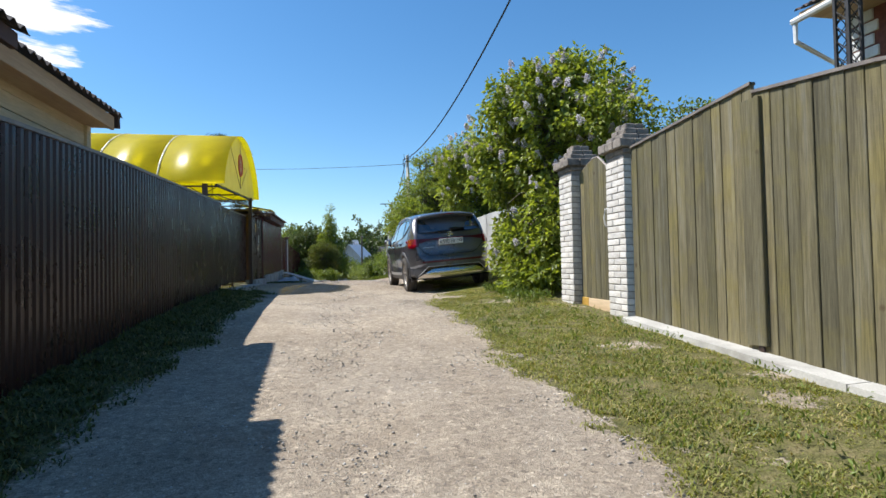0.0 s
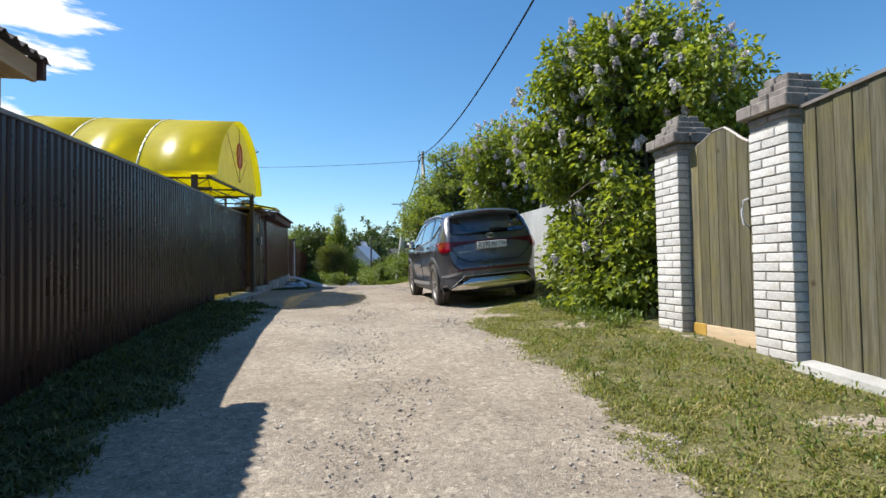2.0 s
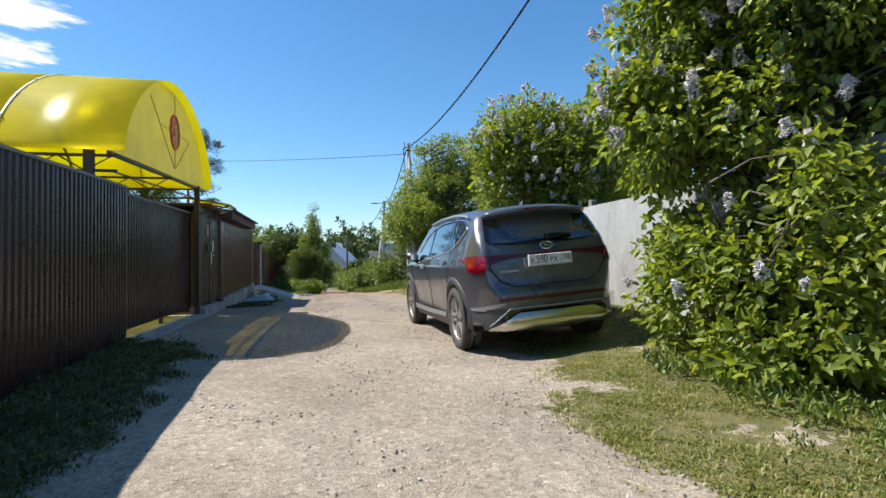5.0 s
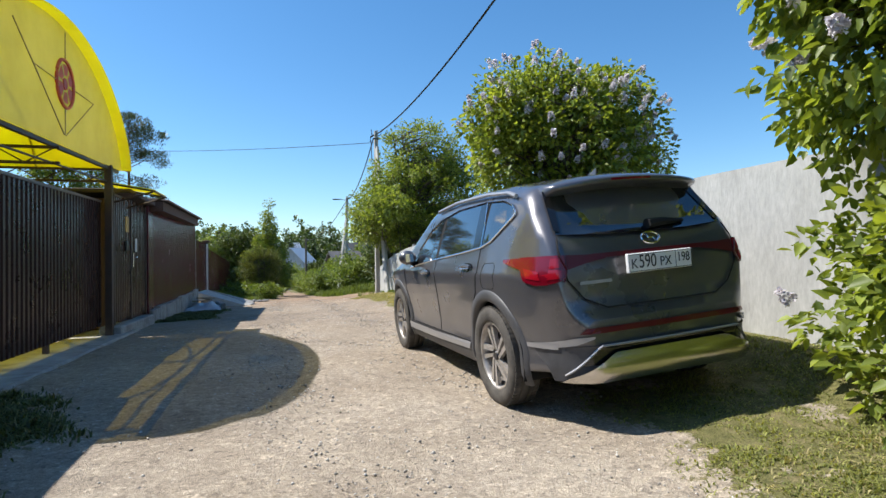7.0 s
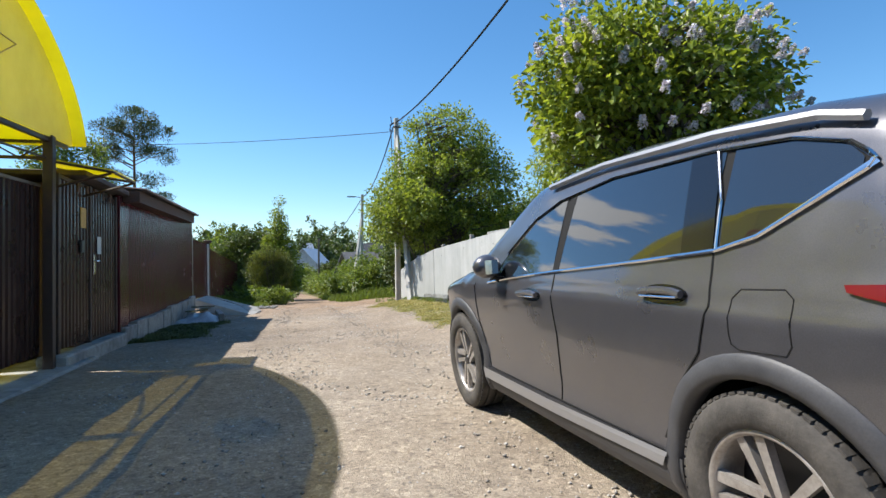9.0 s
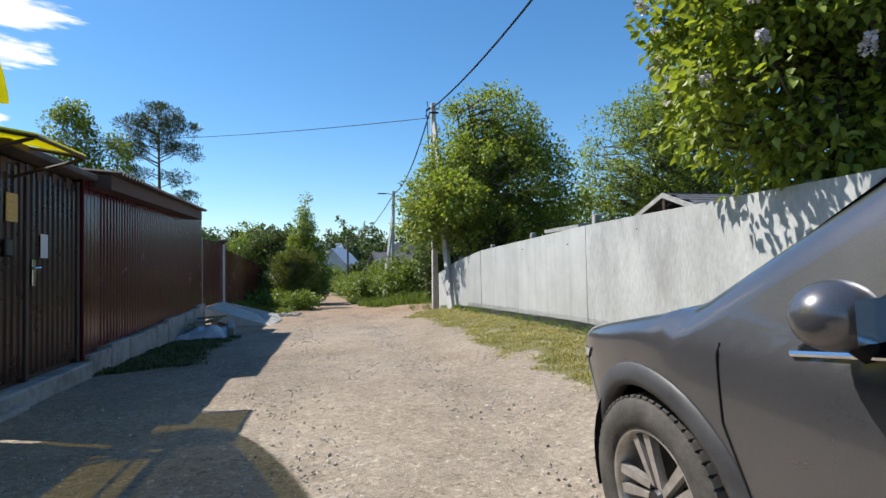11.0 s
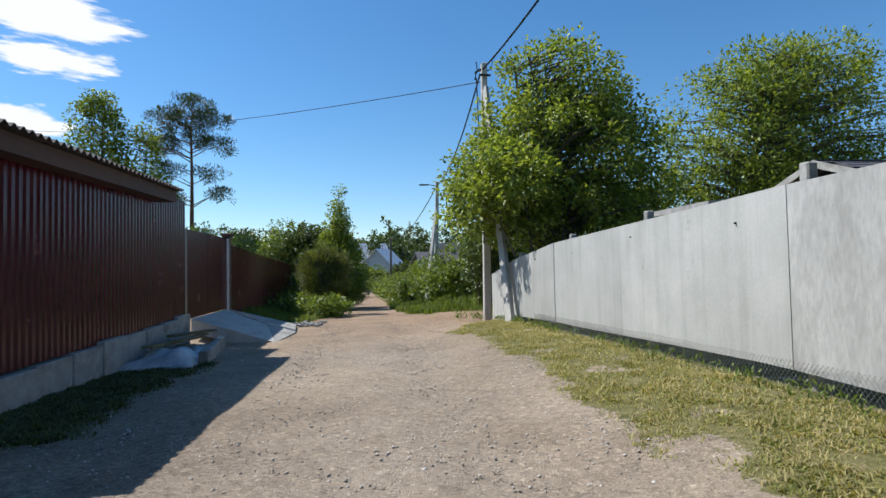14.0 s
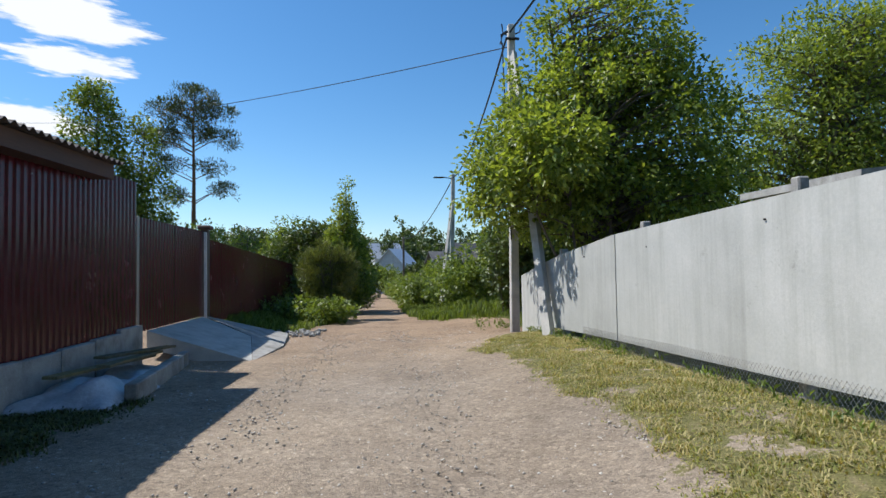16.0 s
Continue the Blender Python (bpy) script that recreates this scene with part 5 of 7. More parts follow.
plant("garden_tree", "slim leafy tree leaning over the garden wall", "tree", (4.5, 27.7),
      [(3.7, 27.3, 3.6, 0.7, 0.9, 0.8), (3.1, 27.6, 3.3, 0.5, 0.7, 0.6), (3.9, 26.5, 3.6, 0.6, 0.7, 0.65), (3.35, 26.8, 3.8, 0.45, 0.6, 0.45), (4.3, 27.6, 3.2, 0.6, 0.7, 0.8)],
      170, 30, 0.26, 0.115, L_SUNNY, 18, 0.05, 2, limb_share=0.3, low=2.3)
plant("garden_tree", "tall bright green willow behind the garden wall", "tree", (13.6, 33.5),
      [(13.4, 33.4, 6.0, 2.4, 2.0, 2.6), (15.6, 33.6, 6.6, 2.3, 2.0, 2.8), (17.8, 33.2, 6.4, 2.3, 2.0, 2.6), (12.2, 33.6, 4.2, 1.6, 1.6, 1.8), (14.4, 33.4, 8.0, 1.5, 1.5, 1.4), (16.8, 33.4, 8.4, 1.6, 1.5, 1.4), (15, 33.4, 4.0, 2.5, 1.8, 1.6), (18.6, 33.0, 4.0, 2.2, 1.8, 1.8)],
      1500, 28, 0.45, 0.17, L_SUNNY, 16, 0.14, 6, full=False, aspect=0.42)
plant("garden_tree", "green tree behind the summer house", "tree", (10.2, 34.5), [(10.0, 34.5, 3.6, 1.8, 1.6, 1.5), (9.0, 34.5, 3.0, 1.5, 1.5, 1.2), (11.2, 34.5, 3.2, 1.6, 1.5, 1.5)], 300, 26, 0.4, 0.15, L_ROWAN, 17, 0.1, 3, full=False)

# shrubs and hedges along the lane past the poles
def shrub(label, x, y, w, d, h, seed, mat, clumps=90, per=26, leaf=0.10, flowers=0):
    z = float(ground_z(x, y))
    rs = np.random.RandomState(seed)
    lobes = [(x + rs.uniform(-0.4, 0.4) * w, y + rs.uniform(-0.4, 0.4) * d, z + h * rs.uniform(0.4, 0.65), w * rs.uniform(0.3, 0.5), d * rs.uniform(0.3, 0.5), h * rs.uniform(0.3, 0.42)) for _ in range(5)]
    return plant("hedge_shrub", label, "bush", (x, y), lobes, clumps, per, 0.24, leaf, mat, seed, 0.03, 4, full=False, limb_share=0.3, group="lane shrubs")
for k, (x, y, w, d, h, mt) in enumerate(((4.5, 33.4, 1.6, 1.6, 2.5, L_HEDGE), (5.4, 34.2, 1.9, 1.8, 2.8, L_HEDGE), (6.6, 33.2, 1.9, 1.6, 2.4, L_HEDGE), (4.6, 37.0, 1.8, 2.2, 1.8, L_ROWAN), (5.8, 38.5, 2.2, 2.4, 2.3, L_HEDGE),
        (4.4, 41.0, 2.0, 2.4, 1.5, L_BIRCH), (3.3, 44.5, 1.6, 2.6, 1.5, L_WILLOW), (5.0, 46.0, 2.6, 2.8, 1.9, L_ROWAN), (3.2, 49.0, 1.7, 3.2, 1.6, L_ROWAN), (5.2, 51.0, 2.8, 3.4, 1.7, L_WILLOW), (2.9, 55.0, 1.7, 3.4, 1.6, L_BIRCH),
        (4.8, 58.0, 3.0, 4.0, 1.7, L_ROWAN), (3.0, 64.0, 2.0, 4.5, 1.8, L_WILLOW), (5.6, 68.0, 3.5, 5.0, 2.6, L_BIRCH), (3.2, 76.0, 2.0, 6.0, 2.0, L_ROWAN), (-1.5, 88, 4.0, 4.0, 4.0, L_HEDGE), (1.2, 86, 3.4, 4.0, 4.2, L_ROWAN), (3.6, 84, 3.4, 4.0, 3.6, L_BIRCH), (6.4, 82, 3.6, 4.0, 4.0, L_HEDGE), (7.2, 72, 3.0, 3.0, 3.2, L_HEDGE), (9.6, 54, 3.0, 3.0, 3.0, L_HEDGE), (7.5, 42.5, 2.6, 2.6, 2.0, L_BIRCH), (8.5, 47.0, 3, 3, 2.3, L_ROWAN))):
    shrub("dense green roadside shrub", x, y, w, d, h, 40 + k, mt, int(90 + 55 * w * h / 3), 26, 0.09 + 0.0012 * y)
for k, (x, y, w, d, h, mt) in enumerate(((-0.6, 35.6, 1.3, 1.3, 0.75, L_BIRCH), (-1.7, 36.0, 1.4, 1.4, 0.7, L_WILLOW), (-1.5, 47.0, 1.8, 3.0, 1.6, L_BIRCH), (-1.0, 52.0, 1.6, 3.0, 1.6, L_ROWAN), (-1.0, 58.0, 1.6, 4.0, 1.6, L_WILLOW), (-1.2, 66.0, 1.8, 5.0, 1.8, L_BIRCH), (-1.0, 78.0, 2.0, 6.0, 2.2, L_ROWAN), (-3.4, 44, 2.6, 2.6, 2.6, L_HEDGE), (-4.5, 40, 2.4, 3.0, 2.7, L_HEDGE), (-2.0, 40.2, 1.6, 1.6, 1.9, L_HEDGE))):
    shrub("low green shrub at the lane's edge", x, y, w, d, h, 70 + k, mt, int(50 + 30 * w * h / 3), 26, 0.09 + 0.0012 * y)
plant("young_pine", "bushy young pine at the lane's edge", "tree", (-0.65, 37.2), [(-0.65, 37.4, 1.0, 0.6, 0.6, 0.6), (-1.05, 37.4, 1.6, 0.45, 0.5, 0.75), (-0.25, 37.4, 1.55, 0.45, 0.5, 0.75), (-0.65, 37.4, 1.9, 0.45, 0.5, 0.7), (-1.3, 37.5, 1.95, 0.28, 0.4, 0.5), (0.0, 37.4, 1.9, 0.28, 0.4, 0.5), (-0.8, 37.4, 2.35, 0.25, 0.3, 0.45), (-0.4, 37.4, 2.2, 0.2, 0.3, 0.4)],
      560, 34, 0.19, 0.17, L_JUNIPER, 90, 0.05, 5, full=False, aspect=0.10, droop=-1.1)
cone = [(-0.35 + dx, 42.2, z, r, r, 0.75) for z, r, dx in ((0.9, 1.5, -0.2), (1.6, 1.35, 0.1), (2.3, 1.1, -0.1), (3.0, 0.85, 0.1), (3.7, 0.6, 0.0), (4.3, 0.42, 0.05), (4.9, 0.24, 0.08))]
plant("birch_tree", "slim pointed young birch beside the lane", "tree", (-0.4, 42.2), cone, 700, 26, 0.26, 0.13, L_SUNNY, 91, 0.08, 1, full=False)
plant("lane_tree", "broad green tree by the boundary fence", "tree", (-2.4, 45.0), [(-2.4, 45, 2.2, 1.3, 1.3, 1.3), (-1.5, 45, 1.6, 1.2, 1.2, 1.2), (-3.3, 45, 1.9, 1.2, 1.2, 1.2), (-0.2, 45.5, 1.7, 1.1, 1.0, 1.6), (-1.2, 45.2, 2.6, 1.2, 1.2, 1.4), (-2.2, 45.0, 3.3, 0.9, 0.9, 0.8)], 800, 26, 0.3, 0.14, L_HEDGE, 92, 0.09, 3, full=False)

# birches and a pine beyond the shed
plant("birch_tree", "tall airy birch behind the shed", "tree", (-13.9, 49.5), [(-13.9, 49.5, 9.6, 1.5, 1.2, 1.9), (-13.8, 49.5, 7.4, 1.7, 1.4, 1.9), (-13.9, 49.5, 11.4, 0.9, 0.8, 0.9), (-13.2, 49.5, 5.2, 1.8, 1.5, 2.0)], 420, 24, 0.45, 0.2, L_BIRCH, 93, 0.13, 1, full=False)
plant("birch_tree", "drooping birch behind the shed", "tree", (-12.0, 50.2), [(-12.0, 50.2, 8.4, 1.2, 1.0, 2.0), (-11.6, 50.2, 5.6, 1.5, 1.3, 2.2), (-11.4, 50.2, 3.6, 1.5, 1.3, 1.8)], 330, 24, 0.45, 0.2, L_BIRCH, 94, 0.12, 1, full=False)
plant("pine_tree", "tall open-crowned pine behind the shed", "tree", (-10.4, 54.5),
      [(-10.4, 54.5, 12.6, 1.5, 1.2, 0.9), (-9.0, 54.5, 11.9, 1.1, 1.0, 0.6), (-11.9, 54.5, 12.0, 1.2, 1.0, 0.6), (-8.7, 54.5, 10.2, 1.2, 1.0, 0.55), (-12.3, 54.5, 10.3, 1.2, 1.0, 0.6), (-10.6, 54.5, 10.9, 1.4, 1.2, 0.7), (-9.2, 54.5, 8.4, 1.0, 0.8, 0.5), (-12.0, 54.5, 8.5, 1.2, 0.9, 0.5), (-8.5, 54.5, 7.0, 0.8, 0.7, 0.4), (-11.6, 54.5, 6.7, 1.0, 0.8, 0.4)],
      380, 44, 0.36, 0.24, L_PINE, 95, 0.17, 1, bark=M_PINEBARK, full=False, aspect=0.2, droop=-0.4, limb_share=0.14)
rs_t = np.random.RandomState(77)
for k in range(10):
    x = -16 + 1.35 * k
    y = 52 + rs_t.uniform(-3, 6)
    h = rs_t.uniform(4.2, 6.0) - (0.4 if x > -6 else 0)
    z = float(ground_z(x, y))
    plant("garden_tree", "green garden tree behind the boundary fence", "tree", (x, y), [(x, y, z + h * 0.62, 1.1, 1.1, h * 0.33), (x + 0.6, y, z + h * 0.45, 1.1, 1.1, h * 0.3), (x - 0.5, y, z + h * 0.4, 1.0, 1.0, h * 0.33)], 120, 22, 0.36, 0.2, (L_ROWAN, L_BIRCH, L_PINE, L_WILLOW)[k % 4], 120 + k, 0.08, 1, full=False, group="garden trees")

# woods in the distance
def woods(y, x0, x1, h0, h1, count, seed, mat, leaf):
    rs = np.random.RandomState(seed)
    vs, fs, off = [], [], 0
    bm = bmesh.new()
    for k in range(count):
        x, yy = rs.uniform(x0, x1), y + rs.uniform(-0.12, 0.12) * y
        h = rs.uniform(h0, h1)
        r = h * rs.uniform(0.27, 0.42)
        z = float(ground_z(x, yy))
        tube(bm, [(x, yy, z - 0.5), (x, yy, z + h * 0.8)], [0.22, 0.05], 5, False)
        lob = [(x + rs.uniform(-0.5, 0.5) * r, yy, z + h * q, r * (1.15 - q), r * (1.15 - q), h * 0.2) for q in (0.35, 0.5, 0.65, 0.8)]
        cc, uu = in_lobes(lob, 60, rs)
        p = np.repeat(cc, 20, 0) + rs.normal(0, 0.03 * h, (60 * 20, 3))
        v, f = leaf_cloud(p, np.repeat(uu, 20, 0), leaf, rs, 0.1, 0.7, 0.8, False)
        vs.append(v)
        fs.append(f + off)
        off += len(v)
    w = tagged(new("distant_woods", mesh_from("distant_woods", np.concatenate(vs), np.concatenate(fs), mat)), "distant belt of mixed green woods", "woods", kind="stuff")
    part("trunks", bm, M_BARK, w)
woods(88, 9.0, 30, 4.0, 6.4, 34, 201, L_ROWAN, 0.36)
woods(142, -30, 40, 8.5, 13.0, 85, 202, L_WOODS, 0.62)
woods(195, -50, 60, 13, 19, 85, 203, L_WOODS, 0.9)
woods(75, -26, -3, 5.0, 7.5, 34, 204, L_WOODS, 0.42)
woods(62, 9, 36, 4.0, 7.0, 20, 205, L_BIRCH, 0.32)

# ---- turf ----
def blades(n, x0, x1, y0, y1, h, seed, mat, name, label, cover=0.35, width=0.006, lay=0.5):
    rs = np.random.RandomState(seed)
    x, y = rs.uniform(x0, x1, n), rs.uniform(y0, y1, n)
    g = grass_cover(x, y)
    thick = np.clip(0.5 + 0.4 * wobble(x, y, 4.1) + 0.35 * wobble(x + 9, y, 11.0), 0, 1)
    ok = (g * (0.25 + 0.75 * thick) > rs.uniform(cover * 0.6, 1.0, n) * 0.8)
    inside = ((x > 3.06) & (y < 7.7)) | (x > 3.93) & (y < 29.5) | ((x < -2.55) & (y < 43))
    ok &= ~inside
    x, y, g, thick = x[ok], y[ok], g[ok], thick[ok]
    m = len(x)
    z = ground_z(x, y) + 0.012 * wobble(x, y, 2.3)
    a = rs.uniform(0, 2 * math.pi, m)
    hh = h * rs.uniform(0.5, 1.4, m) * (0.6 + 0.9 * thick)
    ln = rs.uniform(0.2, 1.0, m) * lay
    dx, dy = np.cos(a), np.sin(a)
    w = width * rs.uniform(0.7, 1.4, m)
    b = np.stack([x, y, z - 0.01], 1)
    sd = np.stack([-dy * w, dx * w, 0 * w], 1)
    mid = b + np.stack([dx * hh * ln * 0.35, dy * hh * ln * 0.35, hh * 0.6], 1)
    tip = b + np.stack([dx * hh * ln * 1.1, dy * hh * ln * 1.1, hh * (1 - 0.35 * ln)], 1)
    v = np.stack([b - sd, b + sd, mid + sd * 0.7, mid - sd * 0.7, tip], 1).reshape(-1, 3)
    t = np.array([[0, 1, 2], [0, 2, 3], [3, 2, 4]])
    f = (np.arange(m)[:, None, None] * 5 + t[None]).reshape(-1, 3)
    tagged(new(name, mesh_from(name, v, f, mat)), label, "grass", kind="stuff")
blades(150000, 1.2, 3.3, 0.4, 9.8, 0.024, 301, L_GRASS, "mown_grass", "short mown green grass on the verge", 0.2, 0.0045, 1.7)
blades(60000, 1.6, 3.95, 9.0, 14.5, 0.026, 302, L_GRASS, "mown_grass", "short green grass round the parked car", 0.2, 0.0045, 1.7)
blades(120000, 2.2, 3.95, 14.0, 29.6, 0.028, 303, L_GRASS, "mown_grass", "short mown green grass along the wall", 0.2, 0.0045, 1.7)
blades(70000, 2.2, 3.95, 14.0, 29.6, 0.045, 304, L_STRAW, "dry_grass", "dry cut grass lying along the wall", 0.3, 0.004, 1.6)
blades(22000, 1.2, 3.3, 0.4, 10, 0.035, 305, L_STRAW, "dry_grass", "dry cut grass lying on the verge", 0.3, 0.004, 1.6)
# Left verge blades use L_SHADY, with the fence's shade in their colour.
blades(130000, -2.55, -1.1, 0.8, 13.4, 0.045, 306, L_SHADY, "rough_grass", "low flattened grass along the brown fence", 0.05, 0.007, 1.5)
blades(9000, -2.5, -1.2, 0.8, 13.4, 0.06, 310, L_STRAW, "dry_grass", "dry cut stalks lying along the brown fence", 0.05, 0.003, 1.8)
# Same shade-darkened blades along the plinth.
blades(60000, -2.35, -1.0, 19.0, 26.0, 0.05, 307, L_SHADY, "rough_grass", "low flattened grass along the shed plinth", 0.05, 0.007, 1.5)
blades(45000, -2.5, 0.2, 31.6, 42, 0.14, 308, L_LUSH, "rough_grass", "rough grass by the boundary fence", 0.3, 0.012)
blades(70000, 1.9, 8, 31.0, 48, 0.2, 309, L_LUSH, "rough_grass", "rough grass below the roadside shrubs", 0.3, 0.014)

# tall weeds at fence feet
def weeds(spots, seed, label, size=0.075, mat=L_WILLOW):
    rs = np.random.RandomState(seed)
    P = np.array([(x + rs.normal(0, 0.03), y + rs.normal(0, 0.05), float(ground_z(x, y)) + rs.uniform(0.01, 0.10)) for x, y in spots for _ in range(10)])
    v, f = leaf_cloud(P, np.tile((0, 0, 0.9), (len(P), 1)), size, rs, -0.2, 0.35, 0.6, True)
    tagged(new("weeds", mesh_from("weeds", v, f, mat)), label, "weeds", kind="stuff")
rs_w = np.random.RandomState(5)
weeds([(rs_w.uniform(3.65, 3.92), rs_w.uniform(12.5, 28.5)) for _ in range(150)], 51, "broad-leaved weeds along the wall foot", 0.05)
weeds([(rs_w.uniform(2.6, 3.15), rs_w.uniform(7.6, 9.8)) for _ in range(90)], 52, "broad-leaved weeds under the lilac")
weeds([(rs_w.uniform(1.7, 3.0), rs_w.uniform(0.8, 8.0)) for _ in range(260)], 53, "small broad-leaved weeds in the verge", 0.038)
# Weeds by the brown fence share the grass colour darkened for shade.
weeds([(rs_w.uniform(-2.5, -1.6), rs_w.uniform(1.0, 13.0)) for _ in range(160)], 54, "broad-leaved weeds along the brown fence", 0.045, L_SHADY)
weeds([(rs_w.uniform(3.4, 8.0), rs_w.uniform(31.0, 34.0)) for _ in range(300)], 55, "broad-leaved weeds behind the pole")

# ---- loose stones on the lane ----
def stones(n, x0, x1, y0, y1, s0, s1, seed, label):
    rs = np.random.RandomState(seed)
    x, y = rs.uniform(x0, x1, n), rs.uniform(y0, y1, n)
    ok = (grass_cover(x, y) < 0.5) & (rs.uniform(0, 1, n) < 0.55 + 0.45 * wobble(x, y, 1.9))
    x, y = x[ok], y[ok]
    m = len(x)
    s = s0 + (s1 - s0) * rs.uniform(0, 1, m) ** 3
    o = np.array([[1, 0, 0], [0, 1, 0], [-1, 0, 0], [0, -1, 0], [0.2, 0.1, 0.75], [0, 0, -0.6]])
    v = o[None] * s[:, None, None] * rs.uniform(0.6, 1.2, (m, 6, 3))
    a = rs.uniform(0, 6.28, m)[:, None]
    vx, vy = v[..., 0] * np.cos(a) - v[..., 1] * np.sin(a), v[..., 0] * np.sin(a) + v[..., 1] * np.cos(a)
    z = ground_z(x, y) - 0.008
    v = np.stack([vx + x[:, None], vy + y[:, None], v[..., 2] + z[:, None] + 0.25 * s[:, None]], -1).reshape(-1, 3)
    t = np.array([[0, 1, 4], [1, 2, 4], [2, 3, 4], [3, 0, 4], [1, 0, 5], [2, 1, 5], [3, 2, 5], [0, 3, 5]])
    f = (np.arange(m)[:, None, None] * 6 + t[None]).reshape(-1, 3)
    tagged(new("gravel", mesh_from("gravel", v, f, M_STONE)), label, "gravel", kind="stuff")
def stone_material():
    m, n, l, b = graph("loose_stone", 0.9, 0, 0.3)
    geo = n.new("ShaderNodeNewGeometry")
    col = ramp(n, l, geo.outputs["Random Per Island"], [(0, (0.24, 0.215, 0.19)), (0.4, (0.38, 0.345, 0.30)), (0.8, (0.5, 0.46, 0.41)), (1, (0.66, 0.63, 0.58))])
    l.new(mix(n, l, 0.5, col, ramp(n, l, noise_tex(n, l, coords(n, l), 60), [(0.3, (0.7,) * 3), (0.7, (1.2,) * 3)]), "MULTIPLY"), b.inputs["Base Color"])
    return m
M_STONE = stone_material()
stones(38000, -1.6, 3.0, 0.5, 12, 0.003, 0.015, 401, "small loose stones on the lane")
stones(52000, -1.9, 3.2, 12, 32, 0.003, 0.018, 402, "small loose stones on the lane")

# ---- the parked car ----
M_PAINT = surface("dusty_dark_grey_metallic_paint", (0.115, 0.113, 0.122), (0.135, 0.132, 0.142), 2.5, 0.31, 0.6, 300, 0.01, 0.001, spec=0.5)
M_PAINT.node_tree.nodes["Principled BSDF"].inputs["Coat Weight"].default_value = 0.9
M_PAINT.node_tree.nodes["Principled BSDF"].inputs["Coat Roughness"].default_value = 0.06
M_CLAD = surface("dark_plastic_cladding", (0.045, 0.045, 0.048), (0.07, 0.07, 0.074), 8, 0.55, 0, 150, 0.15, 0.001)
M_TINT = plain("tinted_car_glass", (0.012, 0.014, 0.016), 0.04, 0.0, 0.9, 1.0)
M_GLOSSBK = plain("gloss_black_plastic", (0.008, 0.008, 0.009), 0.12, 0.0, 0.5, 0.4)
M_LAMPHI = plain("bright_red_lamp_lens", (0.26, 0.004, 0.012), 0.15, 0.0, 0.5, 0.6)
M_SKID = plain("dusty_chrome_skid", (0.60, 0.58, 0.55), 0.22, 1.0)
M_GAP = plain("panel_gap", (0.004, 0.004, 0.004), 0.9)
M_LAMP = plain("red_lamp_lens", (0.15, 0.002, 0.010), 0.2, 0.0, 0.5, 0.5)
M_LAMPDK = plain("dark_red_lamp_lens", (0.085, 0.002, 0.008), 0.35, 0.0, 0.35, 0.2)
M_SATIN = plain("satin_silver_trim", (0.36, 0.36, 0.37), 0.4, 0.5)
M_MIRCHROME = plain("bright_chrome_trim", (0.72, 0.72, 0.72), 0.12, 1.0)
M_TYRE = surface("dusty_tyre_rubber", (0.035, 0.032, 0.028), (0.10, 0.09, 0.078), 9, 0.85, 0, 60, 0.5, 0.004)
M_RIM = surface("dusty_machined_alloy", (0.30, 0.27, 0.24), (0.50, 0.47, 0.44), 12, 0.4, 0.5)
M_RIMDK = plain("dark_alloy", (0.03, 0.03, 0.032), 0.4, 0.3)
M_PLATE = plain("white_plate", (0.75, 0.75, 0.74), 0.45)
M_PLATEINK = plain("black_plate_ink", (0.01, 0.01, 0.01), 0.6)
M_HEAD = plain("headlamp_lens", (0.45, 0.47, 0.5), 0.1, 0.0, 0.6, 1.0)

TOP_Y = (-2.237, -2.232, -2.19, -2.165, -2.15, -2.12, -2.06, -1.82, -1.75, -1.4, -0.6, 0.0, 0.35, 1.16, 1.30, 1.90, 2.05, 2.12, 2.15)
TOP_Z = (0.50, 0.66, 0.73, 0.80, 0.93, 1.08, 1.19, 1.50, 1.55, 1.60, 1.63, 1.615, 1.565, 1.07, 1.03, 0.91, 0.83, 0.72, 0.55)
_u = np.linspace(0, 1, 25)
PLAN_Y = np.r_[-2.237 + 0.70 * _u ** 1.6, -1.3, 0, 1.30, 1.55, 1.75, 1.90, 2.0, 2.08, 2.13, 2.15]
PLAN_X = np.r_[0.60 + 0.335 * (1 - (1 - _u ** 1.6) ** 2.8) ** 0.62, 0.943, 0.945, 0.94, 0.928, 0.905, 0.86, 0.80, 0.71, 0.60, 0.50]
SIDE_Z = (0.2, 0.3, 0.38, 0.43, 0.50, 0.60, 0.72, 0.84, 0.92, 0.955, 0.972, 1.0, 1.04, 1.08, 1.19, 1.30, 1.42, 1.52, 1.62, 1.7)
SIDE_G = (0.90, 0.952, 0.962, 0.952, 0.950, 0.962, 0.980, 0.993, 0.999, 1.0, 0.990, 0.978, 0.965, 0.947, 0.905, 0.862, 0.81, 0.765, 0.715, 0.68)
def flank(y, z):
    """Half the car's width at a place along it and a height."""
    return float(np.interp(y, PLAN_Y, PLAN_X) * np.interp(z, SIDE_Z, SIDE_G))
def tail(x, z):
    """Where the car's back lies at a place across it and a height."""
    a = np.interp(z, TOP_Z[:9], TOP_Y[:9])
    b = np.interp(abs(x) / np.interp(z, SIDE_Z, SIDE_G), PLAN_X[:25], PLAN_Y[:25])
    return float(max(a, b) - 0.03 * max(0, 1 - (x / 0.8) ** 2) * (0.5 < z < 1.2))
CAR = pose(2.385, 13.06, 0.665, 0.8, -4.3, 1.2) @ Matrix.Translation((-0.065, 0.0, 0.0)) @ Matrix.Diagonal((0.93, 1.0, 1.0, 1.0))
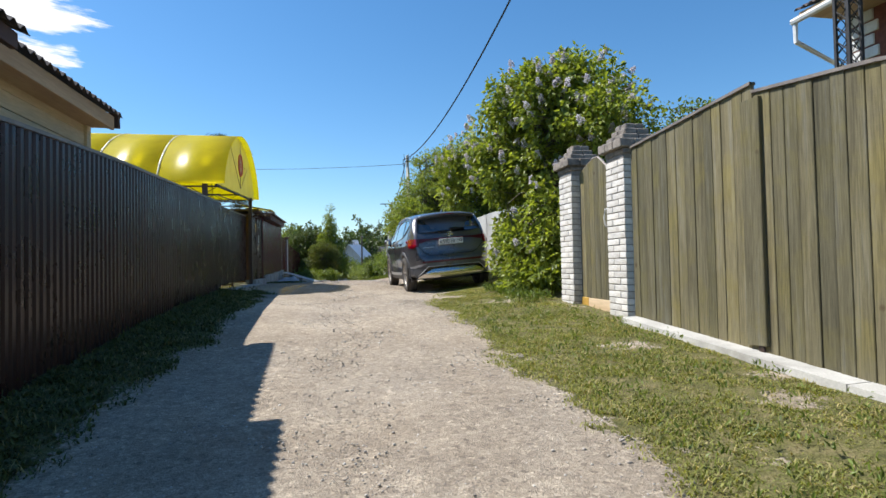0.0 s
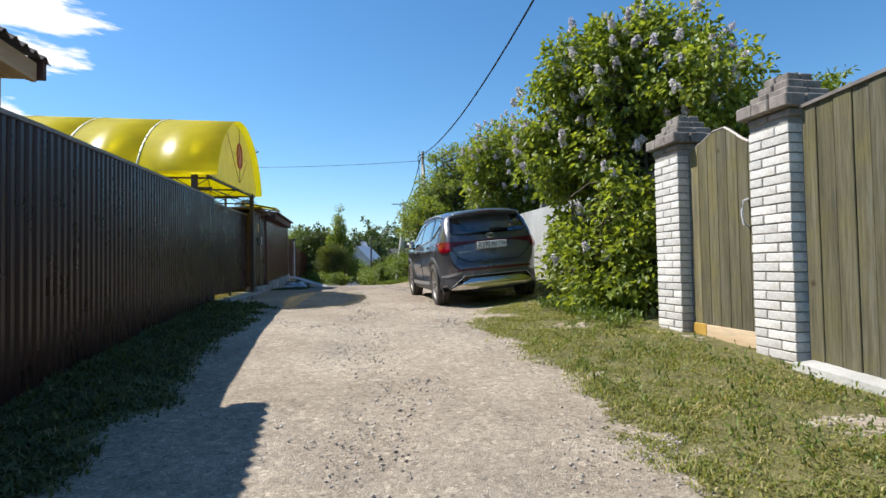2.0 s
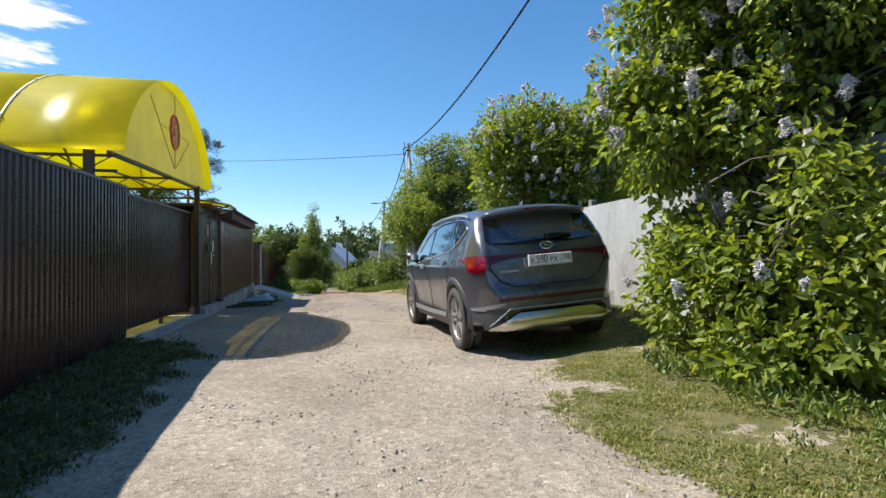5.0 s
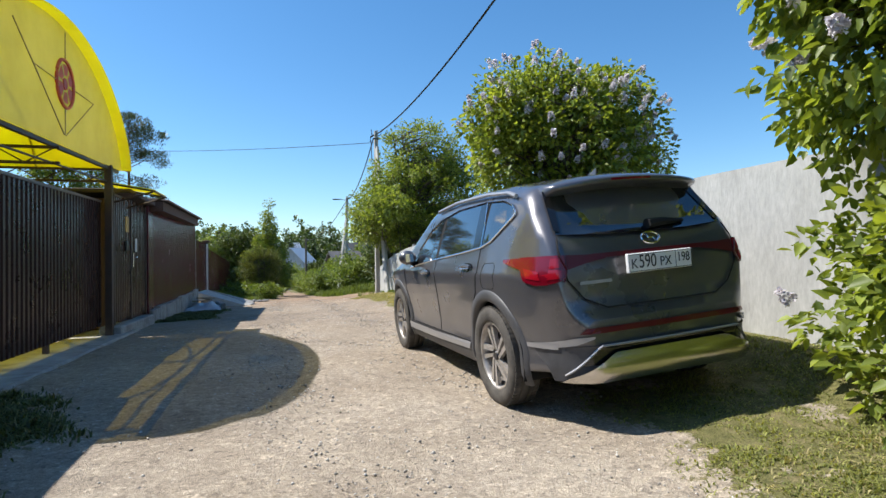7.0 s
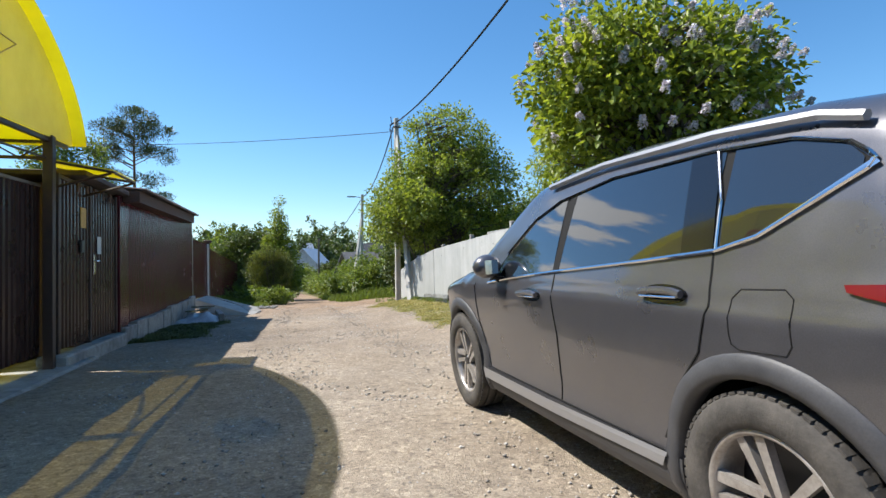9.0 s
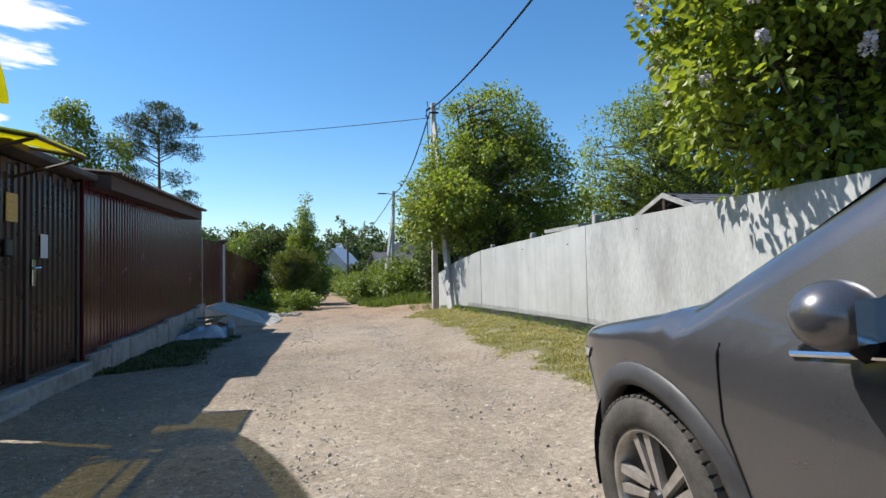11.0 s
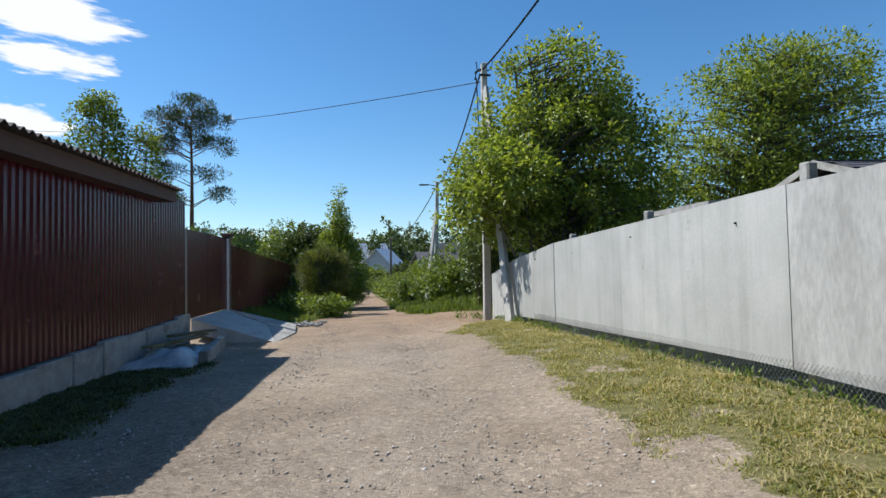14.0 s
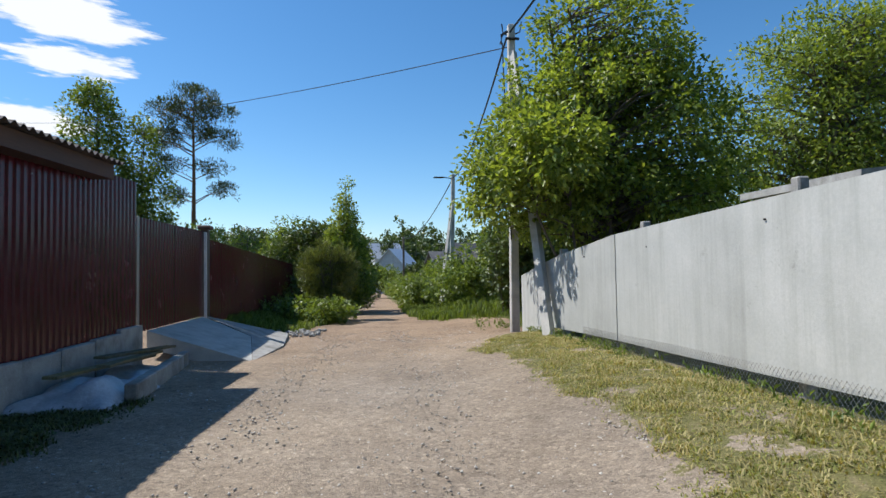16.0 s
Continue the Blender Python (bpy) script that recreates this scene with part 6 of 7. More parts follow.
car = thing("parked_suv", "dusty dark grey family SUV parked on the verge", "car", at=CAR)
WHEELS = [(s, y) for s in (-1, 1) for y in (-1.3825, 1.3825)]

bm = bmesh.new()
ys = sorted(set(list(np.linspace(-2.08, 2.04, 68)) + list(-2.237 + 0.157 * np.linspace(0, 1, 22) ** 1.6) + list(np.linspace(2.04, 2.15, 7))))
rings = []
for y in ys:
    T = float(np.interp(y, TOP_Y, TOP_Z))
    r = min(0.11, 0.25 * (T - 0.3)) if -2.0 < y < 1.2 else min(0.06, 0.25 * (T - 0.3))
    low = 0.24 + 0.08 * float(smooth_step(1.5, 2.0, -y))
    half = [(0.0, low), (flank(y, 0.3) * 0.82, low)]
    zs = np.linspace(low + 0.03, T - r, 44)
    half += [(flank(y, z), z) for z in zs]
    w0 = flank(y, T - r)
    slope = (flank(y, T - r) - flank(y, T)) / max(r, 0.01)
    for k in range(1, 7):
        a = k / 6 * math.pi / 2
        half.append((w0 - r * slope * math.sin(a) - r * (1 - math.cos(a)) * 1.2, T - r + r * math.sin(a)))
    wt = half[-1][0]
    for k in range(1, 8):
        f = 1 - k / 7
        half.append((wt * f, T + (0.03 if -1.9 < y < 0.4 else 0.018) * (1 - f * f) * min(1, max(0, (y + 2.22) * 4))))
    ring = [bm.verts.new((x, y, z)) for x, z in half] + [bm.verts.new((-x, y, z)) for x, z in half[-2:0:-1]]
    rings.append(ring)
for a, b in zip(rings, rings[1:]):
    for k in range(len(a)):
        bm.faces.new((a[k], a[(k + 1) % len(a)], b[(k + 1) % len(a)], b[k]))
bm.faces.new(rings[0][::-1])
bm.faces.new(rings[-1])
bmesh.ops.recalc_face_normals(bm, faces=bm.faces)
dead = [f for f in bm.faces if abs(f.calc_center_median().x) > 0.55 and any(math.hypot(f.calc_center_median().y - wy_, f.calc_center_median().z - 0.37) < 0.43 for _, wy_ in WHEELS)]
bmesh.ops.delete(bm, geom=dead, context="FACES")
body = part("body", bm, M_PAINT, car, "dark grey painted body", True)

def patch(a, b, put, nu=24, nv=6, thick=0.0, back=0.012):
    """A panel ruled between two outlines and laid onto the body."""
    bm = bmesh.new()
    A, B = np.array(a, float), np.array(b, float)
    def along(P, u):
        d = np.r_[0, np.cumsum(np.linalg.norm(np.diff(P, axis=0), axis=1))]
        return np.array([np.interp(u * d[-1], d, P[:, k]) for k in (0, 1)])
    g = [[bm.verts.new(put(*(along(A, i / nu) * (1 - j / nv) + along(B, i / nu) * (j / nv)))) for j in range(nv + 1)] for i in range(nu + 1)]
    for i in range(nu):
        for j in range(nv):
            bm.faces.new((g[i][j], g[i + 1][j], g[i + 1][j + 1], g[i][j + 1]))
    return bm
def on_side(s, off):
    return lambda y, z: (s * (flank(y, z) + off), y, z)
def on_tail(off):
    return lambda x, z: (x, tail(x, z) - off, z)
def line(pts, put, r=0.004, steps=8, sides=5):
    out = []
    for p, q in zip(pts, pts[1:]):
        for k in range(steps):
            f = k / steps
            out.append(put(p[0] + (q[0] - p[0]) * f, p[1] + (q[1] - p[1]) * f))
    out.append(put(*pts[-1]))
    return tubed(out, r, sides)

BELT = [(0.74, 0.99), (0.4, 1.03), (-0.2, 1.08), (-0.8, 1.125), (-1.2, 1.16), (-1.36, 1.20), (-1.66, 1.36)]
CROWN = [(0.74, 1.0), (0.5, 1.17), (0.2, 1.36), (-0.05, 1.44), (-0.5, 1.497), (-1.1, 1.505), (-1.42, 1.485), (-1.6, 1.44), (-1.66, 1.385)]
belt_z = lambda y: float(np.interp(-y, [-p[0] for p in BELT], [p[1] for p in BELT]))
crown_z = lambda y: float(np.interp(-y, [-p[0] for p in CROWN], [p[1] for p in CROWN]))
for s in (-1, 1):
    for a, b, in ((0.72, -0.115), (-0.175, -1.165), (-1.205, -1.645)):
        yy = np.linspace(a, b, 12)
        part("side_window", patch([(y, belt_z(y) + 0.008) for y in yy], [(y + 0.0, max(crown_z(y) - 0.008, belt_z(y) + 0.012)) for y in yy], on_side(s, 0.006), 16, 6), M_TINT, car, "dark tinted side window", True)
    part("window_surround", patch([(y, belt_z(y) - 0.004) for y in np.linspace(0.73, -1.66, 30)], [(y, max(crown_z(y), belt_z(y))) for y in np.linspace(0.73, -1.66, 30)], on_side(s, 0.002), 40, 6), M_GAP, car, "black window surround", True)
    part("chrome_strip", line(BELT + [(-1.675, 1.385), (-1.66, 1.40)] + CROWN[-2:0:-1], on_side(s, 0.010), 0.007), M_MIRCHROME, car, "chrome window strip")
    part("chrome_fin", patch([(-1.30, 1.18), (-1.36, 1.195), (-1.69, 1.37)], [(-1.30, 1.186), (-1.36, 1.208), (-1.675, 1.385)], on_side(s, 0.012), 10, 2), M_MIRCHROME, car, "chrome fin behind the window")
    part("pillar_cover", patch([(-0.115, belt_z(-0.11)), (-0.175, belt_z(-0.17))], [(-0.145, crown_z(-0.15)), (-0.205, crown_z(-0.2))], on_side(s, 0.007), 4, 8), M_GAP, car, "black pillar cover")
    part("rear_pillar_cover", patch([(-1.04, belt_z(-1.04) + 0.004), (-1.19, belt_z(-1.19) + 0.004)], [(-1.0, crown_z(-1.0)), (-1.14, crown_z(-1.14))], on_side(s, 0.008), 4, 8), M_GLOSSBK, car, "gloss black pillar cover", True)
    part("window_divider", line([(-1.205, 1.165), (-1.19, 1.33), (-1.13, 1.50)], on_side(s, 0.011), 0.005), M_MIRCHROME, car)
    for pts in ([(0.98, 0.98), (1.0, 0.75), (0.93, 0.50), (0.88, 0.40)], [(-0.14, 1.06), (-0.15, 0.75), (-0.11, 0.55), (-0.10, 0.40)], [(-1.19, 1.15), (-1.21, 0.98), (-1.15, 0.82), (-0.99, 0.64), (-0.90, 0.45)], [(0.9, 0.40), (-0.92, 0.40)]):
        part("panel_gap", line(pts, on_side(s, 0.0005), 0.0045), M_GAP, car)
    part("sill_strip", patch([(0.98, 0.315), (0.0, 0.32), (-0.9, 0.345)], [(0.98, 0.385), (0.0, 0.385), (-0.93, 0.405)], on_side(s, 0.022), 26, 3), M_SATIN, car, "satin silver sill strip")
    part("sill_cladding", patch([(1.0, 0.235), (-1.0, 0.235)], [(1.0, 0.39), (-1.0, 0.40)], on_side(s, 0.012), 20, 4), M_CLAD, car)
    for yh, zh in ((0.10, 0.950), (-0.98, 1.012)):
        hd = part("door_handle", line([(yh + 0.115, zh), (yh + 0.07, zh + 0.008), (yh, zh + 0.012), (yh - 0.07, zh + 0.010), (yh - 0.115, zh + 0.002)], on_side(s, 0.024), 0.015, 4, 8), M_PAINT, car, "painted door handle")
        part("handle_trim", line([(yh + 0.10, zh - 0.012), (yh - 0.10, zh - 0.008)], on_side(s, 0.030), 0.004, 6, 5), M_MIRCHROME, hd, "thin chrome strip")
        oval = [(yh + 0.13 * math.cos(a), zh - 0.004 + 0.036 * math.sin(a)) for a in np.linspace(0, math.pi, 12)]
        part("handle_recess", patch([(y, 2 * (zh - 0.004) - z) for y, z in oval], oval, on_side(s, 0.0015), 12, 3), M_GLOSSBK, hd, "dark hollow behind the handle", True)
    part("roof_rail", line([(0.1, 1.53), (-0.4, 1.57), (-1.1, 1.565), (-1.5, 1.535), (-1.64, 1.50)], on_side(s, 0.02), 0.017, 8, 6), M_SATIN, car, "silver roof rail")
    for _, wy_ in WHEELS[:2]:
        fl = bmesh.new()
        row = []
        for k in range(33):
            a = math.radians(-24 + 228 * k / 32)
            row.append([fl.verts.new(on_side(s, o)(wy_ + r_ * math.cos(a), max(0.22, 0.37 + r_ * math.sin(a)))) for r_, o in ((0.398, -0.05), (0.400, 0.018), (0.425, 0.022), (0.472, 0.012), (0.480, -0.002))])
        for p, q in zip(row, row[1:]):
            for k in range(4):
                fl.faces.new((p[k], p[k + 1], q[k + 1], q[k]))
        part("wheel_arch_flare", fl, M_CLAD, car, "dark plastic wheel arch trim", True)
        wl_ = bmesh.new()
        row = [[wl_.verts.new((s * x, wy_ + 0.44 * math.cos(a), 0.37 + 0.44 * math.sin(a))) for x in (0.55, 0.90)] for a in np.radians(np.linspace(-15, 195, 22))]
        for p, q in zip(row, row[1:]):
            wl_.faces.new((p[0], p[1], q[1], q[0]))
        wl_.faces.new([p[0] for p in row])
        part("wheel_well", wl_, M_GAP, car)
    mr = bmesh.new()
    bmesh.ops.create_icosphere(mr, subdivisions=3, radius=1, matrix=Matrix.Translation((s * 1.005, 0.56, 1.105)) @ Matrix.Diagonal((0.10, 0.075, 0.075, 1)))
    mo = part("wing_mirror", mr, M_PAINT, car, "painted wing mirror", True)
    part("mirror_arm", tubed([(s * 0.88, 0.57, 1.0), (s * 0.97, 0.56, 1.06)], 0.03, 8), M_GAP, mo)
    part("mirror_glass", patch([(-0.045, 1.06), (0.045, 1.06)], [(-0.045, 1.145), (0.045, 1.145)], lambda x, z: (s * 1.005 + x, 0.488 - 0.012 * (1 - abs(x) * 9), z), 6, 4), M_MIRCHROME, mo)
    part("headlamp", patch([(2.045, 0.775), (1.86, 0.79)], [(2.03, 0.815), (1.80, 0.835)], on_side(s, 0.005), 10, 4), M_HEAD, car, "slim clear headlamp", True)
    part("headlamp_rim", line([(2.045, 0.772), (1.86, 0.787), (1.79, 0.838)], on_side(s, 0.004), 0.004), M_GAP, car)
    part("bumper_seam", line([(1.90, 0.78), (1.86, 0.66), (1.82, 0.56)], on_side(s, 0.001), 0.004), M_SATIN, car, "thin bright bumper seam")
part("fuel_flap", line([(-1.30, 0.87), (-1.295, 0.90), (-1.30, 1.01), (-1.33, 1.04), (-1.48, 1.045), (-1.51, 1.02), (-1.51, 0.89), (-1.49, 0.86), (-1.33, 0.855), (-1.30, 0.87)], on_side(-1, -0.0005), 0.0028), M_GAP, car, "outline of the fuel flap")
part("windscreen", patch([(-0.70, 1.13), (0.70, 1.13)], [(-0.56, 1.53), (0.56, 1.53)], lambda x, z: (x, float(np.interp(z, (1.07, 1.60), (1.16, 0.35))) + 0.012 + 0.03 * (1 - (x / 0.75) ** 2), z + 0.012), 16, 8), M_TINT, car, "dark windscreen", True)
part("bonnet_gap", line([(-0.78, 1.2), (-0.76, 1.6), (-0.66, 1.9)], lambda x, y: (x, y, float(np.interp(y, TOP_Y, TOP_Z)) - 0.008), 0.005), M_GAP, car)

# the back of the car
part("rear_window", patch([(-0.70, 1.205), (-0.35, 1.185), (0.35, 1.185), (0.70, 1.205)], [(-0.60, 1.47), (0.60, 1.47)], on_tail(0.008), 24, 8), M_TINT, car, "dark tinted rear window", True)
sp = bmesh.new()
g = []
for k in range(25):
    x = -0.63 + 1.26 * k / 24
    e = 1 - (abs(x) / 0.645) ** 5
    zt = 1.562 - 0.045 * (x / 0.63) ** 2
    back = -1.93 - 0.06 * e
    g.append([sp.verts.new(p) for p in ((x, -1.66, zt + 0.035 * e + 0.012), (x, -1.82, zt + 0.028 * e + 0.012), (x, back + 0.02, zt + 0.006), (x, back, zt - 0.012), (x, back + 0.012, zt - 0.034), (x, -1.79, zt - 0.085))])
for p, q in zip(g, g[1:]):
    for k in range(5):
        sp.faces.new((p[k], q[k], q[k + 1], p[k + 1]))
sp.faces.new(g[0])
sp.faces.new(g[-1][::-1])
spoil = part("roof_spoiler", sp, M_PAINT, car, "roof spoiler over the rear window", True)
part("brake_light", patch([(-0.17, 1.537), (0.17, 1.537)], [(-0.17, 1.552), (0.17, 1.552)], lambda x, z: (x, -1.997 + 0.12 * x * x, z), 8, 1), M_LAMP, spoil)
for s in (-1, 1):
    part("spoiler_fin", patch([(s * 0.575, 1.49), (s * 0.66, 1.22)], [(s * 0.645, 1.50), (s * 0.705, 1.23)], on_tail(0.016), 10, 3), M_GLOSSBK, spoil, "gloss black spoiler side fin", True)
    part("tail_lamp", patch([(s * 0.70, 0.985), (s * 0.735, 0.93), (s * 0.80, 0.905), (s * 0.868, 0.90)], [(s * 0.70, 1.075), (s * 0.75, 1.08), (s * 0.80, 1.08), (s * 0.868, 1.078)], on_tail(0.012), 24, 6), M_LAMP, car, "angular red tail lamp", True)
    part("inner_lamp", patch([(s * 0.40, 1.035), (s * 0.55, 1.015), (s * 0.695, 0.985)], [(s * 0.40, 1.064), (s * 0.55, 1.068), (s * 0.695, 1.075)], on_tail(0.012), 16, 4), M_LAMPDK, car, "dark red inner tail lamp", True)
    for z0, z1 in ((0.94, 0.99), (1.005, 1.06)):
        part("lamp_segment", patch([(s * 0.745, z0), (s * 0.85, z0 - 0.012)], [(s * 0.735, z1), (s * 0.85, z1 + 0.006)], on_tail(0.016), 8, 2), M_LAMPHI, car, "bright red lamp segment", True)
    part("tail_lamp_tip", patch([(-2.10, 0.90), (-2.01, 0.90), (-1.93, 0.925), (-1.885, 1.0), (-1.66, 1.048)], [(-2.10, 1.078), (-2.01, 1.076), (-1.90, 1.074), (-1.80, 1.072), (-1.65, 1.066)], on_side(s, 0.012), 22, 5), M_LAMP, car, "red tail lamp tip on the flank", True)
    part("lamp_segment", patch([(-2.06, 0.93), (-1.955, 0.945)], [(-2.04, 0.985), (-1.915, 1.01)], on_side(s, 0.016), 8, 2), M_LAMPHI, car, "bright red lamp segment", True)
    part("bumper_flash", patch([(s * 0.60, 0.565), (s * 0.70, 0.525), (s * 0.86, 0.495)], [(s * 0.60, 0.575), (s * 0.70, 0.57), (s * 0.86, 0.53)], on_tail(0.014), 14, 2), M_SATIN, car, "silver bumper corner flash", True)
    part("flash_end", patch([(-2.10, 0.495), (-1.86, 0.50)], [(-2.10, 0.53), (-1.86, 0.528)], on_side(s, 0.014), 10, 2), M_SATIN, car, "silver bumper corner flash", True)
    part("lamp_divider", line([(s * 0.74, 1.075), (s * 0.70, 0.985), (s * 0.735, 0.915)], on_tail(0.014), 0.006), M_LAMPDK, car)
part("light_bar", patch([(-0.50, 1.04), (0.50, 1.04)], [(-0.50, 1.068), (0.50, 1.068)], on_tail(0.012), 24, 2), M_LAMPDK, car, "dark red light bar")
for pts in ([(-0.70, 1.19), (-0.725, 1.10), (-0.70, 0.92), (-0.60, 0.80), (-0.45, 0.735), (0.45, 0.735), (0.60, 0.80), (0.70, 0.92), (0.725, 1.10), (0.70, 1.19)],):
    part("tailgate_gap", line(pts, on_tail(0.001), 0.005), M_GAP, car)
part("reflector_strip", patch([(-0.68, 0.59), (0.68, 0.59)], [(-0.64, 0.625), (0.64, 0.625)], on_tail(0.008), 24, 2), M_LAMPDK, car, "dark red reflector strip")
part("bumper_cladding", patch([(-0.80, 0.30), (0.80, 0.30)], [(-0.86, 0.515), (0.86, 0.515)], on_tail(0.006), 36, 6), M_CLAD, car, "dark plastic lower bumper", True)
part("bumper_trim", line([(-0.76, 0.34), (-0.56, 0.515), (0.56, 0.515), (0.76, 0.34)], on_tail(0.016), 0.008), M_SATIN, car, "silver bumper trim line")
part("bumper_recess", patch([(-0.68, 0.40), (0.68, 0.40)], [(-0.56, 0.508), (0.56, 0.508)], on_tail(0.012), 30, 4), M_GLOSSBK, car, "black bumper recess", True)
part("skid_plate", patch([(-0.78, 0.295), (-0.3, 0.29), (0.3, 0.29), (0.78, 0.295)], [(-0.755, 0.325), (-0.60, 0.405), (-0.46, 0.465), (0.46, 0.465), (0.60, 0.405), (0.755, 0.325)], lambda x, z: (x, tail(x, z) - 0.024 - 0.03 * math.sin(math.pi * (z - 0.29) / 0.18), z), 36, 7), M_SKID, car, "bright chrome skid plate", True)
pl = part("number_plate", boxed(-0.265, 0.265, -2.215, -2.185, 0.925, 1.045, 0.004), M_PLATE, car, "white number plate with black figures")
def lettering(words, x, z, h, parent, squeeze=1.0):
    cu = bpy.data.curves.new("figures", "FONT")
    cu.body, cu.size, cu.extrude = words, h, 0.001
    tmp = bpy.data.objects.new("figures", cu)
    scene.collection.objects.link(tmp)
    me = bpy.data.meshes.new_from_object(tmp.evaluated_get(bpy.context.evaluated_depsgraph_get()))
    bpy.data.objects.remove(tmp)
    me.materials.append(M_PLATEINK)
    o = new("plate_figure", me)
    o.parent = parent
    o.matrix_local = pose(x, -2.217, z, 90, 0, 0) @ Matrix.Diagonal((squeeze, 1, 1, 1))
    return o
lettering("K", -0.245, 0.952, 0.085, pl)
lettering("590", -0.182, 0.952, 0.118, pl, 0.82)
lettering("PX", -0.01, 0.952, 0.085, pl, 0.95)
lettering("198", 0.135, 0.966, 0.085, pl, 0.85)
part("plate_border", line([(-0.258, 0.932), (-0.258, 1.038), (0.258, 1.038), (0.258, 0.932), (-0.258, 0.932)], lambda x, z: (x, -2.216, z), 0.0022, 2, 4), M_PLATEINK, pl)
part("plate_divider", line([(0.125, 0.932), (0.125, 1.038)], lambda x, z: (x, -2.216, z), 0.002, 2, 4), M_PLATEINK, pl)
part("emblem", line([(0.075 * math.cos(a), 1.135 + 0.038 * math.sin(a)) for a in np.linspace(0, 2 * math.pi, 17)] + [(0.035, 1.105), (0.02, 1.135), (-0.02, 1.135), (-0.035, 1.165)], on_tail(0.012), 0.007, 2, 5), M_MIRCHROME, car, "chrome oval emblem")
part("badge", patch([(-0.62, 0.885), (-0.38, 0.885)], [(-0.615, 0.905), (-0.38, 0.905)], on_tail(0.006), 6, 1), M_SATIN, car, "small silver lettering bar")
wp = bmesh.new()
tube(wp, [(0.02, tail(0.02, 1.22) - 0.05, 1.225), (0.18, tail(0.18, 1.24) - 0.04, 1.235), (0.36, tail(0.3, 1.235) - 0.03, 1.23)], [0.035, 0.028, 0.012], 8)
part("rear_wiper", wp, M_GAP, car)
fn = bmesh.new()
fa = [fn.verts.new(p) for p in ((-0.02, -1.45, 1.61), (0.02, -1.45, 1.61), (0.015, -1.60, 1.60), (-0.015, -1.60, 1.60), (0, -1.60, 1.675))]
for q in ((0, 1, 4), (1, 2, 4), (2, 3, 4), (3, 0, 4)):
    fn.faces.new([fa[i] for i in q])
part("roof_aerial", fn, M_PAINT, car)
part("underbody", boxed(-0.6, 0.6, -2.0, 1.95, 0.24, 0.34), M_GAP, car)
part("exhaust_box", tubed([(-0.4, -2.0, 0.30), (0.4, -2.0, 0.30)], 0.07, 8), M_CLAD, car)

# wheels
def spin(profile, n=48, sx=1):
    bm = bmesh.new()
    rows = [[bm.verts.new((sx * x, r * math.cos(a), r * math.sin(a))) for x, r in profile] for a in (2 * math.pi * k / n for k in range(n))]
    for k in range(n):
        p, q = rows[k], rows[(k + 1) % n]
        for j in range(len(profile) - 1):
            bm.faces.new((p[j], p[j + 1], q[j + 1], q[j]))
    return bm
def wheel(s, y):
    w = part("wheel", spin([(-0.05, 0.02), (-0.05, 0.245)], 32, s), M_RIMDK, car, "alloy wheel")
    w.location = (s * 0.825, y, 0.365)
    part("tyre", spin([(-0.11, 0.25), (-0.118, 0.30), (-0.11, 0.345), (-0.085, 0.362), (-0.04, 0.365), (-0.038, 0.357), (-0.03, 0.357), (-0.028, 0.366), (0.028, 0.366), (0.03, 0.357), (0.038, 0.357), (0.04, 0.365), (0.085, 0.362), (0.11, 0.345), (0.118, 0.30), (0.112, 0.262), (0.095, 0.245)], 64, s), M_TYRE, w, "dusty worn tyre", True)
    tb = bmesh.new()
    for k in range(60):
        a = 2 * math.pi * k / 60
        for x0, x1 in ((-0.100, -0.045), (0.045, 0.100)):
            box(tb, x0, x1, -0.013, 0.013, 0.355, 0.3640, 0, pose(0, 0, 0, math.degrees(a)))
    part("tread", tb, M_TYRE, w)["kind"] = "stuff"
    part("rim", spin([(0.075, 0.252), (0.098, 0.250), (0.100, 0.238), (0.088, 0.228), (0.02, 0.222), (-0.04, 0.225)], 48, s), M_RIM, w, "machined alloy rim", True)
    for k in range(5):
        a = 360 * k / 5
        sk = bmesh.new()
        for off, r1, bend in ((-0.040, 0.236, 0.090), (0.030, 0.236, 0.088)):
            vs = [sk.verts.new(Vector((sx * x, yy, z))) for yy, z in ((off * 0.6 - 0.013, 0.045), (off * 0.6 + 0.013, 0.045), (off * 1.3 + bend + 0.017, r1 * 0.93), (off * 1.3 + bend - 0.020, r1 * 0.97)) for sx, x in ((s, 0.05), (s, 0.083))]
            for q in ((0, 2, 4, 6), (1, 7, 5, 3), (0, 1, 3, 2), (2, 3, 5, 4), (4, 5, 7, 6), (6, 7, 1, 0)):
                sk.faces.new([vs[i] for i in q])
        bmesh.ops.recalc_face_normals(sk, faces=sk.faces)
        bmesh.ops.rotate(sk, verts=sk.verts, matrix=Matrix.Rotation(math.radians(a), 3, "X"))
        part("spoke", sk, M_RIM, w)
    part("hub_cap", spin([(0.088, 0.001), (0.088, 0.028), (0.07, 0.038), (0.04, 0.05)], 20, s), M_RIMDK, w)
for s, y in WHEELS:
    wheel(s, y)

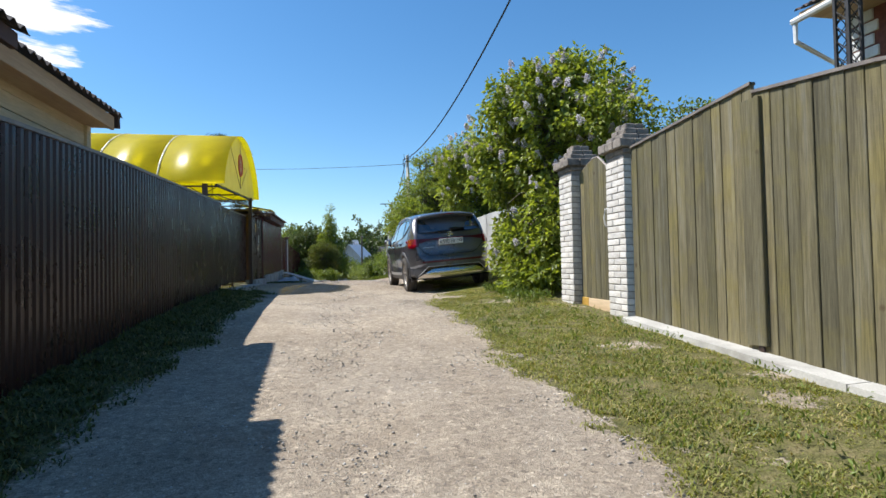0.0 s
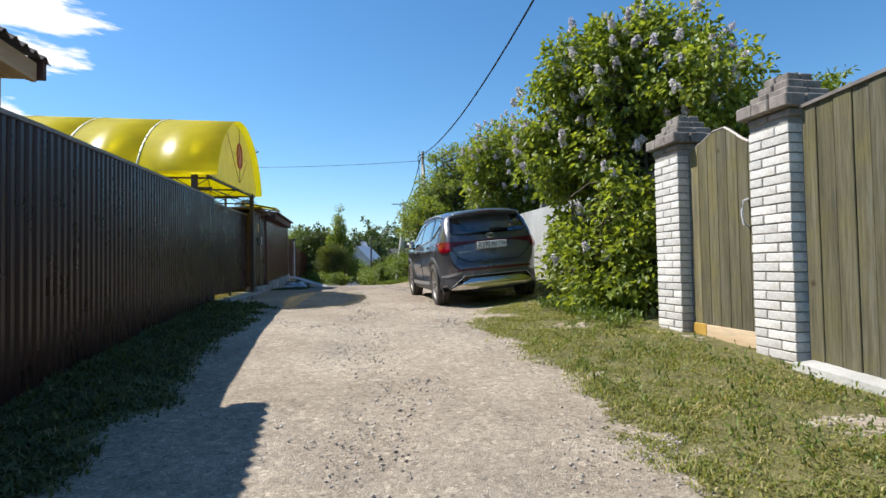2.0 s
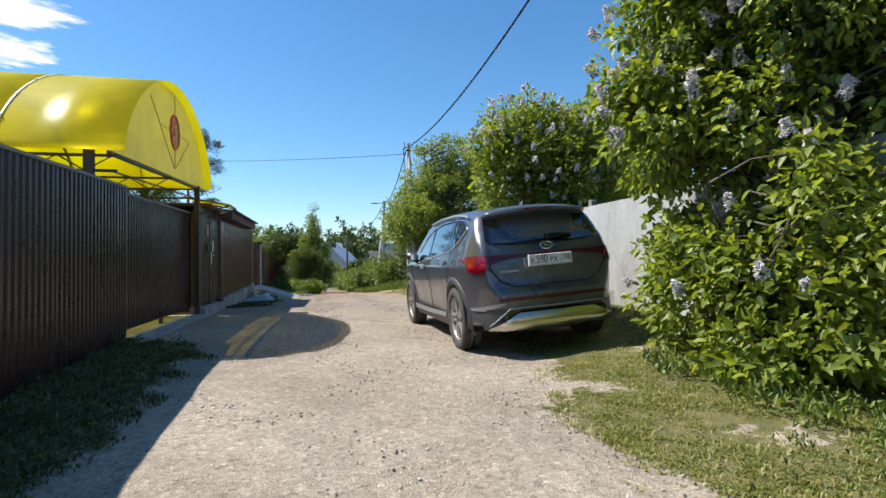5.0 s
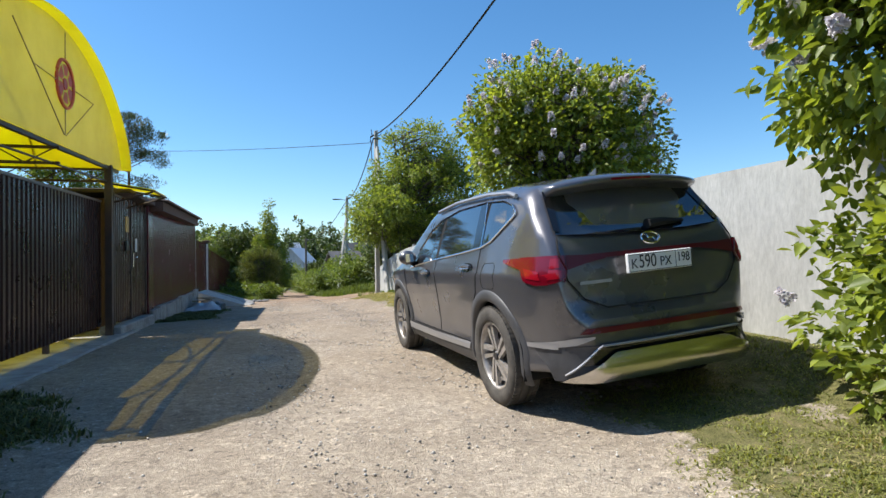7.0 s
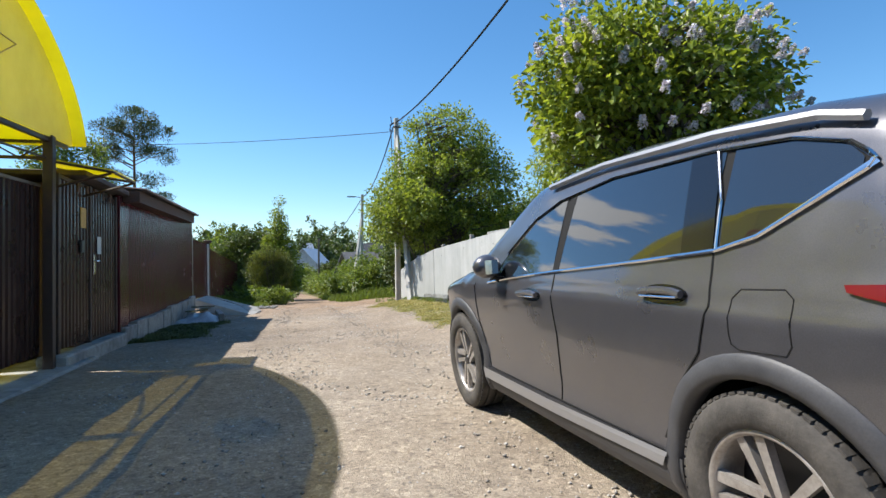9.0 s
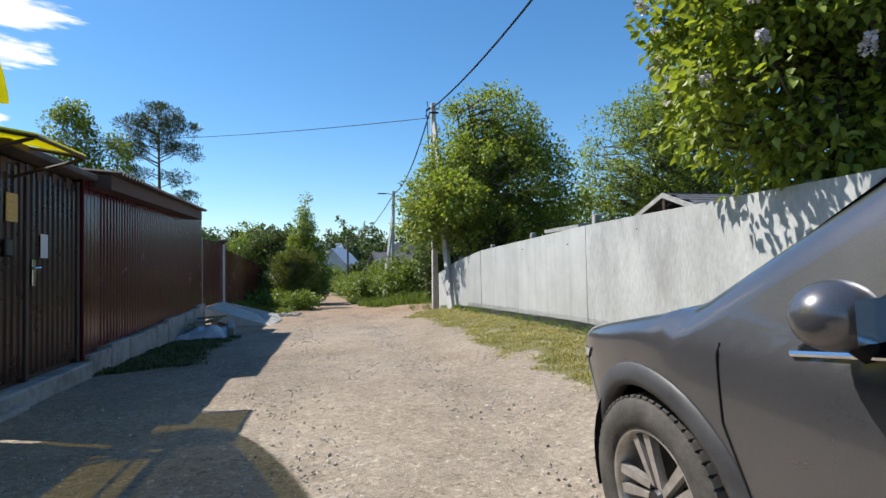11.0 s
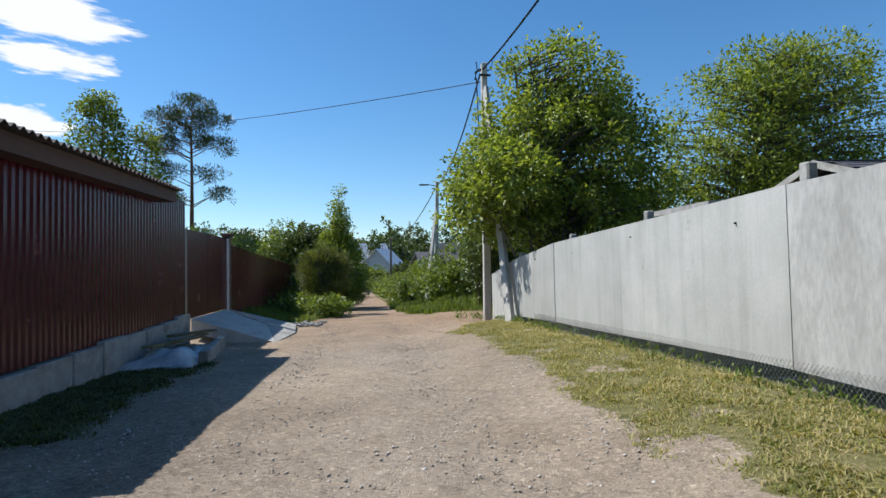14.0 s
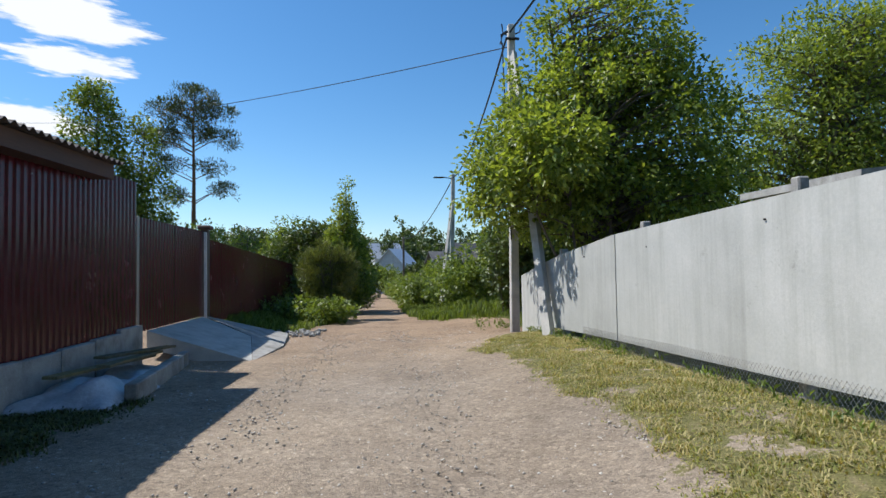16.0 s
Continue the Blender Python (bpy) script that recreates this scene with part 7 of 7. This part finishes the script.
# ---- fair-weather clouds, far off ----
def cloud_material():
    m, n, l, b = graph("cloud", 1.0)
    n.remove(b)
    v = coords(n, l)
    ln = n.new("ShaderNodeVectorMath")
    ln.operation = "LENGTH"
    l.new(v, ln.inputs[0])
    mp = n.new("ShaderNodeMapping")
    oi = n.new("ShaderNodeObjectInfo")
    l.new(oi.outputs["Random"], mp.inputs["Location"])
    mp.inputs["Scale"].default_value = (1.3, 1.9, 1.0)
    l.new(v, mp.inputs["Vector"])
    puff = noise_tex(n, l, mp.outputs[0], 1.5, 9, 0.55)
    sub = n.new("ShaderNodeMath")
    sub.operation = "MULTIPLY_ADD"
    l.new(ln.outputs["Value"], sub.inputs[0])
    sub.inputs[1].default_value = -0.62
    l.new(puff, sub.inputs[2])
    fac = ramp(n, l, sub.outputs[0], [(0.04, (0, 0, 0)), (0.2, (1, 1, 1))])
    em, tp, mx = n.new("ShaderNodeEmission"), n.new("ShaderNodeBsdfTransparent"), n.new("ShaderNodeMixShader")
    em.inputs["Color"].default_value, em.inputs["Strength"].default_value = (0.95, 0.97, 1.0, 1), 0.85
    l.new(fac, mx.inputs["Fac"])
    l.new(tp.outputs[0], mx.inputs[1])
    l.new(em.outputs[0], mx.inputs[2])
    l.new(mx.outputs[0], n["Material Output"].inputs["Surface"])
    return m
M_CLOUD = cloud_material()
def cloud(azimuth, elevation, wide, high):
    """A cloud in a direction (degrees left of y, and up), of a size in degrees, 2.4 km off."""
    d = Vector((-math.sin(radians(azimuth)) * math.cos(radians(elevation)), math.cos(radians(azimuth)) * math.cos(radians(elevation)), math.sin(radians(elevation))))
    bm = bmesh.new()
    bm.faces.new([bm.verts.new((math.cos(a), math.sin(a), 0)) for a in np.linspace(0, 2 * math.pi, 33)[:-1]])
    c = link("cloud", bm, M_CLOUD)
    c.matrix_world = look(d * 2400, d * 4800) @ Matrix.Diagonal((2400 * math.tan(radians(wide / 2)), 2400 * math.tan(radians(high / 2)), 1, 1))
    c.visible_shadow = False
    tagged(c, "white fair-weather cloud in a blue sky", "cloud", "clouds", "structure")
cloud(28.0, 21.4, 17.0, 5.0)
cloud(26.9, 17.9, 13.0, 3.6)
cloud(30.4, 12.8, 12.4, 3.8)
